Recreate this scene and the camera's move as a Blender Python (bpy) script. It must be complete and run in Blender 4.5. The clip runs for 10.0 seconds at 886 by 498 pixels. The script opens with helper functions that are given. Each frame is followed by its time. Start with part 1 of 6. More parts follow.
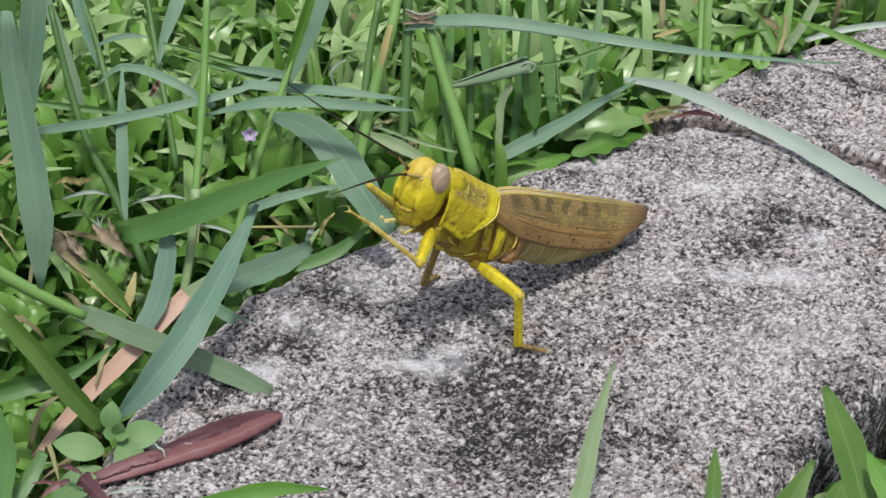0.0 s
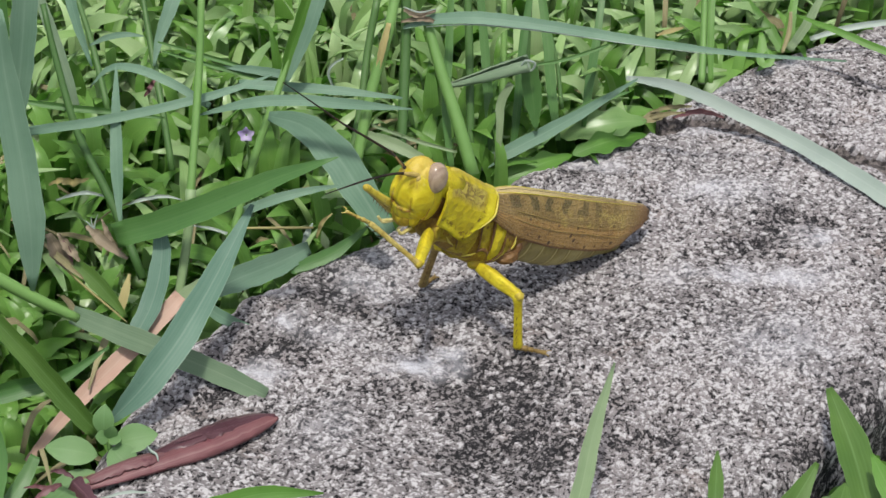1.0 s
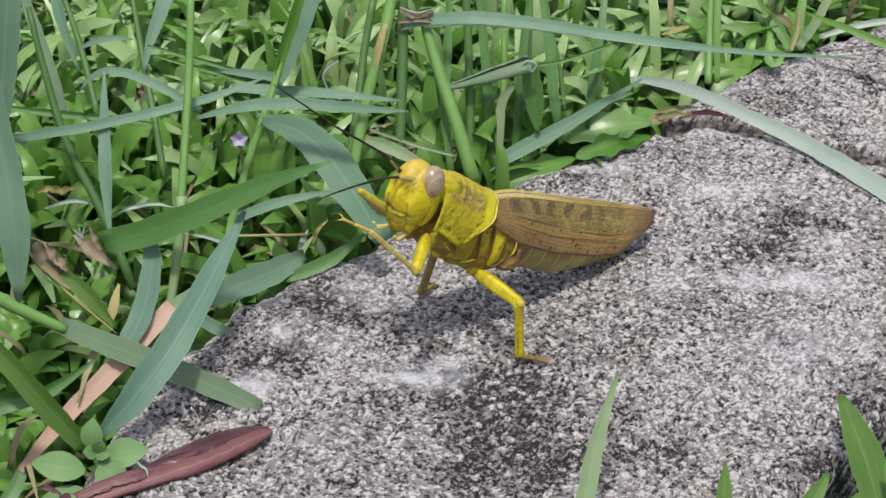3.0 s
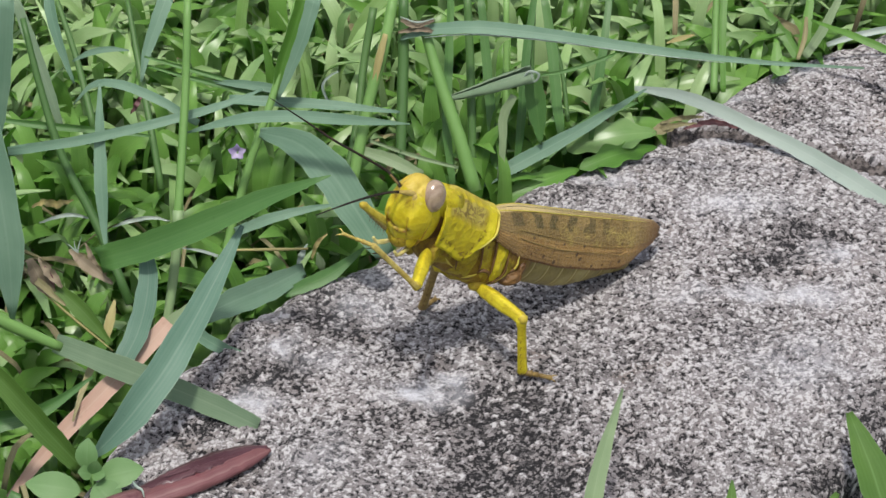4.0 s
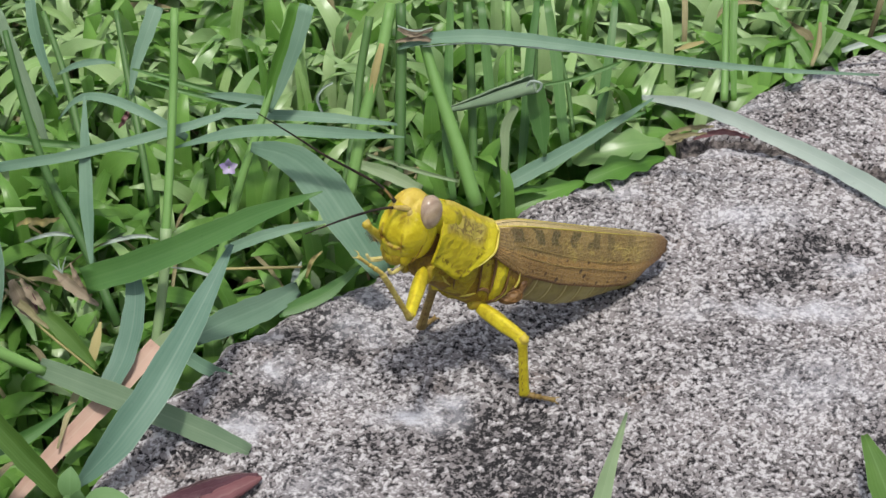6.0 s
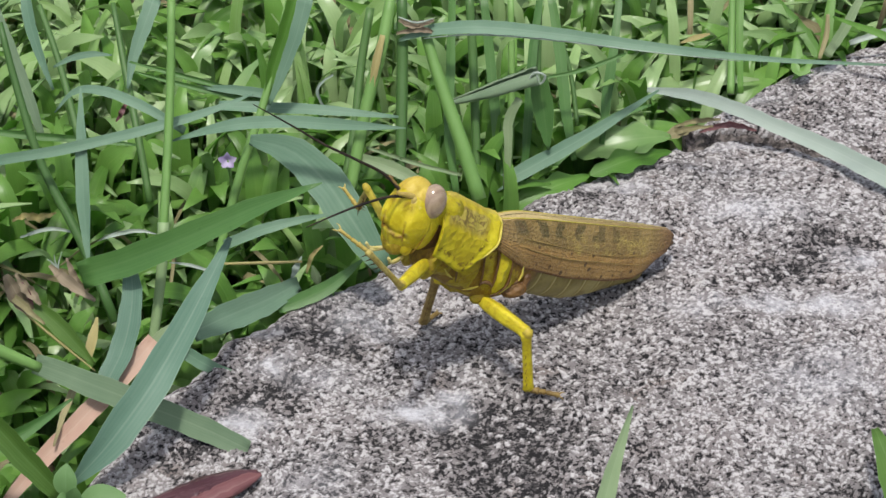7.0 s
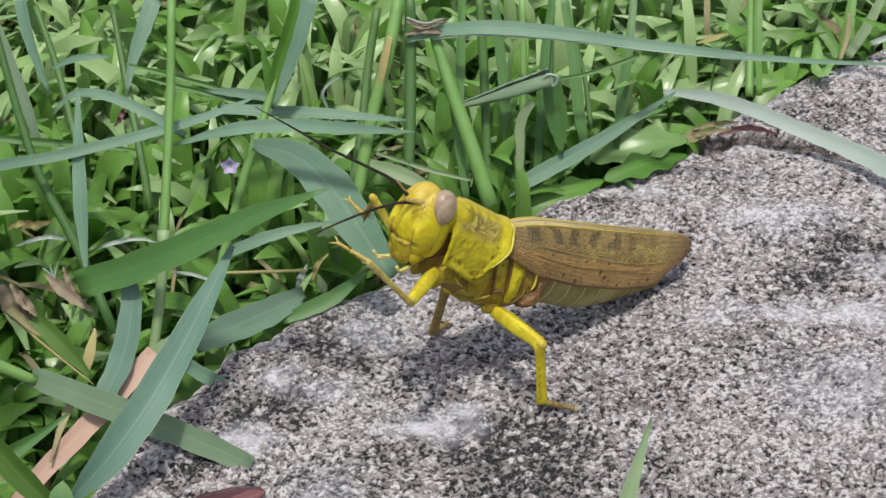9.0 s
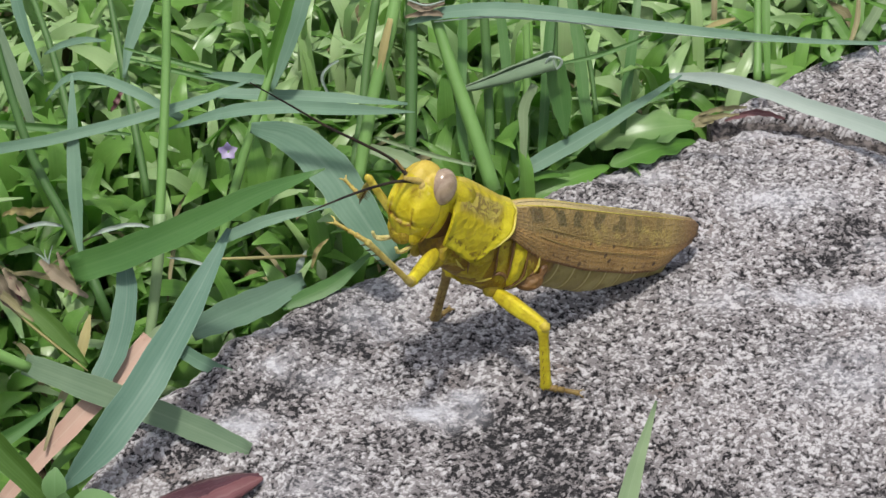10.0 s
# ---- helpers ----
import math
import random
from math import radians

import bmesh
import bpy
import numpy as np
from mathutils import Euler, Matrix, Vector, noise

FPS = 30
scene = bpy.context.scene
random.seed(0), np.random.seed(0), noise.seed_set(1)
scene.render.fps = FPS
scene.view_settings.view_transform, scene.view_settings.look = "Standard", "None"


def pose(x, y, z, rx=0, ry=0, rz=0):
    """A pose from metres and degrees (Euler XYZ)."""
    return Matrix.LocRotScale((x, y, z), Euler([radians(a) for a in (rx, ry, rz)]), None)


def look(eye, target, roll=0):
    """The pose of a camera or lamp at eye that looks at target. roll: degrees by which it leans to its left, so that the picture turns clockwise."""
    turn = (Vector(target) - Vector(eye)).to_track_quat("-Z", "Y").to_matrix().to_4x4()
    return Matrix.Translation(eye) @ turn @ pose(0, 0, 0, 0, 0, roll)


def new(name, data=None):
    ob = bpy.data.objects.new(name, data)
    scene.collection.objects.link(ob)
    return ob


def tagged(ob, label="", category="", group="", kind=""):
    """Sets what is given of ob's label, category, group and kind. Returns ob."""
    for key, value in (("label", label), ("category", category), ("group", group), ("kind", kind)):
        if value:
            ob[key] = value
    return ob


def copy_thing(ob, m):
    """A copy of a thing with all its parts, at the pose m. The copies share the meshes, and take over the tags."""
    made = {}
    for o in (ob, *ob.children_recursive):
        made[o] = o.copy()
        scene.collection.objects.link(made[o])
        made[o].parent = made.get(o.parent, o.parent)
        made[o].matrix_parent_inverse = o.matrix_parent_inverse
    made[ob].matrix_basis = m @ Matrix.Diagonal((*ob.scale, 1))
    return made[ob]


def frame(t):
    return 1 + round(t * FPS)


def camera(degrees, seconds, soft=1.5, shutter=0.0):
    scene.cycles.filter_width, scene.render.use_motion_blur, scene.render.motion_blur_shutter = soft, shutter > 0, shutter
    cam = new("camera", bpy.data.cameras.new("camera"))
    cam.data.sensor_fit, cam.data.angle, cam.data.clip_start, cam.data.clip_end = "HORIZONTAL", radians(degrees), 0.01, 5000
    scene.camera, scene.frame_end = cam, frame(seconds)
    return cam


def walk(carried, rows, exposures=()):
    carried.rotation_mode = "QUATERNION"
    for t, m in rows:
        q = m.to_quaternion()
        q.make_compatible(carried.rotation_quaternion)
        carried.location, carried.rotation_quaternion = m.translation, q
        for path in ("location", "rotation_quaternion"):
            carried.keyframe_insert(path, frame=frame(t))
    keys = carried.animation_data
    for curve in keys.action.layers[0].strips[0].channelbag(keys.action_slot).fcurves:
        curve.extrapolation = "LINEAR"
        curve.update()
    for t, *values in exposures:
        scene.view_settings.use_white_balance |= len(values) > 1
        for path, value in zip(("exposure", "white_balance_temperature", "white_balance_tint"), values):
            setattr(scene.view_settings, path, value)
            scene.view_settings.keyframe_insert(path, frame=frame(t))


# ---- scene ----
MM = 0.001

# the camera and its path
cam = camera(20.0, 10.0, soft=1.5)
PATH = [
    (0, (0.00143, -0.41685, 0.31413), (0.00130, -0.00937, 0.02437), 2.19),
    (0.5, (0.00193, -0.41518, 0.31144), (0.00083, -0.00682, 0.02292), 1.96),
    (1, (0.00459, -0.41162, 0.30872), (0.00167, -0.00328, 0.02018), 1.83),
    (1.5, (0.00468, -0.40917, 0.30608), (0.00171, -0.00044, 0.01809), 1.72),
    (2, (0.00852, -0.40711, 0.30263), (0.00203, 0.00231, 0.01569), 1.32),
    (2.5, (0.01198, -0.40403, 0.30162), (0.00294, 0.00522, 0.01452), 0.84),
    (3, (0.00849, -0.39992, 0.29942), (0.00178, 0.00961, 0.01263), 1.01),
    (4.5, (0.01060, -0.38733, 0.29546), (0.00097, 0.02163, 0.00795), 0.51),
    (5, (0.01269, -0.38364, 0.29184), (0.00112, 0.02595, 0.00531), 0.14),
    (5.5, (0.01388, -0.37855, 0.29060), (0.00119, 0.03093, 0.00396), 0.08),
    (7, (0.01560, -0.37064, 0.28108), (0.00021, 0.04062, -0.00287), -0.42),
    (7.5, (0.01484, -0.36826, 0.27662), (-0.00022, 0.04407, -0.00579), -0.46),
    (8, (0.01756, -0.36475, 0.27478), (-0.00035, 0.04769, -0.00731), -0.68),
    (8.5, (0.01704, -0.36139, 0.27355), (-0.00148, 0.05054, -0.00924), -0.94),
    (9, (0.01486, -0.35734, 0.27226), (-0.00228, 0.05456, -0.01065), -0.71),
    (9.5, (0.01419, -0.35430, 0.27115), (-0.00304, 0.05728, -0.01223), -0.70),
    (10, (0.01756, -0.35432, 0.26084), (-0.00325, 0.06052, -0.01750), -1.28),
]
walk(cam, [(t, look(eye, target, roll)) for t, eye, target, roll in PATH], exposures=((0.0, 0.0), (10.0, 0.0)))

# hazy midday sun high over the camera's side, and the sky
SUN_FROM = Vector((-0.02, -0.31, 1.0)).normalized()
world = bpy.data.worlds.new("sky")
scene.world = world
world.use_nodes = True
wt = world.node_tree
sky = wt.nodes.new("ShaderNodeTexSky")
sky.sky_type, sky.sun_disc = "NISHITA", False
sky.sun_elevation = math.asin(SUN_FROM.z)
sky.sun_rotation = math.atan2(SUN_FROM.x, SUN_FROM.y)
sky.air_density, sky.dust_density = 1.0, 3.0
wt.nodes["Background"].inputs[1].default_value = 0.15
haze = wt.nodes.new("ShaderNodeHueSaturation")
haze.inputs["Saturation"].default_value = 0.6
wt.links.new(sky.outputs[0], haze.inputs["Color"])
wt.links.new(haze.outputs[0], wt.nodes["Background"].inputs[0])
sun = new("sun", bpy.data.lights.new("sun", "SUN"))
sun.data.energy, sun.data.angle, sun.data.color = 2.6, radians(4.5), (1.0, 0.97, 0.91)
sun.matrix_basis = look(SUN_FROM * 2.0, (0, 0, 0))


# ---- materials ----
class Mat:
    """A node material under construction, with short calls for its nodes."""

    def __init__(self, name, rough=0.6, spec=0.5):
        self.m = bpy.data.materials.new(name)
        self.m.use_nodes = True
        self.t = self.m.node_tree
        self.b = self.t.nodes["Principled BSDF"]
        self.b.inputs["Roughness"].default_value = rough
        self.b.inputs["Specular IOR Level"].default_value = spec
        self.pos = self.t.nodes.new("ShaderNodeTexCoord").outputs["Object"]

    def put(self, socket, value):
        if hasattr(value, "is_linked"):
            self.t.links.new(value, socket)
        else:
            socket.default_value = (*value, 1.0) if isinstance(value, tuple) and len(value) == 3 and len(socket.default_value) == 4 else value

    def noise(self, scale, detail=3.0, rough=0.55, coord=None, distort=0.0):
        n = self.t.nodes.new("ShaderNodeTexNoise")
        self.put(n.inputs["Vector"], coord or self.pos)
        n.inputs["Scale"].default_value, n.inputs["Detail"].default_value = scale, detail
        n.inputs["Roughness"].default_value, n.inputs["Distortion"].default_value = rough, distort
        return n.outputs["Fac"]

    def cells(self, scale, coord=None, feature="F1", out="Distance", jitter=1.0):
        n = self.t.nodes.new("ShaderNodeTexVoronoi")
        n.feature = feature
        self.put(n.inputs["Vector"], coord or self.pos)
        n.inputs["Scale"].default_value, n.inputs["Randomness"].default_value = scale, jitter
        return n.outputs[out]

    def ramp(self, fac, low, high, to0=0.0, to1=1.0):
        n = self.t.nodes.new("ShaderNodeMapRange")
        n.interpolation_type = "SMOOTHSTEP"
        self.put(n.inputs["Value"], fac)
        n.inputs["From Min"].default_value, n.inputs["From Max"].default_value = low, high
        n.inputs["To Min"].default_value, n.inputs["To Max"].default_value = to0, to1
        return n.outputs["Result"]

    def math(self, op, a, b=0.0, clamp=False):
        n = self.t.nodes.new("ShaderNodeMath")
        n.operation, n.use_clamp = op, clamp
        self.put(n.inputs[0], a)
        self.put(n.inputs[1], b)
        return n.outputs[0]

    def mix(self, fac, a, b, blend="MIX"):
        n = self.t.nodes.new("ShaderNodeMix")
        n.data_type, n.blend_type = "RGBA", blend
        self.put(n.inputs[0], fac)
        self.put(n.inputs[6], a)
        self.put(n.inputs[7], b)
        return n.outputs[2]

    def attr(self, name):
        n = self.t.nodes.new("ShaderNodeAttribute")
        n.attribute_name = name
        return n.outputs["Fac"]

    def uv(self):
        n = self.t.nodes.new("ShaderNodeSeparateXYZ")
        u = self.t.nodes.new("ShaderNodeUVMap")
        self.put(n.inputs[0], u.outputs[0])
        return n.outputs[0], n.outputs[1]

    def stretch(self, sx, sy, sz, coord=None):
        n = self.t.nodes.new("ShaderNodeMapping")
        self.put(n.inputs["Vector"], coord or self.pos)
        n.inputs["Scale"].default_value = (sx, sy, sz)
        return n.outputs[0]

    def object_random(self):
        return self.t.nodes.new("ShaderNodeObjectInfo").outputs["Random"]

    def island_random(self):
        return self.t.nodes.new("ShaderNodeNewGeometry").outputs["Random Per Island"]

    def bump(self, height, depth, strength=1.0):
        n = self.t.nodes.new("ShaderNodeBump")
        n.inputs["Strength"].default_value, n.inputs["Distance"].default_value = strength, depth
        self.put(n.inputs["Height"], height)
        self.put(self.b.inputs["Normal"], n.outputs[0])
        return n.outputs[0]

    def color(self, c):
        self.put(self.b.inputs["Base Color"], c)
        return self

    def translucent(self, c, share):
        n = self.t.nodes.new("ShaderNodeBsdfTranslucent")
        self.put(n.inputs["Color"], c)
        x = self.t.nodes.new("ShaderNodeMixShader")
        x.inputs[0].default_value = share
        self.t.links.new(self.b.outputs[0], x.inputs[1])
        self.t.links.new(n.outputs[0], x.inputs[2])
        self.t.links.new(x.outputs[0], self.t.nodes["Material Output"].inputs[0])
        return self


def leaf_material(name, dark, light, rib, rough=0.45, glow=0.25, veins=9, island=False, spots=None, spec=0.5):
    """A blade with lengthwise veins and a paler midrib; u runs across, v along."""
    m = Mat(name, rough, spec)
    u, v = m.uv()
    rnd = m.island_random() if island else m.object_random()
    big = m.ramp(m.noise(90.0, 3.0), 0.3, 0.7)
    fac = m.math("ADD", m.math("MULTIPLY", rnd, 0.7), m.math("MULTIPLY", big, 0.45), clamp=True)
    c = m.mix(fac, dark, light)
    wave = m.math("SINE", m.math("MULTIPLY", u, veins * 6.2832))
    fine = m.ramp(wave, -1.0, 1.0)
    c = m.mix(m.math("MULTIPLY", fine, 0.05), c, rib)
    mid = m.math("ABSOLUTE", m.math("SUBTRACT", u, 0.5))
    c = m.mix(m.math("MULTIPLY", m.ramp(mid, 0.01, 0.05, 1.0, 0.0), 0.22), c, rib)
    c = m.mix(m.math("MULTIPLY", m.ramp(mid, 0.465, 0.497), 0.4), c, rib)
    grain = m.noise(1.0, 3.0, coord=m.stretch(900.0, 900.0, 900.0))
    flat = m.t.nodes.new("ShaderNodeUVMap").outputs[0]
    drift = m.t.nodes.new("ShaderNodeVectorMath")
    drift.operation = "ADD"
    m.put(drift.inputs[0], m.stretch(13.0, 2.2, 1.0, coord=flat))
    m.put(drift.inputs[1], m.stretch(25.0, 25.0, 25.0))
    streak = m.noise(1.0, 4.0, coord=drift.outputs[0])
    c = m.mix(m.ramp(streak, 0.45, 0.78, 0.0, 0.14), c, rib)
    c = m.mix(m.ramp(streak, 0.25, 0.45, 0.10, 0.0), c, tuple(0.6 * k for k in dark))
    c = m.mix(m.ramp(grain, 0.62, 0.8, 0.0, 0.25), c, tuple(0.6 * k for k in dark))
    if spots:
        c = m.mix(m.ramp(m.noise(260.0, 4.0), 0.62, 0.72, 0.0, 0.8), c, spots)
    m.color(c)
    m.bump(m.math("ADD", fine, m.math("MULTIPLY", grain, 0.8)), 0.00003, 0.35)
    return m.translucent(m.mix(0.5, c, light), glow).m


GLAUCOUS = leaf_material("glaucous_leaf", (0.120, 0.235, 0.150), (0.205, 0.335, 0.228), (0.36, 0.48, 0.36), rough=0.5, glow=0.22, spec=0.3)
TEAL = leaf_material("blue_green_leaf", (0.092, 0.190, 0.130), (0.150, 0.265, 0.190), (0.36, 0.47, 0.37), rough=0.5, glow=0.2, spec=0.3)
GREEN = leaf_material("green_leaf", (0.08, 0.22, 0.022), (0.15, 0.34, 0.05), (0.25, 0.43, 0.13), rough=0.42, glow=0.32)
MEADOW = leaf_material("meadow_leaf", (0.062, 0.145, 0.020), (0.112, 0.215, 0.036), (0.22, 0.37, 0.13), rough=0.5, glow=0.2)
DARK_GREEN = leaf_material("dark_green_leaf", (0.060, 0.165, 0.038), (0.105, 0.24, 0.060), (0.19, 0.33, 0.12), rough=0.42, glow=0.22)
PALE = leaf_material("pale_leaf", (0.20, 0.30, 0.14), (0.31, 0.41, 0.22), (0.44, 0.52, 0.34), rough=0.5, glow=0.25)
BLEACHED = leaf_material("bleached_leaf", (0.36, 0.45, 0.38), (0.48, 0.56, 0.49), (0.56, 0.62, 0.55), rough=0.5, glow=0.25)
CARPET = leaf_material("carpet_leaf", (0.085, 0.222, 0.030), (0.28, 0.53, 0.115), (0.33, 0.54, 0.14), rough=0.33, glow=0.5, veins=5, island=True)
# paler copy of the carpet leaf, with sunlight on the blades put into its colour
CARPET_SUNLIT = leaf_material("sunlit_carpet_leaf", (0.20, 0.37, 0.12), (0.45, 0.61, 0.29), (0.48, 0.62, 0.30), rough=0.28, glow=0.34, veins=5, island=True)
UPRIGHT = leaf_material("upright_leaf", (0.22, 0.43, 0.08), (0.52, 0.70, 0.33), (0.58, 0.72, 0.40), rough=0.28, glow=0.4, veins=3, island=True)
TUFT_GREEN = leaf_material("tuft_leaf", (0.078, 0.212, 0.028), (0.24, 0.48, 0.10), (0.32, 0.52, 0.14), rough=0.36, glow=0.42, veins=5)
TUFT_PALE = leaf_material("pale_tuft_leaf", (0.15, 0.31, 0.08), (0.36, 0.54, 0.20), (0.42, 0.57, 0.26), rough=0.32, glow=0.34, veins=5)
HERB = leaf_material("herb_leaf", (0.13, 0.27, 0.085), (0.21, 0.37, 0.14), (0.28, 0.43, 0.20), rough=0.55, glow=0.32, veins=3)
STEM = leaf_material("grass_stem", (0.12, 0.26, 0.055), (0.20, 0.37, 0.10), (0.28, 0.43, 0.16), rough=0.5, glow=0.06, veins=6)
PALE_STEM = leaf_material("pale_grass_stem", (0.20, 0.31, 0.13), (0.29, 0.41, 0.20), (0.38, 0.48, 0.28), rough=0.5, glow=0.06, veins=6)
DARK_STEM = leaf_material("dark_grass_stem", (0.050, 0.130, 0.028), (0.085, 0.18, 0.045), (0.15, 0.26, 0.09), rough=0.5, glow=0.06, veins=6)
DRY_PINK = leaf_material("dry_pink_leaf", (0.46, 0.26, 0.19), (0.62, 0.43, 0.33), (0.66, 0.54, 0.42), rough=0.65, glow=0.15, veins=11, spots=(0.40, 0.17, 0.15))
DULL = leaf_material("dull_leaf", (0.135, 0.215, 0.125), (0.215, 0.305, 0.185), (0.34, 0.42, 0.29), rough=0.6, glow=0.15, spec=0.3)
DRY_TAN = leaf_material("dry_tan_leaf", (0.33, 0.28, 0.10), (0.47, 0.41, 0.17), (0.52, 0.48, 0.28), rough=0.7, glow=0.2, veins=9)
DRY_GREY = leaf_material("dry_grey_leaf", (0.13, 0.105, 0.045), (0.34, 0.31, 0.15), (0.48, 0.46, 0.32), rough=0.75, glow=0.1, veins=9, island=True)
HUSK = leaf_material("withered_husk", (0.15, 0.112, 0.070), (0.34, 0.275, 0.185), (0.52, 0.46, 0.36), rough=0.75, glow=0.1, veins=7, spots=(0.11, 0.065, 0.04))
DRY_RED = leaf_material("dry_red_sheath", (0.095, 0.028, 0.034), (0.225, 0.105, 0.105), (0.36, 0.235, 0.22), rough=0.45, glow=0.05, veins=13, spots=(0.085, 0.022, 0.03))

DRY_ROSE = leaf_material("dry_rose_sheath", (0.088, 0.024, 0.030), (0.215, 0.085, 0.088), (0.38, 0.25, 0.23), rough=0.5, glow=0.05, veins=13, spots=(0.15, 0.04, 0.05))
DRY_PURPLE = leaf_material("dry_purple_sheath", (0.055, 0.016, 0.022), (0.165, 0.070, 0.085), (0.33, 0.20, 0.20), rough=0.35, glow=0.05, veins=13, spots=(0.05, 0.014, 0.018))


def concrete_material(name):
    """Weathered concrete: each grain's tone from black lichen over grey paste to pale sand, with fine grit, faint rust,
    pale bloom and painted highlights on the rims.
    """
    m = Mat(name, 0.9, 0.35)
    tone, bloom_and_rim_light, broad = m.attr("tone"), m.attr("bloom_and_rim_light"), m.attr("broad")
    grit = m.noise(2300.0, 3.0, 0.65, distort=0.5)
    mid = m.noise(240.0, 4.0, 0.6)
    cell = m.t.nodes.new("ShaderNodeSeparateColor")
    bent = m.t.nodes.new("ShaderNodeVectorMath")
    bent.operation = "MULTIPLY_ADD"
    wander = m.t.nodes.new("ShaderNodeTexNoise")
    wander.inputs["Scale"].default_value = 1500.0
    m.put(wander.inputs["Vector"], m.pos)
    m.put(bent.inputs[0], wander.outputs["Color"])
    bent.inputs[1].default_value = (0.0007, 0.0007, 0.0007)
    m.put(bent.inputs[2], m.pos)
    m.put(cell.inputs[0], m.cells(1750.0, coord=bent.outputs[0], out="Color"))
    spread = m.math("MULTIPLY", m.math("SUBTRACT", cell.outputs[0], 0.5), 0.62)
    t = m.math("ADD", m.math("ADD", tone, spread), m.math("MULTIPLY", m.math("SUBTRACT", grit, 0.5), 0.45))
    body = m.mix(m.ramp(mid, 0.32, 0.68), (0.165, 0.15, 0.15), (0.265, 0.245, 0.244))
    body = m.mix(m.ramp(broad, -0.2, 0.7, 0.0, 0.4), body, (0.30, 0.268, 0.264))
    body = m.mix(m.ramp(m.noise(75.0, 4.0, 0.6), 0.56, 0.72, 0.0, 0.3), body, (0.26, 0.19, 0.15))
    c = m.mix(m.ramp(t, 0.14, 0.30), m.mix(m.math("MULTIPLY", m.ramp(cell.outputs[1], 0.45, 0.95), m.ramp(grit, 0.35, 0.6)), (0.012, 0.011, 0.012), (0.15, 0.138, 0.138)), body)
    c = m.mix(m.ramp(t, 0.62, 0.98, 0.0, 0.9), c, (0.56, 0.54, 0.54))
    white = m.math("MULTIPLY", bloom_and_rim_light, m.ramp(mid, 0.25, 0.6))
    c = m.mix(m.math("MULTIPLY", white, 0.85, clamp=True), c, (0.60, 0.60, 0.64))
    m.color(c)
    m.bump(m.math("ADD", m.math("MULTIPLY", grit, 1.0), m.math("MULTIPLY", m.noise(700.0, 3.0, 0.6), 1.0)), 0.00025, 1.0)
    return m.m


CONCRETE = concrete_material("weathered_concrete")


def soil_material():
    m = Mat("soil", 0.95, 0.2)
    c = m.mix(m.ramp(m.noise(140.0, 5.0), 0.35, 0.65), (0.030, 0.022, 0.014), (0.085, 0.060, 0.036))
    c = m.mix(m.ramp(m.noise(60.0, 5.0), 0.36, 0.52, 0.1, 0.85), c, m.mix(m.ramp(m.noise(300.0, 3.0), 0.35, 0.65), (0.030, 0.066, 0.014), (0.085, 0.155, 0.038)))
    c = m.mix(m.ramp(m.noise(600.0, 3.0), 0.6, 0.7), c, (0.14, 0.11, 0.07))
    m.color(c)
    m.bump(m.noise(220.0, 5.0), 0.002, 1.0)
    return m.m


SOIL = soil_material()
CRUMBS = Mat("crumbled_soil", 0.95, 0.2)
CRUMBS.color(CRUMBS.mix(CRUMBS.ramp(CRUMBS.noise(700.0, 4.0), 0.35, 0.65), (0.030, 0.026, 0.025), (0.19, 0.165, 0.155)))
CRUMBS.bump(CRUMBS.noise(1200.0, 4.0), 0.0006, 1.0)
CRUMBS = CRUMBS.m


def skin(name, base, other, fine, scale=420.0, rough=0.5, depth=0.00016, speckle=0.35, spec=0.35, blotch=0.0):
    """Insect cuticle: mottled in two tones, with brown blotches, fine dark pits and wrinkles."""
    m = Mat(name, rough, spec)
    c = m.mix(m.ramp(m.noise(scale * 0.6, 5.0, 0.65, distort=0.8), 0.34, 0.66), base, other)
    c = m.mix(m.ramp(m.noise(scale * 0.9, 4.0, 0.7, distort=1.5), 0.50, 0.70, 0.0, blotch), c, fine)
    c = m.mix(m.ramp(m.noise(scale * 4.5, 2.0), 0.56, 0.70, 0.0, speckle), c, fine)
    c = m.mix(m.ramp(m.noise(scale * 1.7, 3.0), 0.60, 0.78, 0.0, 0.4), c, tuple(min(1.0, 1.25 * k + 0.02) for k in other))
    m.color(c)
    wrinkle = m.noise(scale * 1.3, 4.0, 0.6, distort=1.2)
    m.bump(m.math("ADD", m.math("MULTIPLY", m.noise(scale * 4.0, 2.0), 0.5), m.math("MULTIPLY", wrinkle, 1.2)), depth, 0.9)
    m.b.inputs["Subsurface Weight"].default_value = 0.08
    m.b.inputs["Subsurface Radius"].default_value = (0.0012, 0.0008, 0.0003)
    m.b.inputs["Subsurface Scale"].default_value = 1.0
    return m.m


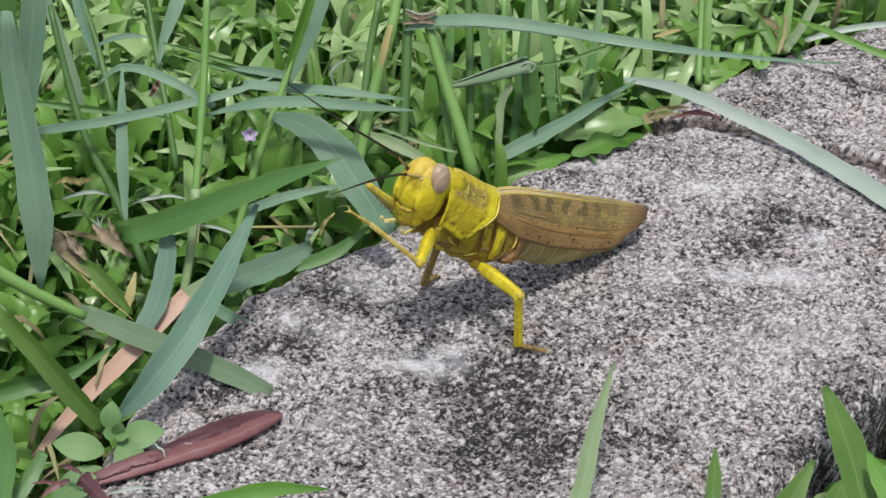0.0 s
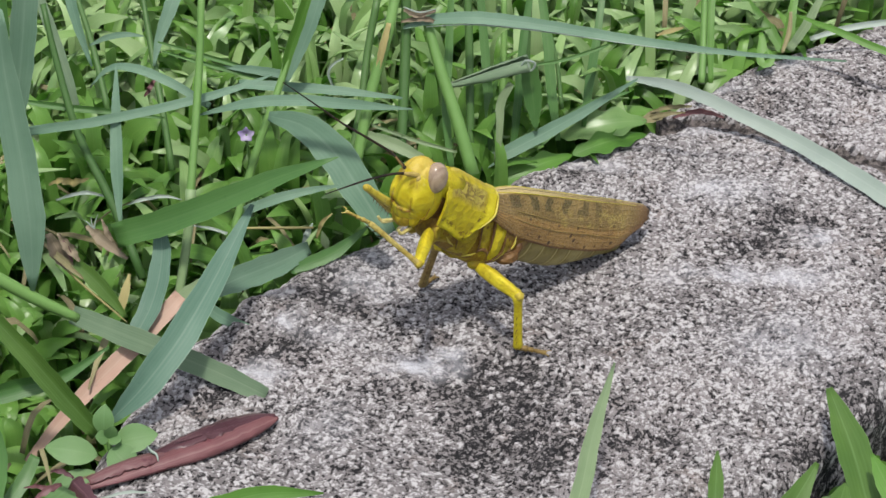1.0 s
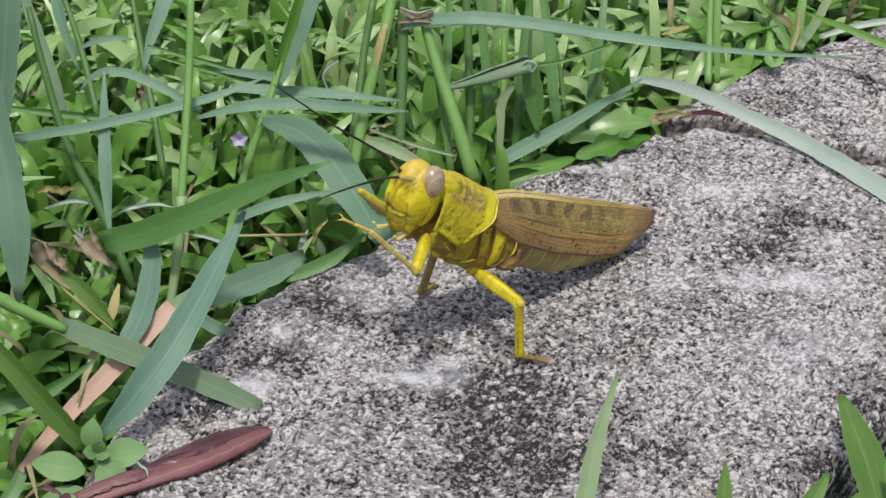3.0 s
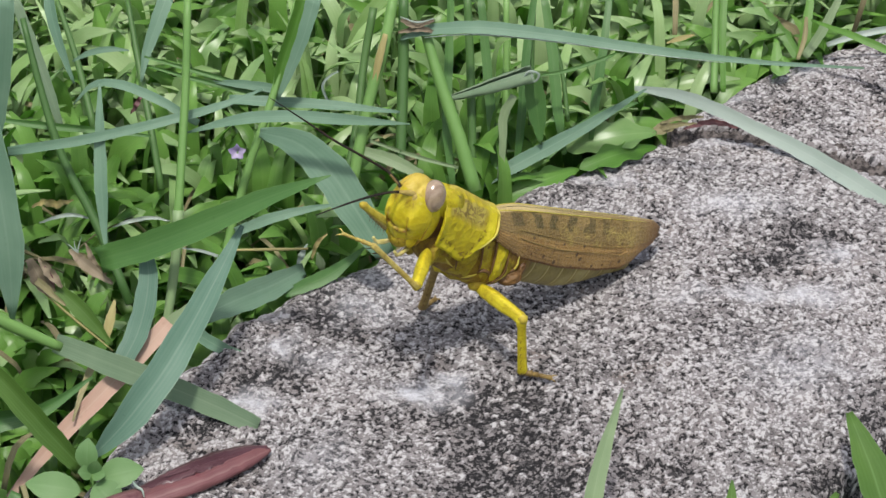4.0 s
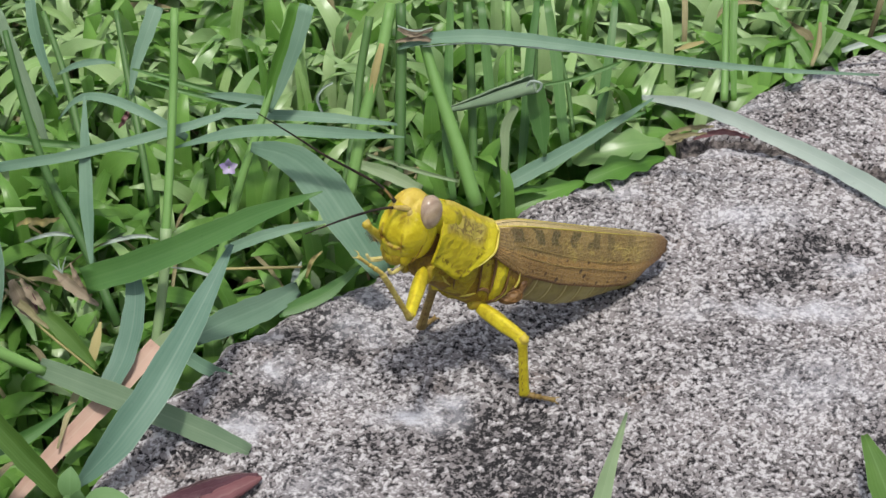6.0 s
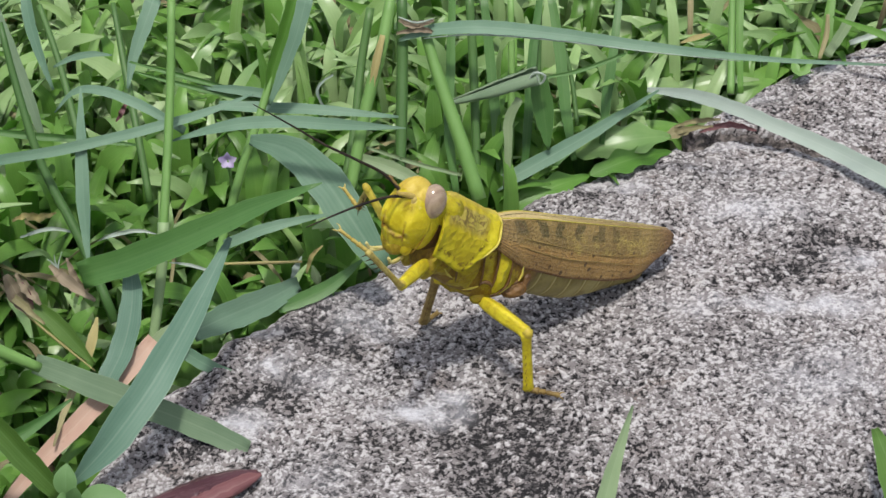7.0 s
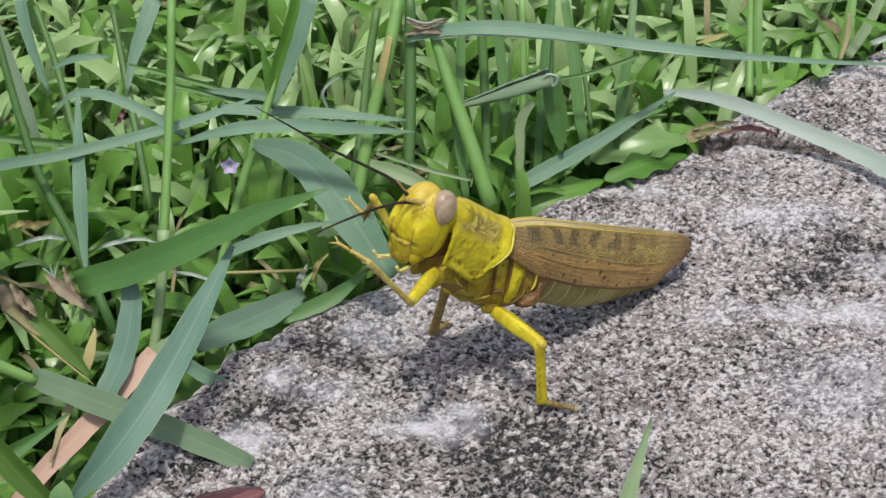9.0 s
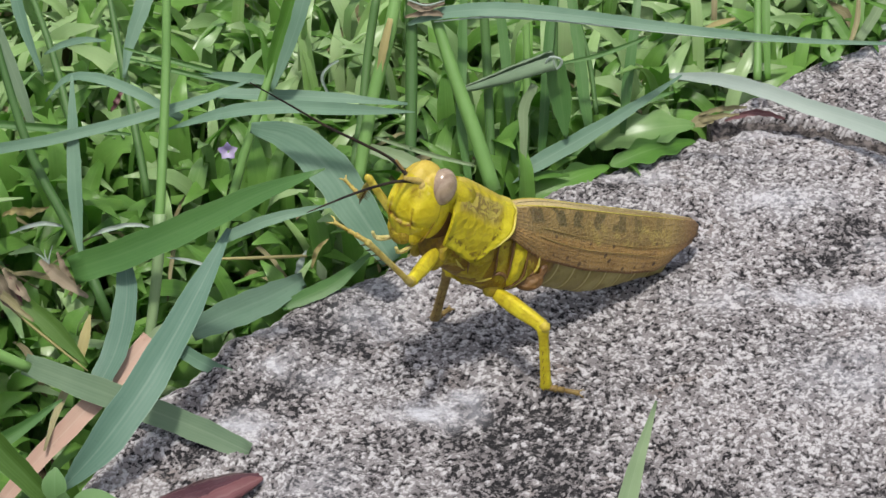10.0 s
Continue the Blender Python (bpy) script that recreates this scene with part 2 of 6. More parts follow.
KNEE = skin("ochre_knee", (0.40, 0.28, 0.02), (0.52, 0.41, 0.05), (0.20, 0.11, 0.015), blotch=0.4)
YELLOW = skin("yellow_cuticle", (0.46, 0.36, 0.012), (0.59, 0.51, 0.020), (0.24, 0.14, 0.012), blotch=0.35)
def head_material():
    """Head cuticle: bright yellow, browner where the stain attribute runs along furrows, sockets and mouth."""
    m = Mat("head_yellow", 0.42, 0.4)
    stain = m.attr("stain")
    c = m.mix(m.ramp(m.noise(260.0, 5.0, 0.65, distort=0.8), 0.34, 0.66), (0.54, 0.42, 0.012), (0.70, 0.60, 0.03))
    c = m.mix(m.ramp(m.noise(420.0, 4.0, 0.7, distort=1.2), 0.57, 0.74, 0.0, 0.28), c, (0.46, 0.28, 0.02))
    c = m.mix(m.ramp(m.noise(700.0, 3.0), 0.62, 0.75, 0.0, 0.5), c, (0.72, 0.62, 0.20))
    broken = m.math("MULTIPLY", stain, m.ramp(m.noise(900.0, 3.0, 0.6, distort=1.0), 0.30, 0.62, 0.45, 1.25), clamp=True)
    c = m.mix(broken, c, (0.19, 0.095, 0.016))
    m.color(c)
    m.bump(m.math("ADD", m.noise(520.0, 4.0, 0.6, distort=1.0), m.math("MULTIPLY", m.noise(1700.0, 2.0), 0.5)), 0.00022, 0.9)
    m.b.inputs["Subsurface Weight"].default_value = 0.08
    m.b.inputs["Subsurface Radius"].default_value = (0.0012, 0.0008, 0.0003)
    m.b.inputs["Subsurface Scale"].default_value = 1.0
    return m.m


HEAD_YELLOW = head_material()
CROWN = skin("ochre_crown", (0.54, 0.39, 0.045), (0.64, 0.50, 0.11), (0.42, 0.25, 0.04), speckle=0.3, blotch=0.3)
FACE_LINE = skin("brown_suture", (0.26, 0.145, 0.018), (0.38, 0.23, 0.025), (0.16, 0.08, 0.015))
THORAX = skin("ochre_thorax", (0.29, 0.205, 0.015), (0.44, 0.35, 0.018), (0.15, 0.065, 0.012), scale=520.0, speckle=0.3, depth=0.00035, blotch=0.5)
SEAM = skin("seam_brown", (0.17, 0.09, 0.014), (0.29, 0.18, 0.016), (0.10, 0.045, 0.012), scale=600.0, speckle=0.5, blotch=0.4)
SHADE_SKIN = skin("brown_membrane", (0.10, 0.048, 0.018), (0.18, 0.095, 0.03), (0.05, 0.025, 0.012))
LEG_YELLOW = skin("leg_yellow", (0.50, 0.385, 0.014), (0.66, 0.56, 0.026), (0.30, 0.18, 0.018), speckle=0.25, blotch=0.35, depth=0.00022)
FOOT = skin("brown_foot", (0.17, 0.11, 0.032), (0.30, 0.21, 0.07), (0.13, 0.075, 0.025), speckle=0.4, blotch=0.5)
LEG_TAN = skin("leg_tan", (0.40, 0.29, 0.055), (0.54, 0.44, 0.13), (0.22, 0.14, 0.045), speckle=0.4, blotch=0.4)
LEG_BROWN = skin("leg_brown", (0.20, 0.13, 0.04), (0.33, 0.24, 0.08), (0.11, 0.06, 0.025), speckle=0.4, blotch=0.3)
CREAM_LEG = skin("pale_leg", (0.50, 0.40, 0.03), (0.62, 0.53, 0.09), (0.30, 0.19, 0.03), speckle=0.3, blotch=0.35)
CREAM = skin("cream_cuticle", (0.54, 0.46, 0.14), (0.66, 0.58, 0.26), (0.36, 0.26, 0.07), speckle=0.3)
PALE_EDGE = skin("pale_keel", (0.52, 0.42, 0.05), (0.62, 0.53, 0.11), (0.34, 0.23, 0.03), speckle=0.25)
ANTENNA = skin("dark_antenna", (0.018, 0.014, 0.012), (0.045, 0.032, 0.022), (0.01, 0.008, 0.008), rough=0.6, spec=0.2)
ANTENNA_BASE = skin("tan_antenna_base", (0.38, 0.27, 0.06), (0.52, 0.40, 0.13), (0.2, 0.11, 0.04))


def abdomen_material():
    m = Mat("striped_abdomen", 0.5, 0.35)
    u, v = m.uv()
    c = m.mix(m.ramp(m.noise(160.0, 4.0), 0.35, 0.65), (0.22, 0.175, 0.045), (0.36, 0.30, 0.10))
    c = m.mix(m.ramp(m.noise(420.0, 4.0, 0.65), 0.50, 0.68, 0.0, 0.45), c, (0.19, 0.13, 0.035))
    c = m.mix(m.ramp(m.noise(900.0, 3.0), 0.6, 0.7, 0.0, 0.5), c, (0.17, 0.11, 0.03))
    c = m.mix(m.ramp(v, 0.02, 0.14, 0.75, 0.0), c, (0.12, 0.06, 0.02))
    ring = m.math("FRACT", m.math("MULTIPLY", v, 8.0))
    c = m.mix(m.ramp(ring, 0.90, 0.94, 0.0, 0.7), c, (0.56, 0.48, 0.22))
    c = m.mix(m.ramp(ring, 0.955, 0.99, 0.0, 0.75), c, (0.16, 0.095, 0.03))
    m.color(c)
    m.bump(m.math("ADD", m.ramp(ring, 0.0, 0.9), m.math("MULTIPLY", m.noise(900.0, 3.0), 0.3)), 0.00035, 0.8)
    return m.m


ABDOMEN = abdomen_material()


def wing_material():
    """Leathery forewing: grey-olive upper field with dark squares, gold net in the middle, orange-tan lower field, dark dots and rusty edges."""
    m = Mat("brown_forewing", 0.45, 0.4)
    u, v = m.uv()
    warp = m.math("MULTIPLY", m.math("SUBTRACT", m.noise(260.0, 3.0), 0.5), 0.10)
    uu = m.math("ADD", u, warp)
    c = m.mix(m.ramp(m.noise(140.0, 4.0), 0.35, 0.65), (0.215, 0.142, 0.044), (0.31, 0.215, 0.075))
    c = m.mix(m.ramp(uu, 0.50, 0.60, 0.0, 0.8), c, m.mix(m.ramp(m.noise(210.0, 4.0), 0.35, 0.65), (0.35, 0.19, 0.055), (0.48, 0.285, 0.09)))
    wobble = m.math("ADD", m.math("MULTIPLY", v, 62.0), m.math("MULTIPLY", m.noise(170.0, 2.0), 7.0))
    squares = m.math("MULTIPLY", m.ramp(m.math("SINE", wobble), -0.15, 0.15), m.ramp(v, 0.08, 0.16))
    band = m.math("MULTIPLY", m.ramp(uu, 0.12, 0.16), m.ramp(uu, 0.34, 0.40, 1.0, 0.0))
    c = m.mix(m.math("MULTIPLY", m.math("MULTIPLY", squares, band), m.ramp(v, 0.45, 0.9, 0.9, 0.25)), c, (0.085, 0.068, 0.022))
    net = m.ramp(m.cells(1300.0, coord=m.stretch(0.7, 0.7, 1.2), feature="DISTANCE_TO_EDGE"), 0.0, 0.16, 1.0, 0.0)
    patchy = m.ramp(m.noise(300.0, 3.0), 0.42, 0.60)
    gold = m.math("MULTIPLY", m.ramp(v, 0.36, 0.50), m.ramp(v, 0.80, 0.95, 1.0, 0.0))
    gold = m.math("MULTIPLY", gold, m.math("MULTIPLY", m.ramp(uu, 0.20, 0.30), m.ramp(uu, 0.54, 0.62, 1.0, 0.0)))
    c = m.mix(m.math("MULTIPLY", m.math("MULTIPLY", gold, patchy), m.math("ADD", m.math("MULTIPLY", net, 0.75), 0.15)), c, (0.50, 0.39, 0.09))
    c = m.mix(m.math("MULTIPLY", net, 0.22), c, (0.46, 0.33, 0.15))
    folds = m.math("SINE", m.math("ADD", m.math("MULTIPLY", uu, 80.0), m.math("MULTIPLY", v, -18.0)))
    root = m.math("MULTIPLY", m.ramp(v, 0.02, 0.24, 1.0, 0.0), m.ramp(u, 0.12, 0.24))
    c = m.mix(m.math("MULTIPLY", root, m.ramp(folds, 0.0, 0.8, 0.25, 0.85)), c, (0.105, 0.06, 0.026))
    c = m.mix(m.ramp(m.noise(520.0, 4.0, 0.65, distort=0.8), 0.52, 0.68, 0.0, 0.4), c, (0.125, 0.072, 0.028))
    dots = m.ramp(m.cells(420.0), 0.17, 0.24, 1.0, 0.0)
    c = m.mix(m.math("MULTIPLY", dots, m.ramp(uu, 0.46, 0.56, 0.15, 0.85)), c, (0.075, 0.038, 0.016))
    c = m.mix(m.ramp(v, 0.84, 0.99, 0.0, 0.65), c, (0.175, 0.085, 0.045))
    c = m.mix(m.ramp(u, 0.945, 0.985, 0.0, 0.7), c, (0.19, 0.075, 0.025))
    top = m.math("MULTIPLY", m.ramp(u, 0.085, 0.125, 1.0, 0.0), m.ramp(v, 0.26, 0.60, 0.95, 0.12))
    c = m.mix(top, c, (0.60, 0.46, 0.21))
    m.color(c)
    m.bump(m.math("ADD", m.math("MULTIPLY", net, 0.7), m.math("ADD", m.math("MULTIPLY", folds, 0.12), m.noise(420.0, 3.0))), 0.00022, 0.9)
    return m.m


WING = wing_material()


def pronotum_material():
    """Yellow saddle: clean bright rims, a mustard field inside a row of dark dots, grey-brown scribbles above and a tan back."""
    m = Mat("yellow_pronotum", 0.45, 0.4)
    u, v = m.uv()
    bright = m.mix(m.ramp(m.noise(170.0, 4.0), 0.35, 0.65), (0.49, 0.405, 0.012), (0.63, 0.55, 0.022))
    side = m.math("ABSOLUTE", m.math("SUBTRACT", u, 0.5))
    wave = m.math("MULTIPLY", m.math("SUBTRACT", m.noise(330.0, 2.0), 0.5), 0.09)
    along = m.math("ADD", v, wave)
    down = m.math("ADD", side, m.math("MULTIPLY", wave, 0.5))
    field = m.math("MULTIPLY", m.ramp(along, 0.78, 0.84, 1.0, 0.0), m.ramp(down, 0.43, 0.455, 1.0, 0.0))
    field = m.math("MULTIPLY", field, m.ramp(along, 0.04, 0.10))
    mottle = m.ramp(m.noise(430.0, 5.0, 0.7, distort=1.0), 0.38, 0.66)
    c = m.mix(m.math("MULTIPLY", field, m.math("ADD", m.math("MULTIPLY", mottle, 0.35), 0.2)), bright, (0.33, 0.23, 0.014))
    # the dots along the rear and lower rims
    dots = m.ramp(m.noise(1500.0, 1.0), 0.48, 0.56)
    row = m.math("MULTIPLY", m.ramp(along, 0.76, 0.79), m.ramp(along, 0.82, 0.85, 1.0, 0.0))
    low = m.math("MULTIPLY", m.ramp(down, 0.415, 0.43), m.ramp(down, 0.445, 0.46, 1.0, 0.0))
    rows = m.math("MULTIPLY", m.math("MAXIMUM", row, low), m.ramp(side, 0.16, 0.22))
    c = m.mix(m.math("MULTIPLY", m.math("MULTIPLY", rows, dots), 0.8), c, (0.20, 0.125, 0.014))
    upper = m.math("MULTIPLY", m.ramp(side, 0.10, 0.14), m.ramp(side, 0.21, 0.27, 1.0, 0.0))
    upper = m.math("MULTIPLY", upper, m.math("MULTIPLY", m.ramp(along, 0.05, 0.12), m.ramp(along, 0.70, 0.82, 1.0, 0.0)))
    c = m.mix(m.math("MULTIPLY", upper, 0.85), c, (0.17, 0.115, 0.04))
    worm = m.ramp(m.noise(820.0, 0.5, distort=2.2), 0.50, 0.535)
    c = m.mix(m.math("MULTIPLY", upper, m.math("MULTIPLY", worm, 0.75)), c, (0.47, 0.39, 0.07))
    c = m.mix(m.ramp(side, 0.01, 0.06, 0.5, 0.0), c, (0.50, 0.37, 0.10))
    blot = m.math("MULTIPLY", m.ramp(m.noise(150.0, 3.0), 0.58, 0.66), m.ramp(along, 0.16, 0.34, 1.0, 0.0))
    c = m.mix(m.math("MULTIPLY", blot, m.ramp(side, 0.22, 0.30, 0.0, 0.7)), c, (0.21, 0.10, 0.02))
    m.color(c)
    m.bump(m.math("ADD", m.math("MULTIPLY", m.cells(760.0), 0.8), m.noise(520.0, 4.0, 0.65, distort=1.0)), 0.00026, 1.0)
    return m.m


PRONOTUM = pronotum_material()


def eye_material():
    m = Mat("striped_eye", 0.10, 0.6)
    c = m.mix(m.ramp(m.noise(1.0, 2.0, coord=m.stretch(150.0, 1500.0, 150.0)), 0.35, 0.65), (0.30, 0.21, 0.14), (0.44, 0.33, 0.225))
    c = m.mix(m.ramp(m.noise(1800.0, 2.0), 0.5, 0.7, 0.0, 0.3), c, (0.20, 0.12, 0.08))
    m.color(c)
    m.b.inputs["Coat Weight"].default_value = 0.6
    m.b.inputs["Coat Roughness"].default_value = 0.06
    return m.m


EYE = eye_material()


def petal_material():
    m = Mat("violet_petal", 0.6)
    c = m.mix(m.ramp(m.noise(500.0, 3.0), 0.35, 0.65), (0.46, 0.36, 0.64), (0.68, 0.60, 0.80))
    m.color(c)
    return m.translucent((0.5, 0.38, 0.68), 0.3).m


PETAL = petal_material()


# ---- builders ----
def link(name, bm, material, parent=None, label=""):
    me = bpy.data.meshes.new(name)
    bm.to_mesh(me)
    bm.free()
    for p in me.polygons:
        p.use_smooth = True
    me.materials.append(material)
    ob = new(name, me)
    ob.parent = parent
    if label:
        tagged(ob, label)
    return ob


def part(name, bm, material, parent, label=""):
    """One mesh object under a thing or under a part of it."""
    return link(name, bm, material, parent, label)


def thing(name, label, category, group="", m=None):
    ob = new(name)
    ob.empty_display_size = 0.005
    if m:
        ob.matrix_basis = m
    return tagged(ob, label, category, group)


def spline(points, n):
    """n + 1 places along a smooth curve through the points, which may carry more than three values."""
    p = np.array(points, float)
    if len(p) == 2:
        return [p[0] + (p[1] - p[0]) * k / n for k in range(n + 1)]
    p = np.vstack([2 * p[0] - p[1], p, 2 * p[-1] - p[-2]])
    out = []
    for k in range(n + 1):
        s = k / n * (len(p) - 3)
        i = min(int(s), len(p) - 4)
        f = s - i
        a, b, c, d = p[i:i + 4]
        out.append(0.5 * (2 * b + (c - a) * f + (2 * a - 5 * b + 4 * c - d) * f * f + (3 * b - a - 3 * c + d) * f ** 3))
    return out


def skin_rings(bm, rings, closed=True, caps=True):
    """Quads between rings of places, with u round (or across) and v along."""
    uv = bm.loops.layers.uv.verify()
    rows = [[bm.verts.new(q) for q in ring] for ring in rings]
    n, total = len(rows[0]), len(rows) - 1
    for k in range(total):
        for j in range(n if closed else n - 1):
            i = (j + 1) % n
            f = bm.faces.new((rows[k][j], rows[k][i], rows[k + 1][i], rows[k + 1][j]))
            for loop, (a, b) in zip(f.loops, ((j, k), (j + 1, k), (j + 1, k + 1), (j, k + 1))):
                loop[uv].uv = (a / (n if closed else n - 1), b / total)
    if caps and closed:
        for ring, v in ((rows[0][::-1], 0.0), (rows[-1], 1.0)):
            f = bm.faces.new(ring)
            for loop in f.loops:
                loop[uv].uv = (0.5, v)
    return rows


def blade_rings(bm, points, widths, face=(0, -0.82, 0.57), twist=(0.0, 0.0), fold=0.18, thick=0.22, steps=14, wave=0.0, seed=0.0, ragged=0.05):
    """A leaf blade along a curve, in millimetres: a shallow V in section, thin but solid, its broad side towards face."""
    uv = bm.loops.layers.uv.verify()
    spine = spline([(*p, w) for p, w in zip(points, widths)], steps)
    face = Vector(face)
    rows = []
    for k, q in enumerate(spine):
        a, b = spine[max(k - 1, 0)], spine[min(k + 1, steps)]
        along = Vector(b[:3] - a[:3]).normalized()
        across = along.cross(face)
        if across.length < 0.05:
            across = along.cross(Vector((1, 0, 0.3)))
        across.normalize()
        turn = radians(twist[0] + (twist[1] - twist[0]) * k / steps)
        across = Matrix.Rotation(turn, 3, along) @ across
        up = across.cross(along).normalized()
        half = max(q[3], 0.12) * 0.5
        c = Vector(q[:3]) + up * wave * math.sin(k * 1.3 + seed) * min(1.0, k / 3)
        h = half * fold
        ring = []
        for s, lift in ((-1, 1.0), (-0.5, 0.45), (0, 0.0), (0.5, 0.45), (1, 1.0), (0.5, 0.45), (0, 0.0), (-0.5, 0.45)):
            ring.append((s, lift))
        row = []
        for i, (s, lift) in enumerate(ring):
            under = -thick if i in (5, 6, 7) else 0.0
            wob = 1.0 + ragged * math.sin(k * 2.1 + seed * 3 + s)
            row.append(((s + 1) / 2, bm.verts.new((c + across * half * s * wob + up * (h * lift + under)) * MM)))
        rows.append(row)
    n = 8
    for k in range(steps):
        for j in range(n):
            i = (j + 1) % n
            quad = (rows[k][j], rows[k][i], rows[k + 1][i], rows[k + 1][j])
            f = bm.faces.new([v for _, v in quad])
            for loop, (u, _), v in zip(f.loops, quad, (k, k, k + 1, k + 1)):
                loop[uv].uv = (u, v / steps)
        for j in (0, 4):
            edge = bm.edges.get((rows[k][j][1], rows[k + 1][j][1]))
            edge.smooth = False
    for row in (rows[0][::-1], rows[-1]):
        f = bm.faces.new([v for _, v in row])
        for loop in f.loops:
            loop[uv].uv = (0.3, 0.5)
    return bm


def tube_rings(bm, points, radii, sides=10, steps=12):
    """A round stalk along a curve, in millimetres."""
    spine = spline([(*p, r) for p, r in zip(points, radii)], steps)
    rings = []
    side = None
    for k, q in enumerate(spine):
        a, b = spine[max(k - 1, 0)], spine[min(k + 1, steps)]
        along = Vector(b[:3] - a[:3]).normalized()
        if side is None:
            side = along.cross(Vector((0.3, -0.8, 0.5))).normalized()
        side = (side - along * side.dot(along)).normalized()
        other = along.cross(side)
        c = Vector(q[:3])
        r = max(q[3], 0.02)
        rings.append([(c + side * r * math.cos(2 * math.pi * j / sides) + other * r * math.sin(2 * math.pi * j / sides)) * MM for j in range(sides)])
    skin_rings(bm, rings)
    return bm


def section_rings(bm, rows, sides=28, power=2.2, to=Matrix()):
    """Rings across the body's length: rows of x, half width, bottom, top and share of the height where it is widest."""
    rings = []
    for x, half, low, high, belt in rows:
        ring = []
        mid = low + (high - low) * belt
        for j in range(sides):
            a = 2 * math.pi * j / sides
            c, s = math.cos(a), math.sin(a)
            y = half * math.copysign(abs(c) ** (2 / power), c)
            z = mid + ((high - mid) if s > 0 else (mid - low)) * math.copysign(abs(s) ** (2 / power), s)
            ring.append(to @ (Vector((x, y, z)) * MM))
        rings.append(ring)
    skin_rings(bm, rings)
    return bm


def blade(material, points, widths, label, parent=None, name="grass_blade", **kw):
    bm = blade_rings(bmesh.new(), points, widths, **kw)
    ob = link(name, bm, material, parent)
    if parent is None:
        tagged(ob, label, "grass blade", "tall grass beside the stone")
    elif label:
        tagged(ob, label)
    return ob


def stalk(material, points, radii, label="", parent=None, name="stem", sides=10):
    bm = tube_rings(bmesh.new(), points, radii, sides)
    ob = link(name, bm, material, parent)
    if parent is None:
        tagged(ob, label, "grass stem", "tall grass beside the stone")
    elif label:
        tagged(ob, label)
    return ob


def rolled_leaf(bm, points, radii, start, end, seed=0.0, ragged=0.0, steps=30, thick=0.3):
    """A curled dry leaf: an arc swept along a curve, its first edge torn; 0 degrees is the near side, 90 up."""
    uv = bm.loops.layers.uv.verify()
    spine = spline([(*p, r) for p, r in zip(points, radii)], steps)
    rows = []
    cuts = 14
    for k, q in enumerate(spine):
        p0, p1 = spine[max(k - 1, 0)], spine[min(k + 1, steps)]
        along = Vector(p1[:3] - p0[:3]).normalized()
        near = along.cross(Vector((0, 0, 1))).normalized()
        up = near.cross(along)
        tear = ragged * (noise.noise((k * 0.45, seed, 0)) + 0.6 * noise.noise((k * 1.7, seed, 4)))
        shell = []
        for depth in (0.0, thick):
            for j in range(cuts + 1):
                f = j / cuts
                a = radians(start + tear + (end - start - tear) * f)
                r = q[3] * (1 + 0.16 * noise.noise((k * 0.12, f * 5, seed)) + 0.10 * noise.noise((k * 0.5, f * 9, seed + 3))) - depth
                shell.append((f, Vector(q[:3]) + near * r * math.cos(a) * 1.2 + up * r * math.sin(a) * 0.72))
        ring = shell[:cuts + 1] + shell[:cuts:-1]
        rows.append([(f, bm.verts.new(p * MM)) for f, p in ring])
    n = len(rows[0])
    for k in range(steps):
        for j in range(n):
            i = (j + 1) % n
            quad = (rows[k][j], rows[k][i], rows[k + 1][i], rows[k + 1][j])
            face = bm.faces.new([v for _, v in quad])
            for loop, (f, _), v in zip(face.loops, quad, (k, k, k + 1, k + 1)):
                loop[uv].uv = (f, v / steps)
    for row in (rows[0][::-1], rows[-1]):
        bm.faces.new([v for _, v in row])
    bmesh.ops.recalc_face_normals(bm, faces=bm.faces)
    return bm


# ---- ground ----
def build_ground():
    """One sheet of soil, fine in the middle and out to the horizon."""
    lines = [-60, -20, -6, -2, -0.8] + [x / 100 for x in range(-40, 41, 2)] + [0.8, 2, 6, 20, 60]
    bm = bmesh.new()
    grid = []
    for x in lines:
        row = []
        for y in lines:
            z = -0.024 + (0.005 * (noise.noise((x * 30, y * 30, 3.0))) if abs(x) < 0.5 and abs(y) < 0.5 else 0.0)
            row.append(bm.verts.new((x, y, z)))
        grid.append(row)
    for i in range(len(lines) - 1):
        for j in range(len(lines) - 1):
            bm.faces.new((grid[i][j], grid[i + 1][j], grid[i + 1][j + 1], grid[i][j + 1]))
    tagged(link("ground", bm, SOIL), "dark damp soil under the lawn", "ground", kind="structure")


build_ground()


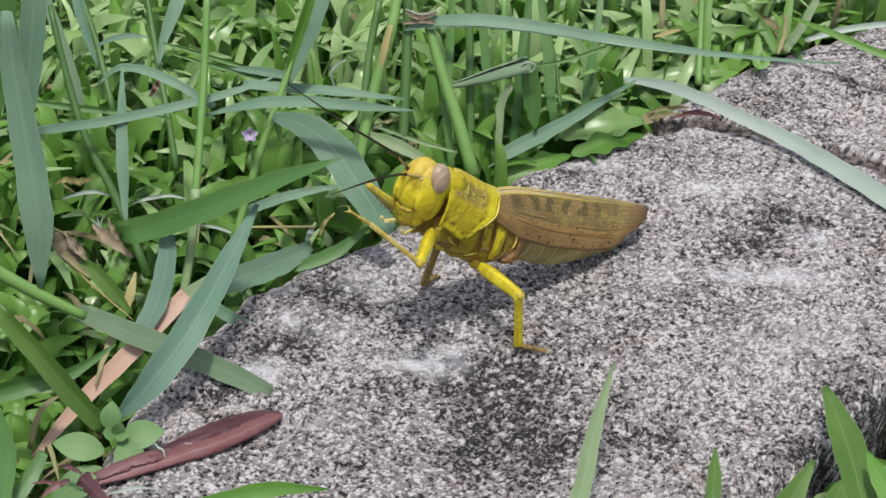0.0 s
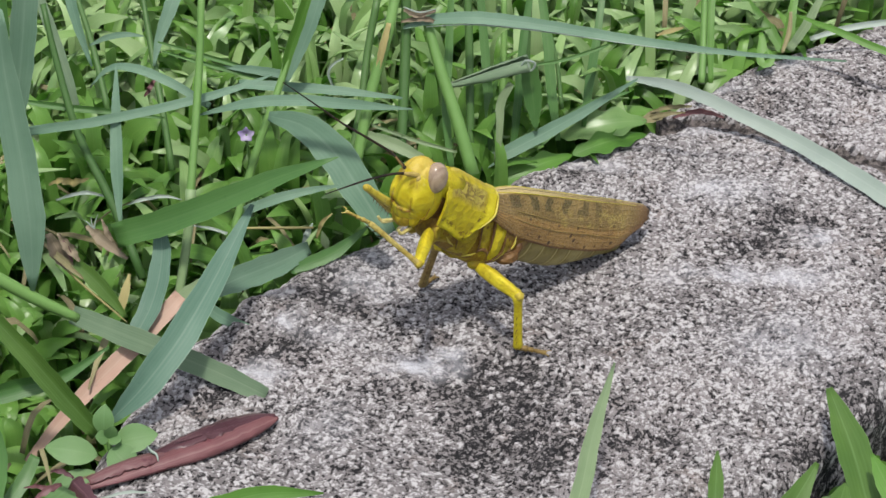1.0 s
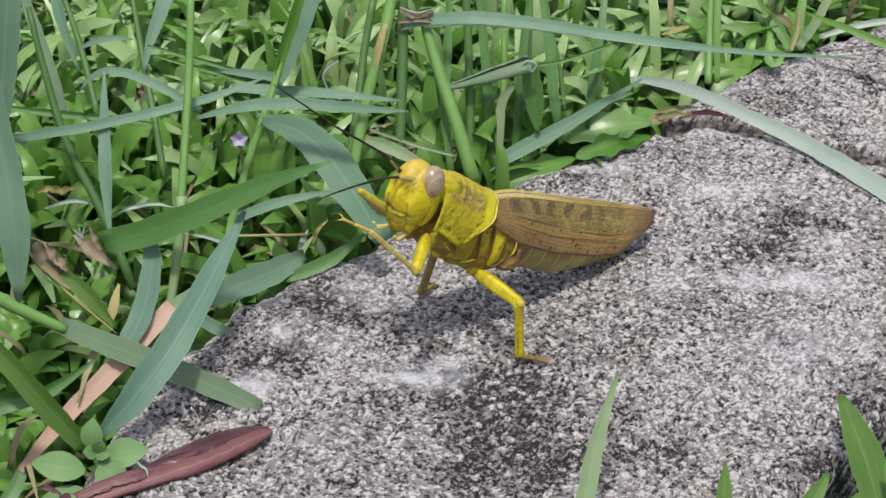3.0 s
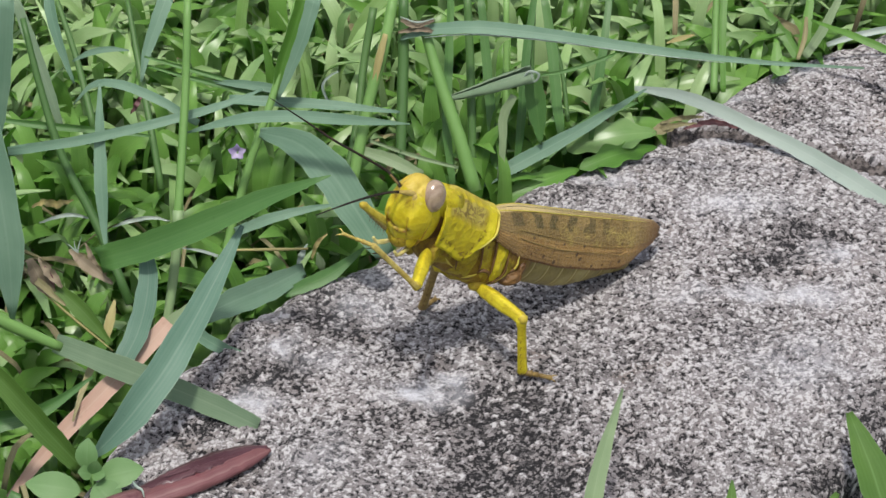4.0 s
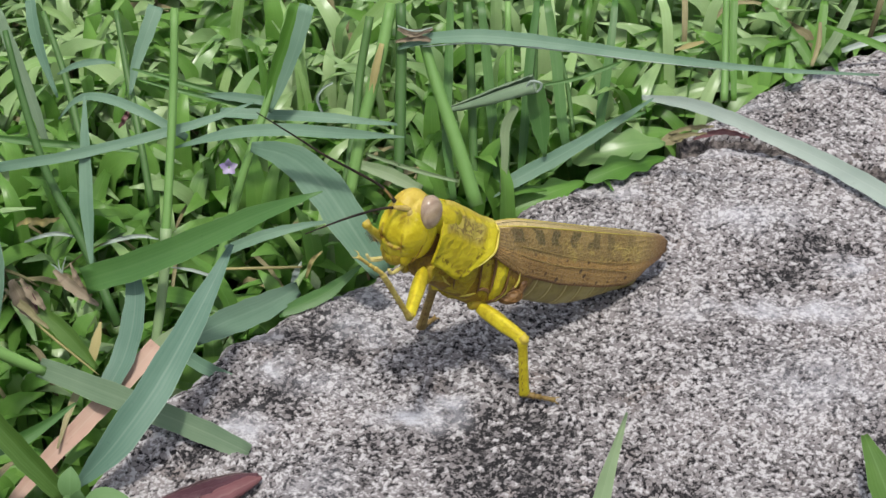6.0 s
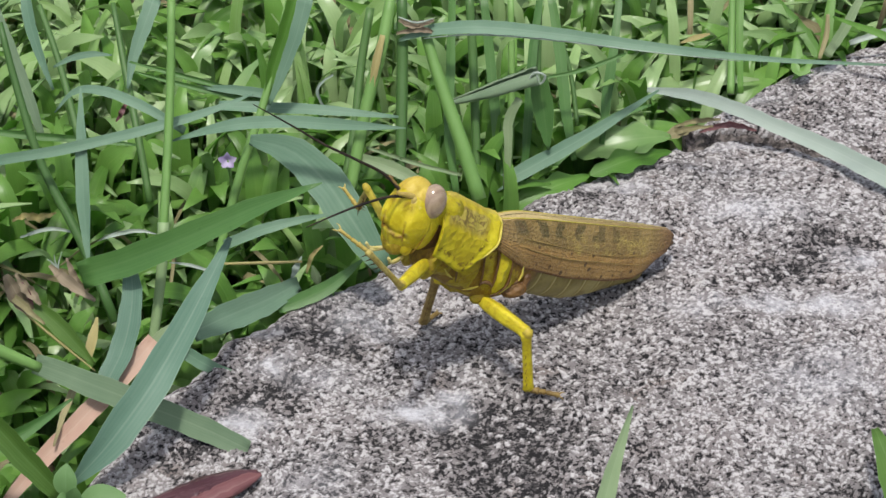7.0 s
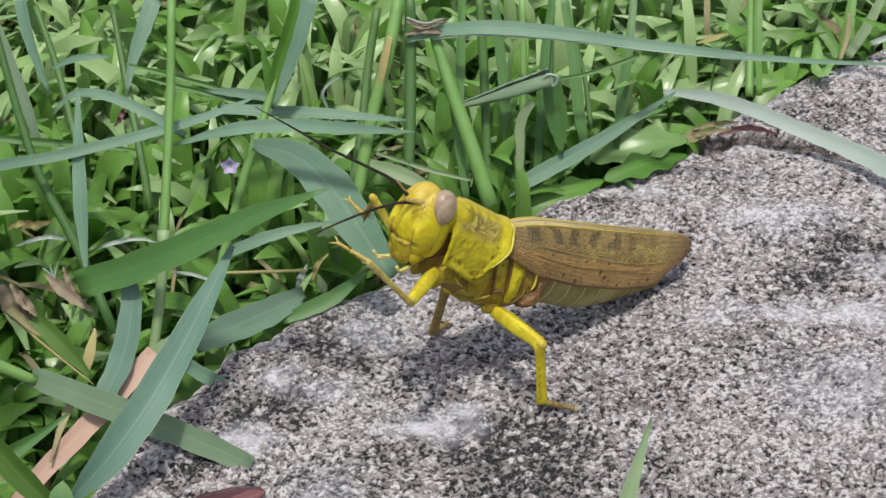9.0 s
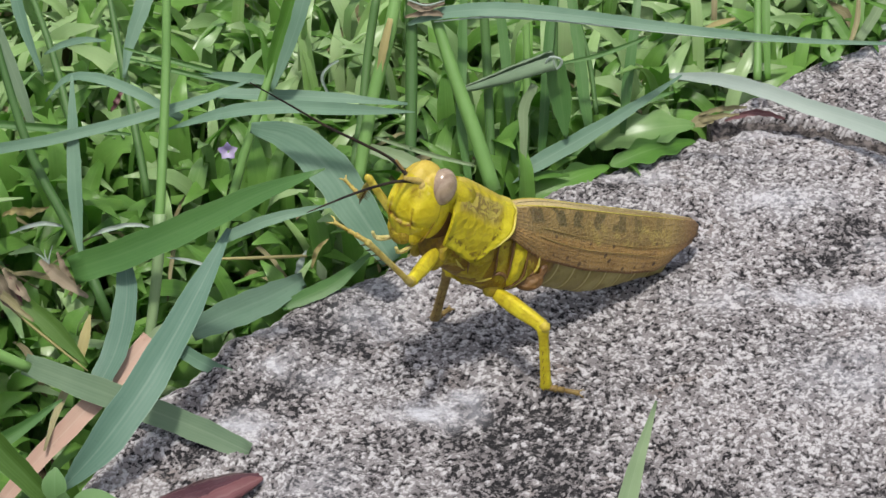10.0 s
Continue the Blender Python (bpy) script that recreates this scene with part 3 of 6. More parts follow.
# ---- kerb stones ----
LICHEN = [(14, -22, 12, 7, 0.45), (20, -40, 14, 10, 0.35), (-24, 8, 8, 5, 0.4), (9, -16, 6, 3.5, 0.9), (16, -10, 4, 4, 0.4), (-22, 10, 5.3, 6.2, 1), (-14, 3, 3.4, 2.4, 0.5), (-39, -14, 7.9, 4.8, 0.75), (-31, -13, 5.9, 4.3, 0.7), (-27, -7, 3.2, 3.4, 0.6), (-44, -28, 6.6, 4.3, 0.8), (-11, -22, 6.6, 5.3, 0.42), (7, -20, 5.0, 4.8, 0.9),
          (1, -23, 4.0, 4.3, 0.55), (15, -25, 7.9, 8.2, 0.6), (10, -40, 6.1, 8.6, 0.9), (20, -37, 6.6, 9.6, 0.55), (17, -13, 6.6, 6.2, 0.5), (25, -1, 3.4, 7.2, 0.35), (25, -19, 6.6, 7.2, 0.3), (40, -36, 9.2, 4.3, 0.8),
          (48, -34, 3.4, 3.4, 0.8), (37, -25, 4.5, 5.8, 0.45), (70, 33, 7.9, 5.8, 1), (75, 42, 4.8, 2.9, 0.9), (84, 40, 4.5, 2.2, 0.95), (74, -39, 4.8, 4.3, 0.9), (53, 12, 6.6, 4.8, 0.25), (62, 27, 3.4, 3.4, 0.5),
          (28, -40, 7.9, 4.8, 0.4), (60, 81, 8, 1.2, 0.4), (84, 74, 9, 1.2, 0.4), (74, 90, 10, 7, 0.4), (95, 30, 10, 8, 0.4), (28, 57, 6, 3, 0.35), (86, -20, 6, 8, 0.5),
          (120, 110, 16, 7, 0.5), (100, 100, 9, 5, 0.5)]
# pale patches; the rows from (66, 96) on paint highlights along the stone rims
BLOOM_AND_RIM_LIGHT = [(-30, -2, 3.4, 2.6, 0.8), (-34, -19, 4.2, 3.4, 0.9), (-3, -16, 5.5, 3.1, 1), (4, -13, 3.7, 2.4, 0.6), (76, 20, 7.3, 3.4, 0.6), (63, 20, 5.9, 1.9, 0.5), (-14, 12, 6.6, 4.3, 0.45), (-22, -6, 5.3, 3.4, 0.3),
         (82, 35, 4.5, 2.9, 0.6), (71, -4, 10.6, 9.6, 0.35), (48, 19, 7.9, 3.4, 0.3), (-18, 26, 4.0, 2.4, 0.3), (-20, -36, 6.6, 7.2, 0.2), (62, 52, 9, 4, 0.5), (38, 60, 6, 3, 0.4), (20, 46, 10, 4, 0.3), (66, 96, 5, 3, 0.6), (82, 109, 6, 2.5, 0.5), (60, 76, 8, 2, 0.5), (90, 66, 10, 2, 0.35), (30, 62, 7, 2, 0.45), (-33, 10, 4, 3, 0.35), (-20, 22, 6, 3, 0.4), (-2, 37, 8, 3, 0.4), (-10, 22, 5, 4, 0.3)]


def sampled(fn, x0, x1, y0, y1, step=1.0):
    """A field of the plan in millimetres, worked out on a grid once and read off between its lines."""
    nx, ny = int((x1 - x0) / step) + 1, int((y1 - y0) / step) + 1
    table = np.array([[fn(x0 + i * step, y0 + j * step) for j in range(ny)] for i in range(nx)])

    def read(x, y):
        fx, fy = np.clip((x - x0) / step, 0, nx - 1.001), np.clip((y - y0) / step, 0, ny - 1.001)
        i, j = fx.astype(int), fy.astype(int)
        fx, fy = fx - i, fy - j
        return (table[i, j] * (1 - fx) + table[i + 1, j] * fx) * (1 - fy) + (table[i, j + 1] * (1 - fx) + table[i + 1, j + 1] * fx) * fy
    return read


def chance(i, j, seed):
    """An even random number for each cell of a grid."""
    h = (i.astype(np.int64) * 374761393 + j.astype(np.int64) * 668265263 + seed * 1274126177) & 0xFFFFFFFF
    h = ((h ^ (h >> 13)) * 1274126177) & 0xFFFFFFFF
    return (h ^ (h >> 16)) / 4294967296.0


def ripple(x, y, seed):
    """Smooth noise of wavelength one, from -1 to 1."""
    i, j = np.floor(x), np.floor(y)
    fx, fy = x - i, y - j
    u, v = fx * fx * (3 - 2 * fx), fy * fy * (3 - 2 * fy)
    return 2 * ((chance(i, j, seed) * (1 - u) + chance(i + 1, j, seed) * u) * (1 - v) + (chance(i, j + 1, seed) * (1 - u) + chance(i + 1, j + 1, seed) * u) * v) - 1


def grains(x, y, seed):
    """Sand grains one wide: the distance to the nearest one's middle and that one's own random number."""
    i0, j0 = np.floor(x), np.floor(y)
    best, own = np.full(x.shape, 9.0), np.zeros(x.shape)
    for di in (-1, 0, 1):
        for dj in (-1, 0, 1):
            i, j = i0 + di, j0 + dj
            d = np.hypot(i + chance(i, j, seed) - x, j + chance(i, j, seed + 1) - y)
            near = d < best
            best, own = np.where(near, d, best), np.where(near, chance(i, j, seed + 2), own)
    return best, own


REACH = (-76, 222, -110, 186)
JOG_X = sampled(lambda x, y: 3.5 * noise.noise((x / 7, y / 7, 1.0)) + 1.8 * noise.noise((x / 2.5, y / 2.5, 2.0)), *REACH)
JOG_Y = sampled(lambda x, y: 3.5 * noise.noise((x / 7, y / 7, 9.0)) + 1.8 * noise.noise((x / 2.5, y / 2.5, 8.0)), *REACH)
SWELL = sampled(lambda x, y: 1.3 * noise.noise((x / 22, y / 22, 0.0)) + 0.8 * noise.noise((x / 7, y / 7, 4.0)) + 0.45 * noise.noise((x / 2.6, y / 2.6, 7.0)), *REACH)


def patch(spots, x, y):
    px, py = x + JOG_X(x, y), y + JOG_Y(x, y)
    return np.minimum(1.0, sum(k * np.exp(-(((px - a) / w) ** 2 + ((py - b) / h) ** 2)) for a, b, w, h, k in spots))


def build_stone(name, outline, centre, label, rings=420, around=1560, depth=46.0, lip=5.0, sides=36):
    """A block with a worn rim: rings from the middle out to its outline, over the rounded lip and down its side.
    Its sand grains stand out of the surface one by one; black lichen sits in the low ones."""
    loop = np.array(spline([*outline, outline[0]], around)[:-1])
    cx, cy = centre
    away = loop - np.array(centre)
    reach = np.hypot(away[:, 0], away[:, 1])
    way = away / reach[:, None]
    edge = [(q[0], q[1]) for q in loop]
    reach = reach + np.array([1.6 * noise.noise((a / 9, b / 9, 2.0)) + 0.9 * noise.noise((a / 3, b / 3, 5.0)) + 0.3 * noise.noise((a / 1.1, b / 1.1, 6.0)) for a, b in edge])
    worn = lip * (1 + np.array([0.5 * noise.noise((a / 14, b / 14, 8.0)) + 0.3 * noise.noise((a / 4, b / 4, 8.5)) for a, b in edge]))
    k = np.arange(1, rings + 1)[:, None] / rings
    r = reach[None, :] * k ** 0.8
    gap = reach[None, :] - r
    sink = worn * 0.75 * (1 - np.sqrt(np.clip(1 - np.clip(1 - gap / worn, 0, 1) ** 2, 0, 1)))
    f = (np.arange(1, sides + 1)[:, None] / sides) ** 2
    out = np.array([[1.2 * noise.noise((a / 5, b / 5, g * 7)) for a, b in edge] for g in f[:, 0]])
    r = np.vstack([r, reach[None, :] + out])
    down = np.vstack([sink, worn[None, :] * 0.75 + f * depth])
    x, y = cx + way[:, 0] * r, cy + way[:, 1] * r
    x, y = np.append(x.ravel(), cx), np.append(y.ravel(), cy)
    down = np.append(down.ravel(), 0.0)
    # a little dirt on the rim; the side walls are darkened for the shaded gap
    dirt_and_shade = np.append(np.vstack([0.14 * np.clip(1 - gap / 5.0, 0, 1), np.full(out.shape, 1.4)]).ravel(), 0.0)
    lichen = np.clip(patch(LICHEN, x, y) + dirt_and_shade * (0.6 + ripple(x / 4, y / 4, 3)), 0, 1)
    bloom_and_rim_light = patch(BLOOM_AND_RIM_LIGHT, x, y)
    # grains of two sizes, bent out of round; on the side the depth stands in for the lost width
    gx, gy = x + 0.6 * down, y + 0.45 * down
    bend = 0.34
    wx = gx + bend * ripple(gx / 0.8, gy / 0.8, 11) + 0.2 * ripple(gx / 0.35, gy / 0.35, 13)
    wy = gy + bend * ripple(gx / 0.8, gy / 0.8, 12) + 0.2 * ripple(gx / 0.35, gy / 0.35, 14)
    d0, own0 = grains(wx / 0.66, wy / 0.66, 21)
    d1, own1 = grains(wx / 1.7, wy / 1.7, 31)
    mid = ripple(gx / 4.2, gy / 4.2, 41) * 0.6 + ripple(gx / 1.7, gy / 1.7, 42) * 0.4
    broad = ripple(gx / 17, gy / 17, 43)
    cover = 0.135 + 0.11 * mid - 0.10 * broad + lichen * (0.68 + 0.36 * mid + 0.30 * ripple(gx / 1.1, gy / 1.1, 44)) - 0.22 * bloom_and_rim_light
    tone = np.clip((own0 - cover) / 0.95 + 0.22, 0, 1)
    tone = np.where((own0 > 0.84) & (bloom_and_rim_light < 0.5), np.maximum(tone, 0.62), tone)
    tone = np.where((own1 > 0.86) & (d1 < 0.42), np.maximum(tone, 0.9), tone)
    tone = tone - 0.22 * np.clip((d0 - 0.38) / 0.3, 0, 1)
    dome = np.sqrt(np.clip(1 - (d0 / 0.72) ** 2, 0, 1))
    flat = np.append(np.repeat((np.arange(rings + sides) < rings).astype(float), around), 1.0)
    bump = flat * dome * (0.10 + 0.24 * np.clip(tone, 0, 1)) - 0.14 * (tone < 0.2)
    z = SWELL(x, y) - 0.9 * np.clip(patch(LICHEN, x, y) - 0.3, 0, 1) - down + bump * (1 - 0.6 * bloom_and_rim_light) + 0.25 * mid - 0.25
    n = len(x)
    hub = n - 1
    a = np.arange((rings + sides - 1) * around).reshape(-1, around)
    b = np.roll(a, -1, axis=1)
    quads = np.stack([a, a + around, b + around, b], axis=-1).reshape(-1)
    first = np.arange(around)
    fan = np.stack([np.full(around, hub), first, np.roll(first, -1)], axis=-1).reshape(-1)
    me = bpy.data.meshes.new(name)
    me.vertices.add(n)
    me.vertices.foreach_set("co", (np.stack([x, y, z], axis=-1) * MM).astype(np.float32).ravel())
    corners = np.concatenate([quads, fan])
    starts = np.concatenate([np.arange(0, len(quads), 4), len(quads) + np.arange(0, len(fan), 3)])
    me.loops.add(len(corners))
    me.loops.foreach_set("vertex_index", corners.astype(np.int32))
    me.polygons.add(len(starts))
    me.polygons.foreach_set("loop_start", starts.astype(np.int32))
    me.update(calc_edges=True)
    me.shade_smooth()
    for key, values in (("tone", tone), ("bloom_and_rim_light", bloom_and_rim_light), ("broad", broad)):
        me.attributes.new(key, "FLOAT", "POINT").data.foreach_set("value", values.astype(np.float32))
    me.materials.append(CONCRETE)
    return tagged(new(name, me), label, "kerb stone", "kerb stones", kind="structure")


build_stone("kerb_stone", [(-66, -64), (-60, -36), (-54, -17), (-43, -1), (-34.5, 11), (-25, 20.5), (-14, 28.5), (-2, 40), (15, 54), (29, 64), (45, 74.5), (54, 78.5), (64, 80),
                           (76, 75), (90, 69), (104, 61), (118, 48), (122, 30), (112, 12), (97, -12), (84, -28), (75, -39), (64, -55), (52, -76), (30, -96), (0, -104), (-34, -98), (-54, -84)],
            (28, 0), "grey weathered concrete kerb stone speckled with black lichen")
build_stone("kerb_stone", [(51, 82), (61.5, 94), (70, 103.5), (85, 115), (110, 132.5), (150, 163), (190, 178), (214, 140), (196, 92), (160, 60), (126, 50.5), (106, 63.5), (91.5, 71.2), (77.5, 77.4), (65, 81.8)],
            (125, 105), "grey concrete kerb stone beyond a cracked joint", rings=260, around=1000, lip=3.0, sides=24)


def build_joint():
    """Dark crumbs of soil that fill the joint between the stones."""
    line = spline([(50, 80), (64, 81), (77, 76.2), (91, 70), (105, 62.2), (122, 49.4)], 150)
    bm = bmesh.new()
    rows = []
    for k, q in enumerate(line):
        a, b = line[max(k - 1, 0)], line[min(k + 1, 150)]
        across = Vector((-(b[1] - a[1]), b[0] - a[0], 0)).normalized()
        row = []
        for j in range(17):
            p = Vector((q[0], q[1], 0)) + across * (j - 8) * 0.5
            z = -0.7 - 0.7 * (1 - ((j - 8) / 8) ** 2) + 1.5 * noise.noise((p.x / 2.2, p.y / 2.2, 6.0)) + 0.8 * noise.noise((p.x / 0.8, p.y / 0.8, 2.0))
            row.append(Vector((p.x, p.y, z)) * MM)
        base = [Vector((v.x, v.y, -0.012)) for v in (row[-1], row[0])]
        rows.append(row + base)
    skin_rings(bm, rows)
    bmesh.ops.recalc_face_normals(bm, faces=bm.faces)
    tagged(link("soil_joint", bm, CRUMBS), "dark brown crumbled soil in the joint of the stones", "soil", kind="structure")


build_joint()


# ---- grasshopper ----
HOPPER_POSE = pose(0.010, 0.002, 0.0, 0, 0, 218)
TILT = pose(0, 0, 0.022, 0, -26, 0)
# the hind body and the wings hang a little lower and to its right side
BEND = TILT @ pose(-0.002, 0, 0.002, 0, -3.5, 4.5) @ pose(0.002, 0, -0.002) @ Matrix.Diagonal((1.08, 1, 1, 1))
HEAD_AT = Vector((0.0180, 0.0, 0.0060))
HEAD_TURN = TILT @ Matrix.Translation(HEAD_AT)


def ball(bm, centre, radii, turn=(0, 0, 0), to=Matrix(), cuts=4):
    m = to @ pose(*[c * MM for c in centre], *turn) @ Matrix.Diagonal((*[r * MM for r in radii], 1))
    bmesh.ops.create_icosphere(bm, subdivisions=cuts, radius=1, matrix=m)
    return bm


def limb(name, rows, material, parent, label="", spines=0, girth=1.25):
    """A leg segment along +x from its joint: rows of x, half height and half width in millimetres; spines stand below."""
    bm = bmesh.new()
    rings = []
    for x, h, w in rows:
        ridge = [1.0 + 0.10 * math.cos(4 * 2 * math.pi * j / 16) for j in range(16)]
        rings.append([Vector((x, girth * w * ridge[j] * math.cos(2 * math.pi * j / 16), girth * h * ridge[j] * math.sin(2 * math.pi * j / 16))) * MM for j in range(16)])
    skin_rings(bm, rings)
    length = rows[-1][0]
    thorns = bmesh.new()
    for v in bm.verts:
        v.co += Vector((0, 1, 1)) * 0.00010 * noise.noise(v.co * 700)
    for k in range(spines):
        x = length * (0.35 + 0.6 * k / max(1, spines - 1))
        for side in (-1, 1):
            tip = Vector((x + 0.7, side * 0.95, -1.35)) * MM
            base = Vector((x, side * 0.28, -0.3)) * MM
            ring = [base + Vector((0.2 * math.cos(a), 0.16 * math.sin(a), 0)) * MM for a in (0, 2.1, 4.2)]
            verts = [thorns.verts.new(q) for q in ring] + [thorns.verts.new(tip)]
            for a, b in ((0, 1), (1, 2), (2, 0)):
                thorns.faces.new((verts[a], verts[b], verts[3]))
    segment = part(name, bm, material, parent, label)
    if spines:
        part("spine_row", thorns, SHADE_SKIN, segment, "dark brown spines")
    return segment


def tarsus_mesh(length, girth=1.0):
    """Three pads and two claws, along +x."""
    bm = bmesh.new()
    for a, b, r in ((0.0, 0.32, 0.50), (0.30, 0.5, 0.42), (0.48, 0.9, 0.38)):
        r *= girth
        rings = []
        for f, s in ((0.0, 0.55), (0.2, 0.9), (0.6, 0.85), (0.9, 1.05), (1.0, 0.6)):
            x = length * (a + (b - a) * f)
            rings.append([Vector((x, 0.9 * r * s * math.cos(2 * math.pi * j / 10), r * s * math.sin(2 * math.pi * j / 10))) * MM for j in range(10)])
        skin_rings(bm, rings)
    for side in (-1, 1):
        tube_rings(bm, [(length * 0.86, side * 0.15, 0.1), (length * 0.95, side * 0.55, 0.25), (length * 1.04, side * 0.7, -0.15)], (0.17, 0.13, 0.03), 6, 5)
    return bm


def joint_pose(a, b, up=(0.3, 0.4, 1.0)):
    """A pose at a whose x axis points to b, in the thing's millimetres."""
    a, b = Vector(a), Vector(b)
    x = (b - a).normalized()
    y = Vector(up).cross(x)
    y = (y if y.length > 0.1 else Vector((0, 1, 0)).cross(x)).normalized()
    z = x.cross(y)
    return Matrix.Translation(a * MM) @ Matrix((x, y, z)).transposed().to_4x4()


FEMUR = [(-0.6, 0.6, 0.5), (0.0, 0.85, 0.7), (1.5, 1.15, 0.88), (4.0, 1.3, 0.98), (7.0, 1.22, 0.92), (9.5, 1.02, 0.82), (10.8, 0.92, 0.78), (11.6, 1.0, 0.84), (12.3, 0.8, 0.7), (12.6, 0.3, 0.3)]
TIBIA = [(-0.5, 0.35, 0.35), (0.0, 0.85, 0.7), (0.8, 0.8, 0.62), (2.0, 0.62, 0.55), (7.0, 0.62, 0.55), (11.5, 0.66, 0.58), (12.6, 0.75, 0.66), (13.2, 0.5, 0.45)]


THORAX_ROWS = [(18.0, 2.2, -1.5, 3.5, 0.5), (17.0, 3.2, -3.0, 6.0, 0.5), (13.0, 3.9, -4.3, 8.5, 0.5), (9.0, 4.2, -5.6, 8.8, 0.5), (5.0, 4.5, -7.0, 8.6, 0.45), (1.0, 4.7, -8.0, 8.2, 0.42),
               (-3.0, 4.6, -7.2, 8.0, 0.45), (-7.0, 4.3, -5.9, 7.6, 0.5), (-9.5, 3.8, -4.6, 7.0, 0.5)]
SIDE_PLATES = [(11.3, 16.6, -3.4, 1.5, -0.6, THORAX, 0.55), (6.2, 11.2, -5.4, 2.2, -1.2, THORAX, 0.75), (3.1, 6.1, -6.2, 4.2, -2.2, THORAX, 0.6),
               (-0.6, 3.0, -6.2, 4.2, -2.4, YELLOW, 0.8), (-3.9, -0.8, -5.6, 1.6, -2.0, THORAX, 0.5), (-6.6, -4.0, -4.6, -0.6, -1.6, SEAM, 0.3),
               (4.2, 9.6, -7.0, -5.5, -2.4, THORAX, 0.5)]


def thorax_side(x, z):
    """Half width of the thorax at that length and height."""
    rows = THORAX_ROWS[::-1]
    half, low, high, belt = [float(np.interp(x, [r[0] for r in rows], [r[k] for r in rows])) for k in (1, 2, 3, 4)]
    mid = low + (high - low) * belt
    reach = (high - mid) if z > mid else (mid - low)
    return half * max(0.02, 1 - min(1.0, abs(z - mid) / reach) ** 2.3) ** (1 / 2.3)


def build_hopper():
    body = thing("grasshopper", "yellow and brown grasshopper without hind legs, reared up on the stone", "grasshopper", m=HOPPER_POSE)
    # thorax under the saddle
    bm = section_rings(bmesh.new(), THORAX_ROWS, 32, 2.3, TILT)
    part("thorax", bm, SEAM, body, "brown membrane between the thorax plates")
    # plates of the thorax side stand proud of it, with seams between
    for side in (1, -1):
        for x0, x1, low, high, lean, material, proud in SIDE_PLATES:
            bm = bmesh.new()
            rings = []
            steps = 15
            for k in range(steps + 1):
                f = k / steps
                z = low + (high - low) * f
                row = []
                for g in range(13):
                    x = x0 + (x1 - x0) * g / 12 + lean * (1 - f) + 0.35 * math.sin(f * 7 + x0)
                    rim = min(1.0, 2.6 * min(f, 1 - f) + 0.05, 2.2 * min(g, 12 - g) / 12 + 0.05) ** 0.5
                    grain = 0.45 * noise.noise((x * 0.8, z * 0.8, side * 3.0)) + 0.2 * noise.noise((x * 2.2, z * 2.2, side * 5.0))
                    row.append((x, thorax_side(x, z) - 0.35 + (proud + grain) * rim, z))
                back = [(x, y - 1.6, z) for x, y, z in (row[11], row[1])]
                rings.append([TILT @ (Vector((x, side * max(y, 0.2), z)) * MM) for x, y, z in row + back])
            skin_rings(bm, rings)
            bmesh.ops.recalc_face_normals(bm, faces=bm.faces)
            part("side_plate", bm, material, body)
        bm = ball(bmesh.new(), (-5.0, side * 3.9, -4.2), (2.5, 1.5, 1.5), (0, 25, side * -20), TILT, 4)
        ball(bm, (-6.6, side * 4.0, -2.4), (1.0, 0.9, 2.0), (0, -15, 0), TILT, 4)
        ball(bm, (-4.6, side * 3.8, -2.6), (1.5, 0.6, 0.6), (0, 40, 0), TILT, 4)
        for v in bm.verts:
            v.co += Vector((1, side, 1)) * (0.0004 * noise.noise(v.co * 700) + 0.0002 * noise.noise(v.co * 1900))
        part("hind_coxa", bm, SHADE_SKIN, body, "stump where the hind leg is missing")
        bm = ball(bmesh.new(), (1.2, side * 2.6, -6.5), (2.3, 1.3, 1.5), (side * -25, 20, 0), TILT, 3)
        part("middle_coxa", bm, THORAX, body)
        bm = ball(bmesh.new(), (16.4, side * 2.6, -1.4), (1.5, 1.3, 2.6), (0, -15, 0), TILT, 3)
        part("fore_coxa", bm, THORAX, body)
    # dark sutures between the plates, a pale ridge and the edge of the last plate
    def on_side(x, z, side, out=0.35):
        return tuple(TILT @ (Vector((x, side * (thorax_side(x, z) + out), z)) * MM) / MM)

    for side in (1, -1):
        for line, radii, material in (([(6.1, 3.6), (5.7, 1.0), (4.9, -1.6), (4.4, -3.6)], (0.10, 0.17, 0.20, 0.10), SHADE_SKIN),
                                      ([(3.1, 4.4), (2.6, 1.6), (1.9, -1.4), (1.5, -3.4)], (0.12, 0.20, 0.22, 0.12), SHADE_SKIN),
                                      ([(4.5, -3.2), (3.4, -2.7), (2.2, -3.1), (1.4, -4.0)], (0.12, 0.40, 0.34, 0.10), SHADE_SKIN),
                                      ([(6.4, -5.4), (5.4, -4.6), (4.3, -3.9)], (0.10, 0.24, 0.10), PALE_EDGE),
                                      ([(-0.9, 2.8), (-1.6, -0.6), (-1.9, -3.0), (-0.9, -4.8), (0.6, -5.8)], (0.10, 0.20, 0.24, 0.24, 0.10), SHADE_SKIN),
                                      ([(-2.4, -1.6), (-2.9, -3.1), (-2.0, -4.7), (-0.6, -5.6)], (0.08, 0.18, 0.20, 0.08), PALE_EDGE),
                                      ([(-4.4, 1.0), (-4.9, -1.0), (-4.6, -2.6)], (0.08, 0.24, 0.10), PALE_EDGE),
                                      ([(11.2, 0.6), (10.6, -1.6), (9.4, -3.6)], (0.10, 0.20, 0.10), SHADE_SKIN),
                                      ([(13.4, -1.2), (12.0, -2.2), (10.4, -3.0)], (0.10, 0.22, 0.08), PALE_EDGE)):
            pts = [on_side(x, z, side, 0.28 if material is SHADE_SKIN else 0.08) for x, z in line]
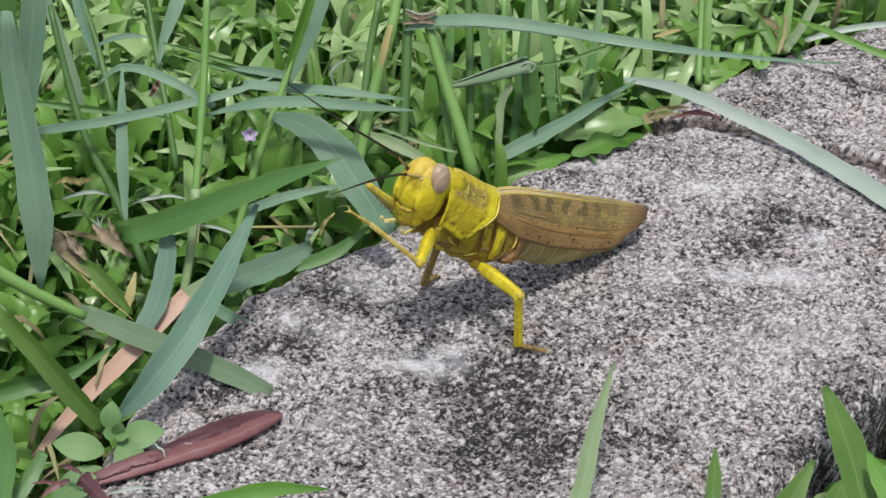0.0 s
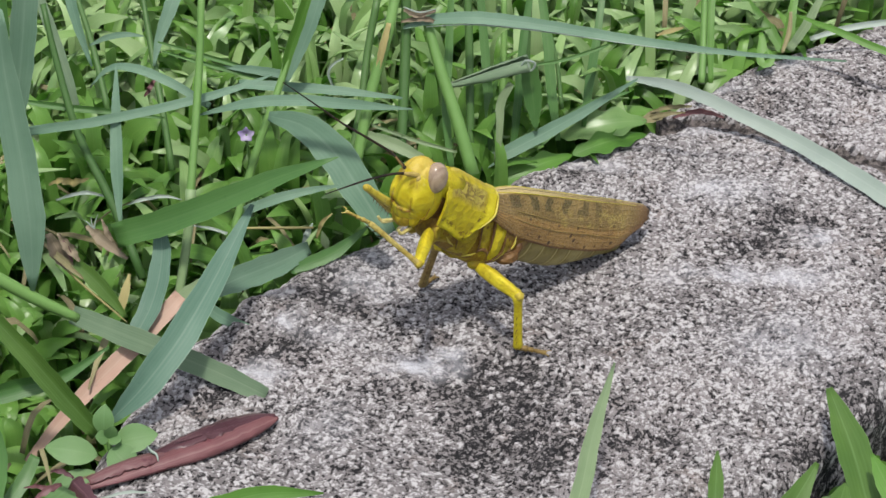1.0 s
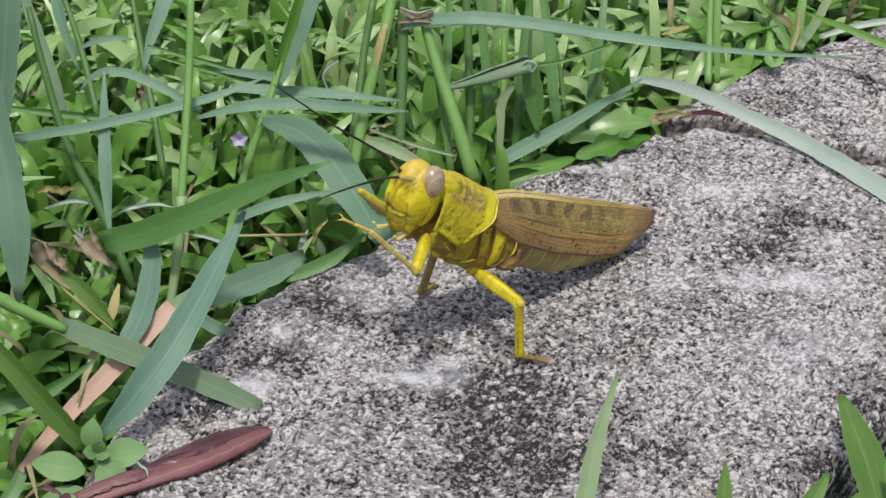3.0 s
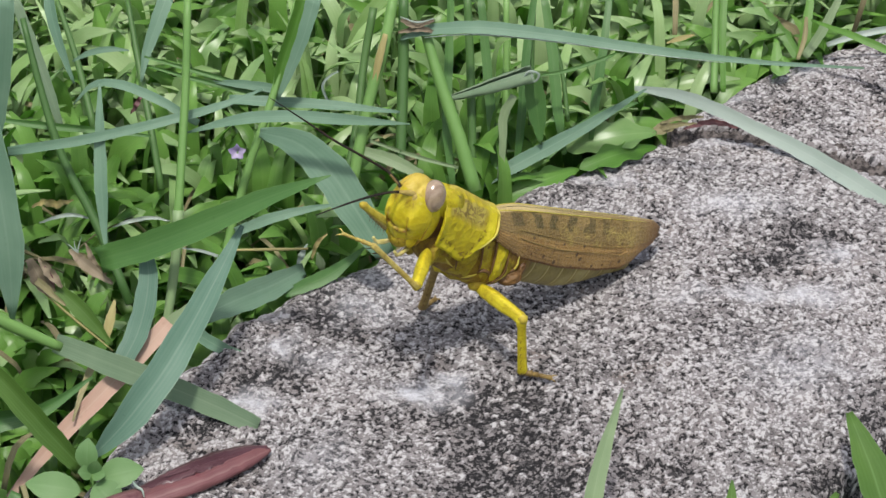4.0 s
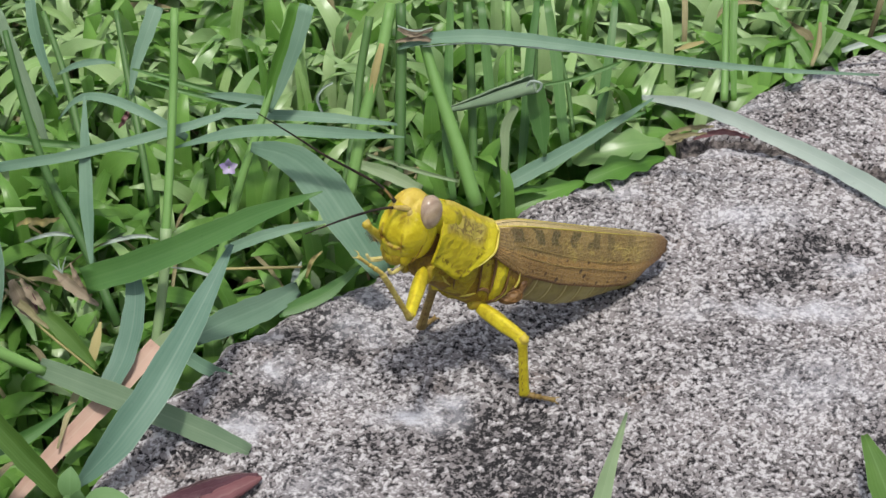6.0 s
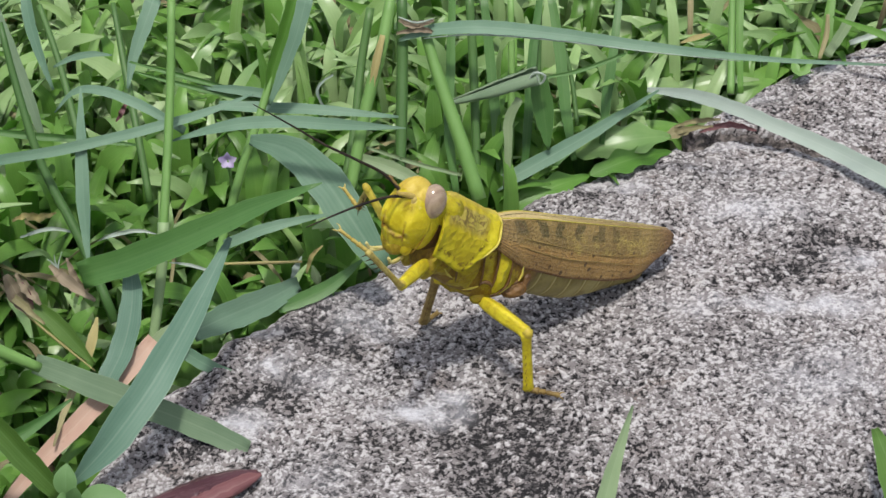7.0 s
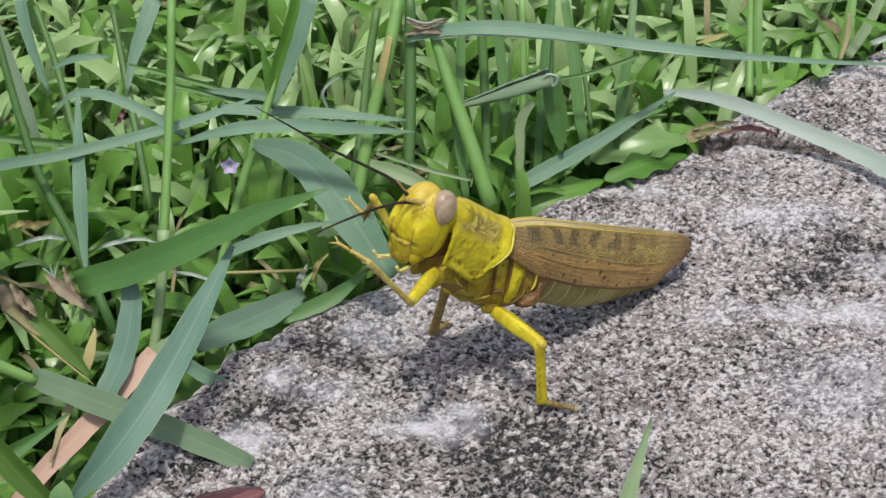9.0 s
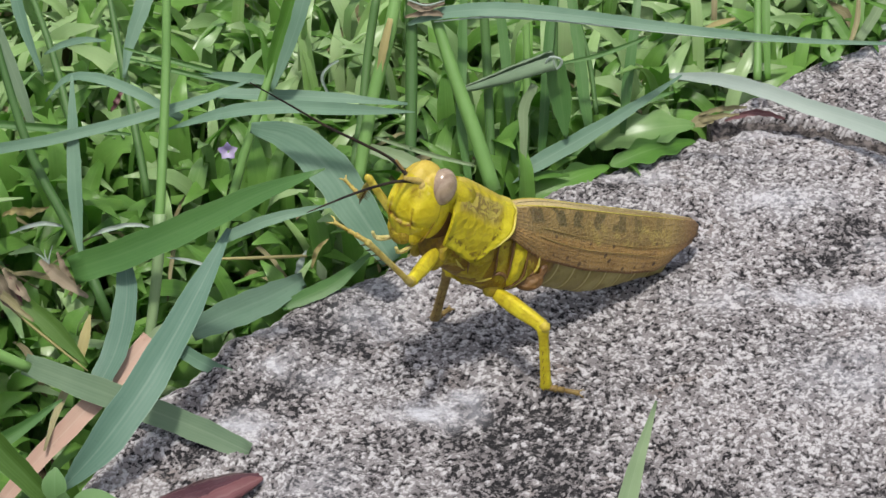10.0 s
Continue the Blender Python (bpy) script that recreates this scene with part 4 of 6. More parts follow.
            part("suture" if material is SHADE_SKIN else "ridge", tube_rings(bmesh.new(), pts, radii, 8, 18), material, body)
    # neck membrane
    bm = section_rings(bmesh.new(), [(15.5, 3.4, 0.5, 10.0, 0.5), (18.5, 3.6, 1.0, 10.8, 0.5), (21.0, 3.2, 1.5, 11.0, 0.5)], 24, 2.2, TILT)
    part("neck", bm, SHADE_SKIN, body, "brown neck membrane")
    bm = section_rings(bmesh.new(), [(13.5, 3.6, 5.0, 11.2, 0.5), (16.5, 4.1, 5.5, 11.9, 0.5), (19.0, 4.0, 6.0, 12.2, 0.5), (21.5, 3.4, 6.0, 12.0, 0.5)], 28, 2.6, TILT)
    part("nape", bm, YELLOW, body, "yellow nape behind the head")
    # pronotum: a saddle open below, with a raised rim
    bm = bmesh.new()
    rings = []
    n = 40
    for k in range(19):
        f = k / 18
        x_top = 19.2 - 18.8 * f
        ring_out, ring_in = [], []
        for j in range(n + 1):
            a = -1 + 2 * j / n
            s = abs(a)
            drop = 12.6 - 0.8 * f + (0.4 if f > 0.3 else 0.0)
            front = 16.2 + 2.8 * min(1.0, s / 0.45) ** 0.8 - 1.6 * max(0.0, s - 0.5)
            rear = 2.9 + 7.1 * s ** 1.6 - 3.0 * max(0.0, s - 0.75) * 4 * (s - 0.75)
            x = front + (rear - front) * f
            side = min(1.0, s * 1.9) ** 0.75
            width = (4.5 + 0.7 * f) * side
            top = 12.3 - 3.7 * f ** 1.1 - 0.8 * max(0.0, 1 - f / 0.14)
            low = float(np.interp(f, (0.0, 0.3, 0.55, 0.72, 0.88, 1.0), (1.5, 0.8, -0.3, -0.9, -0.7, 0.5)))
            z = top - 0.9 * side - (top - 0.9 - low) * max(0.0, (s - 0.26) / 0.74) ** 1.05
            belly = 0.5 * math.sin(math.pi * max(0.0, (s - 0.26) / 0.74))
            if s < 0.06:
                z += 0.25
            furrow = -0.28 if any(abs(f - g) < 0.03 for g in (0.28, 0.46, 0.62)) and 0.1 < s < 0.62 else 0.0
            rim = 0.28 if f > 0.93 or f < 0.05 or s > 0.95 else 0.0
            y = math.copysign(width + belly + furrow + rim, a) if s > 1e-6 else 0.0
            ring_out.append((x, y, z + (furrow + rim if s < 0.3 else 0.0)))
            ring_in.append((x, y * 0.88, z - 0.55 if s < 0.4 else z))
        rings.append((ring_out, ring_in))
    uv = bm.loops.layers.uv.verify()
    outer = [[bm.verts.new(TILT @ (Vector(q) * MM)) for q in o] for o, _ in rings]
    inner = [[bm.verts.new(TILT @ (Vector(q) * MM)) for q in i] for _, i in rings]
    for k in range(18):
        for j in range(n):
            f = bm.faces.new((outer[k][j], outer[k][j + 1], outer[k + 1][j + 1], outer[k + 1][j]))
            for loop, (a, b) in zip(f.loops, ((j, k), (j + 1, k), (j + 1, k + 1), (j, k + 1))):
                loop[uv].uv = (a / n, b / 18)
            bm.faces.new((inner[k][j], inner[k + 1][j], inner[k + 1][j + 1], inner[k][j + 1]))
        for j in (0, n):
            bm.faces.new((outer[k][j], outer[k + 1][j], inner[k + 1][j], inner[k][j]))
    for k in (0, 18):
        for j in range(n):
            bm.faces.new((outer[k][j], outer[k][j + 1], inner[k][j + 1], inner[k][j]))
    bmesh.ops.recalc_face_normals(bm, faces=bm.faces)
    pron = part("pronotum", bm, PRONOTUM, body, "bright yellow saddle-shaped shield with dark scribbles")
    for side in (1, -1):
        edge = [TILT @ (Vector(q) * MM) / MM for q in [rings[18][0][j] for j in ((20, 23, 26, 30, 34, 37) if side > 0 else (20, 17, 14, 10, 6, 3))]]
        part("rear_rim", tube_rings(bmesh.new(), [tuple(q) for q in edge], (0.14, 0.2, 0.22, 0.22, 0.18, 0.03), 8, 20), PALE_EDGE, pron)
        edge = [TILT @ (Vector(q) * MM) / MM for q in [rings[0][0][j] for j in ((20, 24, 28, 32, 36, 40) if side > 0 else (20, 16, 12, 8, 4, 0))]]
        part("front_rim", tube_rings(bmesh.new(), [tuple(q) for q in edge], (0.1, 0.14, 0.15, 0.17, 0.17, 0.08), 8, 20), YELLOW, pron)
    # abdomen
    rows = []
    for k in range(65):
        f = k / 64
        x = -6.0 - 35.0 * f
        low = -5.4 - 1.0 * math.sin(math.pi * min(1.0, f * 1.25)) + 8.6 * max(0.0, f - 0.42) ** 1.35
        notch = 0.34 * (((f * 8) % 1.0) ** 5)
        half = 4.0 * (1 - 0.72 * f ** 2.4) - notch
        high = 7.0 - 1.2 * f
        rows.append((x, half, low + notch, max(high, low + 1.0), 0.42))
    bm = section_rings(bmesh.new(), rows, 32, 2.1, BEND)
    part("abdomen", bm, ABDOMEN, body, "olive yellow ringed abdomen")
    part("abdomen_tip", ball(bmesh.new(), (-41.0, 0, 4.0), (2.0, 1.1, 1.4), (0, -20, 0), BEND, 3), LEG_BROWN, body)
    # forewings: a side panel and a narrow roof, one thin shell each
    for side in (1, -1):
        bm = bmesh.new()
        uvl = bm.loops.layers.uv.verify()
        rows = []
        m_across, m_along = 18, 40
        for k in range(m_along + 1):
            v = k / m_along
            row = []
            for j in range(m_across + 1):
                u = j / m_across
                x0 = 7.4 - 52.6 * v
                tip = max(0.0, (v - 0.80) / 0.20)
                top = 9.3 + 1.3 * v ** 1.5 - 1.3 * math.exp(-((v - 0.05) / 0.1) ** 2) - 0.25 * tip ** 2
                low = float(np.interp(v, (0, 0.1, 0.22, 0.45, 0.68, 0.82, 0.92, 1.0), (5.0, 2.7, 0.5, -0.7, -0.6, 0.4, 1.9, 4.6)))
                if u < 0.12:
                    w = u / 0.12
                    y, z = 0.15 + 1.25 * w, top - 0.25 * w * w
                else:
                    w = (u - 0.12) / 0.88
                    y, z = 1.4 + 3.15 * math.sin(min(1.0, w * 1.35) * math.pi / 2) - 0.5 * max(0.0, w - 0.74), top - 0.25 - (top - 0.25 - low) * w
                y *= (1 - 0.30 * v) * (1 - 0.40 * tip ** 1.5)
                y = max(0.1, y * (1.16 - 0.16 * v) - 1.9 * max(0.0, 1 - v / 0.11))
                x = x0 + tip * (5.5 * max(0.0, u - 0.25) ** 1.7 + 1.7 * max(0.0, 0.3 - u) / 0.3 + 0.35 * math.sin(u * 23) + 0.25 * math.sin(u * 57)) + (2.0 * u if v < 0.05 else 0.0)
                ripple = 0.07 * math.sin(u * 60)
                row.append((u, v, BEND @ (Vector((x, side * (y + ripple + (0.12 if side > 0 else 0.0)), z)) * MM)))
            rows.append(row)
        inward = Vector((0, -side * 0.16, 0)) * MM
        front = [[bm.verts.new(q) for *_, q in row] for row in rows]
        back = [[bm.verts.new(q + inward) for *_, q in row] for row in rows]
        for k in range(m_along):
            for j in range(m_across):
                f = bm.faces.new((front[k][j], front[k][j + 1], front[k + 1][j + 1], front[k + 1][j]))
                for loop, (a, b) in zip(f.loops, ((k, j), (k, j + 1), (k + 1, j + 1), (k + 1, j))):
                    loop[uvl].uv = rows[a][b][:2]
                f = bm.faces.new((back[k][j], back[k + 1][j], back[k + 1][j + 1], back[k][j + 1]))
                for loop, (a, b) in zip(f.loops, ((k, j), (k + 1, j), (k + 1, j + 1), (k, j + 1))):
                    loop[uvl].uv = rows[a][b][:2]
        for k in range(m_along):
            for j in (0, m_across):
                bm.faces.new((front[k][j], front[k + 1][j], back[k + 1][j], back[k][j]))
        for j in range(m_across):
            for k in (0, m_along):
                bm.faces.new((front[k][j], front[k][j + 1], back[k][j + 1], back[k][j]))
        bmesh.ops.recalc_face_normals(bm, faces=bm.faces)
        wing = part("forewing", bm, WING, body, "brown net-veined forewing with dark squares")
        for u0, u1, r in ((0.13, 0.13, 0.13), (0.44, 0.60, 0.11), (0.56, 0.78, 0.13)):
            pts = []
            for v in (0.04, 0.2, 0.4, 0.6, 0.8, 0.93):
                q = rows[round(v * m_along)][round((u0 + (u1 - u0) * v) * m_across)][2] / MM
                pts.append((q.x, q.y + side * 0.03, q.z))
            part("vein", tube_rings(bmesh.new(), pts, (r, r, r * 0.8, r * 0.6, r * 0.4, r * 0.2), 6, 30), LEG_BROWN if u0 > 0.2 else PALE_EDGE, wing)
    # head, with its own pivot at the neck
    H = Matrix.Translation(-HEAD_AT) @ pose(0.0234, 0.0003, 0.0061, 0, -3, 16) @ pose(-0.0234, 0, -0.0059)
    def skull_mesh(swell, keep):
        bm = bmesh.new()
        bmesh.ops.create_uvsphere(bm, u_segments=96, v_segments=84, radius=1)
        stain = bm.verts.layers.float.new("stain")
        if keep > -1:
            bmesh.ops.delete(bm, geom=[v for v in bm.verts if v.co.z < keep + 0.22 * max(0.0, v.co.x)], context="VERTS")
        for v in bm.verts:
            q = v.co.copy()
            z = q.z * 7.2 * swell
            w = 4.3 * (1 - 0.20 * max(0.0, -q.z) ** 2 - 0.06 * max(0.0, q.z) ** 2) * swell
            d = 4.5 * (1 - 0.22 * max(0.0, -q.z) ** 2) * swell
            x, y = q.x * d * (1.0 if q.x > 0 else 1.3), q.y * w * (1 + 0.10 * math.exp(-((q.z + 0.15) / 0.4) ** 2) * (1 - abs(q.x)))
            if q.x > 0:
                x += 0.75 * max(0.0, 1 - abs(q.y) * 1.9) * (1 - q.z * q.z)
                x -= 0.30 * math.exp(-((abs(q.y) - 0.40) / 0.09) ** 2) * (1 if q.z > -0.45 else 0.2)
                x += 0.8 * math.exp(-((abs(q.y) - 0.70) / 0.18) ** 2 - ((q.z + 0.25) / 0.4) ** 2)
                if q.z < -0.45:
                    x += 0.35 * math.cos(q.y * 2.0)
            if abs(q.z + 0.42) < 0.05 and q.x > 0.3:
                x -= 0.3
            dent = 0.14 * noise.noise((q.x * 5, q.y * 5, q.z * 5)) + 0.07 * noise.noise((q.x * 13, q.y * 13, q.z * 13))
            high, aside = 6.3 + z, abs(y)
            front = 1.0 if q.x > -0.1 else 0.0
            v[stain] = min(1.0, front * (0.85 * math.exp(-((high - 3.0 + 0.4 * math.sin(y * 1.4)) / 0.55) ** 2) * max(0.0, 1 - (aside / 3.3) ** 4)
                                         + 0.8 * math.exp(-((aside - 1.7) / 0.9) ** 2 - ((high - 8.5) / 1.0) ** 2)
                                         + 0.55 * math.exp(-((aside - 2.25) / 0.28) ** 2) * (1 if 0.5 < high < 6.0 else 0)
                                         + 0.35 * math.exp(-((aside - 0.1) / 0.22) ** 2) * (1 if high < 2.6 else 0))
                           + 0.6 * max(0.0, -high) + 0.7 * max(0.0, (-q.x - 0.55)) * (1 if high < 8 else 0))
            v.co = H @ (Vector((23.4 + x + 0.20 * z + dent, y, 6.3 + z)) * MM)
        return bm

    head = part("head", skull_mesh(1.0, -2), HEAD_YELLOW, body, "bright yellow blunt head with brown sutures")
    head.matrix_basis = HEAD_TURN
    part("crown", skull_mesh(1.012, 0.42), CROWN, head, "ochre crown of the head")
    skull = lambda x, y, z: H @ (Vector((x, y, z)) * MM)  # noqa: E731

    def on_face(y, z, out=0.0):
        """A place on the front of the head at that side and height."""
        k = (z - 6.3) / 7.2
        w = 4.3 * (1 - 0.20 * max(0.0, -k) ** 2 - 0.06 * max(0.0, k) ** 2)
        d = 4.5 * (1 - 0.22 * max(0.0, -k) ** 2)
        qy = y / w
        qx = math.sqrt(max(0.0, 1 - k * k - qy * qy))
        x = qx * d + 0.75 * max(0.0, 1 - abs(qy) * 1.9) * (1 - k * k) - 0.30 * math.exp(-((abs(qy) - 0.40) / 0.09) ** 2) + 0.8 * math.exp(-((abs(qy) - 0.70) / 0.18) ** 2 - ((k + 0.25) / 0.4) ** 2)
        return tuple(skull(23.4 + x + 0.20 * (z - 6.3) + out, y, z) / MM)

    for side in (1, -1):
        bm = bmesh.new()
        ball(bm, (23.5, 3.2 if side > 0 else -2.5, 10.7 if side > 0 else 8.8), (2.55, 2.2, 3.15) if side > 0 else (1.8, 1.7, 2.9), (side * 8, 14, 0), H, 5)
        part("cheek", ball(bmesh.new(), (21.4, side * 3.35, 5.2), (2.7, 1.35, 3.9), (side * -6, 12, 0), H, 4), HEAD_YELLOW, head, "yellow cheek below the eye")
        part("eye", bm, EYE, head, "large grey-brown oval eye with a gloss")
        bm = ball(bmesh.new(), (26.9, side * 1.5, 9.7), (0.8, 0.8, 0.95), to=H, cuts=3)
        part("antenna_socket", bm, ANTENNA_BASE, head)
        # sutures beside the nose, and the jaw
        part("suture", tube_rings(bmesh.new(), [on_face(side * 2.3, 4.4, 0.02), on_face(side * 2.35, 3.0, 0.05), on_face(side * 2.1, 1.3, 0.04)], (0.05, 0.13, 0.07), 6, 12), FACE_LINE, head)
        cheek = [(23.7, side * 4.5, 6.4), (23.2, side * 4.5, 4.6), (22.8, side * 4.1, 2.4), (22.7, side * 3.4, 0.6)]
        part("cheek_seam", tube_rings(bmesh.new(), [tuple(skull(*q) / MM) for q in cheek], (0.06, 0.10, 0.10, 0.06), 6, 14), FACE_LINE, head)
        part("jaw", ball(bmesh.new(), (22.9, side * 2.0, 1.5), (1.6, 1.15, 1.9), (side * 12, 10, 0), H, 3), YELLOW, head)
        for k, (dx, dy, dz) in enumerate(((1.6, 2.6, -3.0), (0.2, 1.4, -3.4))):
            p0 = skull(21.8 + dx * 0.2, side * 1.8, -0.9) / MM
            p1 = p0 + Vector((1.6 + dx * 0.6, side * dy * 0.35, -1.0))
            p2 = p1 + Vector((1.3, side * 0.1, 0.7 if k == 0 else -0.2))
            part("palp", tube_rings(bmesh.new(), [tuple(p0), tuple(p1), tuple(p2)], (0.35, 0.33, 0.28), 8, 12), CREAM, head, "cream mouth feeler")
    part("face_band", tube_rings(bmesh.new(), [on_face(-2.9, 2.9, -0.05), on_face(-1.5, 2.2, 0.02), on_face(0.0, 2.6, 0.02), on_face(1.5, 2.2, 0.02), on_face(2.9, 2.9, -0.05)], (0.03, 0.08, 0.06, 0.09, 0.04), 8, 30), FACE_LINE, head, "brown band above the lip")
    part("suture", tube_rings(bmesh.new(), [on_face(0.1, 2.2, 0.03), on_face(-0.1, 0.9, 0.05), on_face(0.0, -0.3, 0.03)], (0.10, 0.08, 0.05), 6, 12), FACE_LINE, head)
    bm = ball(bmesh.new(), (23.7, 0, 0.9), (1.7, 2.3, 2.2), (0, 14, 0), H, 4)
    part("upper_lip", bm, THORAX, head, "yellow upper lip")
    # antennae: beaded dark threads
    antennae = []
    for side in (1, -1):
        ends = ANTENNA_LEFT if side > 0 else ANTENNA_RIGHT
        bm = tube_rings(bmesh.new(), ends, (0.42, 0.28, 0.25, 0.22, 0.17, 0.08), 8, 46)
        antennae.append((part("antenna", bm, ANTENNA, head, "long black antenna"), Vector(ends[0]) * MM))
        a, b = Vector(ends[0]), Vector(ends[1])
        scape = [tuple(a - (b - a) * 0.45), tuple(a + (b - a) * 0.1), tuple(a + (b - a) * 0.5), tuple(a + (b - a) * 0.85)]
        part("antenna_scape", tube_rings(bmesh.new(), scape, (0.50, 0.62, 0.48, 0.30) if side > 0 else (0.22, 0.26, 0.26, 0.24), 10, 12), ANTENNA_BASE if side > 0 else LEG_BROWN, head, "tan first joint of the antenna")
    # middle legs stand on the stone
    for femur, tibia, tip, end in MIDDLE_LEGS:
        thigh = limb("middle_femur", [(x * (Vector(tibia) - Vector(femur)).length / 12.2, h, w) for x, h, w in FEMUR], LEG_YELLOW, body, "yellow middle thigh", spines=7, girth=1.45)
        thigh.matrix_basis = joint_pose(femur, tibia)
        part("knee", ball(bmesh.new(), ((Vector(tibia) - Vector(femur)).length, 0, 0), (1.3, 1.0, 1.2), cuts=3), KNEE, thigh, "ochre knee")
        shin = limb("middle_tibia", [(x * (Vector(tip) - Vector(tibia)).length / 13.0, h, w) for x, h, w in TIBIA], LEG_YELLOW if end[1] > 0 else LEG_BROWN, body, "spiny shin", spines=6, girth=1.5)
        shin.matrix_basis = joint_pose(tibia, tip, (-1, 0, 0.1))
        foot = part("middle_tarsus", tarsus_mesh((Vector(end) - Vector(tip)).length * 1.12, 1.5), FOOT if end[1] > 0 else LEG_BROWN, body, "brown jointed foot")
        foot.matrix_basis = joint_pose(tip, end)
    # forelegs wave: each segment is posed from its joints
    legs = []
    for k, rows in enumerate((FORELEG_LEFT, FORELEG_RIGHT)):
        thigh = limb("fore_femur", FEMUR, (LEG_YELLOW, CREAM_LEG)[k], body, "yellow fore thigh", girth=(1.25, 0.78)[k])
        part("knee", ball(bmesh.new(), (12.1, 0, 0), (1.1, 0.86 - 0.16 * k, 1.0 - 0.2 * k), cuts=3), KNEE, thigh, "ochre knee")
        shin = limb("fore_tibia", TIBIA, LEG_TAN, body, "tan spiny fore shin", spines=6, girth=0.9)
        foot = part("fore_tarsus", tarsus_mesh(6.6), LEG_TAN, body, "tan fore foot with claws")
        legs.append((thigh, shin, foot))
    return body, head, legs, antennae


ANTENNA_LEFT = [(8.3, 2.4, 4.7), (12.7, 2.2, 4.5), (17.0, 3.0, 4.1), (22.6, 4.2, 3.1), (27.2, 5.2, 2.0), (33.2, 6.5, 0.4)]
ANTENNA_RIGHT = [(9.0, 0.0, 4.2), (11.8, -2.5, 6.3), (17.9, -4.0, 8.2), (23.9, -6.0, 9.8), (29.9, -8.0, 11.9), (38.1, -10.0, 14.7)]
MIDDLE_LEGS = [((3.9, 3.4, 16.0), (2.2, 14.0, 14.5), (1.4, 13.8, 1.3), (-2.4, 18.2, 0.9)),
               ((3.9, -3.4, 16.0), (5.2, -9.0, 14.8), (4.7, -14.2, 1.3), (0.5, -15.4, 0.9))]
FORE_JOINTS = ((16.9, 3.6, 29.6), (17.4, -3.6, 30.2))
# joints of the forelegs in the grasshopper's space: seconds, knee, ankle, toe
FORELEG_LEFT = [
    (0, (25.9, 11.8, 30.7), (33.5, 5.9, 39.4), (38.1, 4.3, 43.8)),
    (1, (25.7, 12.0, 30.8), (33.1, 6.4, 39.9), (38.1, 4.5, 43.8)),
    (2, (26.0, 11.7, 30.6), (33.5, 7.0, 40.2), (38.4, 5.4, 44.2)),
    (2.5, (25.8, 11.8, 30.8), (33.1, 7.2, 40.5), (38.2, 5.6, 44.4)),
    (3, (25.7, 12.0, 30.8), (33.3, 8.3, 40.6), (38.1, 5.0, 43.8)),
    (4.5, (25.8, 11.8, 31.3), (33.0, 8.5, 41.6), (37.3, 3.9, 43.6)),
    (4.9, (25.6, 12.0, 31.0), (32.8, 8.7, 41.3), (37.5, 4.6, 43.5)),
    (5.1, (25.3, 12.3, 28.4), (31.3, 11.8, 40.0), (35.0, 7.1, 42.6)),
    (5.3, (24.9, 12.6, 27.8), (30.9, 12.5, 39.3), (35.6, 10.3, 43.4)),
    (5.6, (25.2, 12.4, 28.0), (30.5, 12.3, 39.9), (35.2, 10.7, 44.2)),
    (6.2, (26.3, 11.3, 30.2), (32.6, 11.8, 41.6), (36.3, 8.5, 46.0)),
    (6.7, (26.4, 10.0, 33.9), (34.0, 11.9, 44.2), (36.9, 7.0, 47.6)),
    (6.9, (27.2, 9.1, 33.2), (34.3, 11.0, 43.9), (37.4, 7.2, 48.3)),
    (7.1, (26.6, 9.4, 34.1), (34.0, 8.7, 44.9), (37.5, 3.9, 47.7)),
    (7.5, (27.1, 9.5, 32.8), (33.9, 7.5, 43.7), (37.6, 2.7, 46.4)),
    (8, (26.5, 10.2, 33.3), (34.0, 8.2, 43.7), (38.0, 3.5, 46.1)),
    (8.5, (26.7, 9.9, 33.3), (34.1, 8.2, 43.8), (38.1, 3.6, 46.2)),
    (9, (27.1, 9.6, 32.6), (34.4, 8.1, 43.2), (38.0, 3.3, 46.1)),
    (9.5, (26.9, 9.6, 33.1), (34.4, 8.6, 43.7), (38.0, 3.9, 46.4)),
    (10, (27.0, 9.7, 32.7), (34.5, 8.5, 43.3), (38.1, 3.7, 46.1)),
]
FORELEG_RIGHT = [
    (0, (25.7, -5.1, 39.0), (18.0, -7.9, 28.9), (13.1, -8.8, 24.6)),
    (2.5, (26.0, -4.6, 38.8), (18.4, -7.9, 28.8), (13.5, -9.5, 24.7)),
    (3, (25.8, -5.1, 38.9), (18.3, -8.6, 28.9), (13.5, -10.3, 24.7)),
    (4.5, (25.4, -5.0, 39.3), (18.0, -8.6, 29.3), (13.2, -10.3, 25.0)),
    (4.9, (25.6, -4.2, 39.3), (18.2, -8.1, 29.3), (13.4, -9.7, 25.0)),
    (5.1, (25.4, -2.4, 39.4), (18.0, -6.5, 29.5), (13.3, -8.8, 25.4)),
    (5.3, (24.9, -0.4, 39.2), (17.8, -5.2, 29.5), (13.6, -7.6, 25.0)),
    (5.6, (25.2, -1.0, 39.2), (17.8, -5.8, 29.7), (13.3, -8.2, 25.4)),
    (6.2, (23.9, -4.5, 40.5), (19.0, -11.6, 30.8), (17.3, -17.7, 29.0)),
    (6.7, (20.5, -9.3, 40.5), (17.2, -17.3, 30.8), (16.2, -23.8, 31.2)),
    (7.5, (21.5, -8.8, 40.5), (18.1, -16.4, 30.5), (17.4, -22.9, 31.4)),
    (9, (21.7, -8.3, 40.6), (18.2, -16.4, 31.1), (17.4, -23.0, 30.8)),
    (10, (22.0, -8.7, 40.3), (18.4, -17.0, 31.0), (17.6, -23.6, 31.0)),
]


hopper, hopper_head, hopper_legs, hopper_antennae = build_hopper()


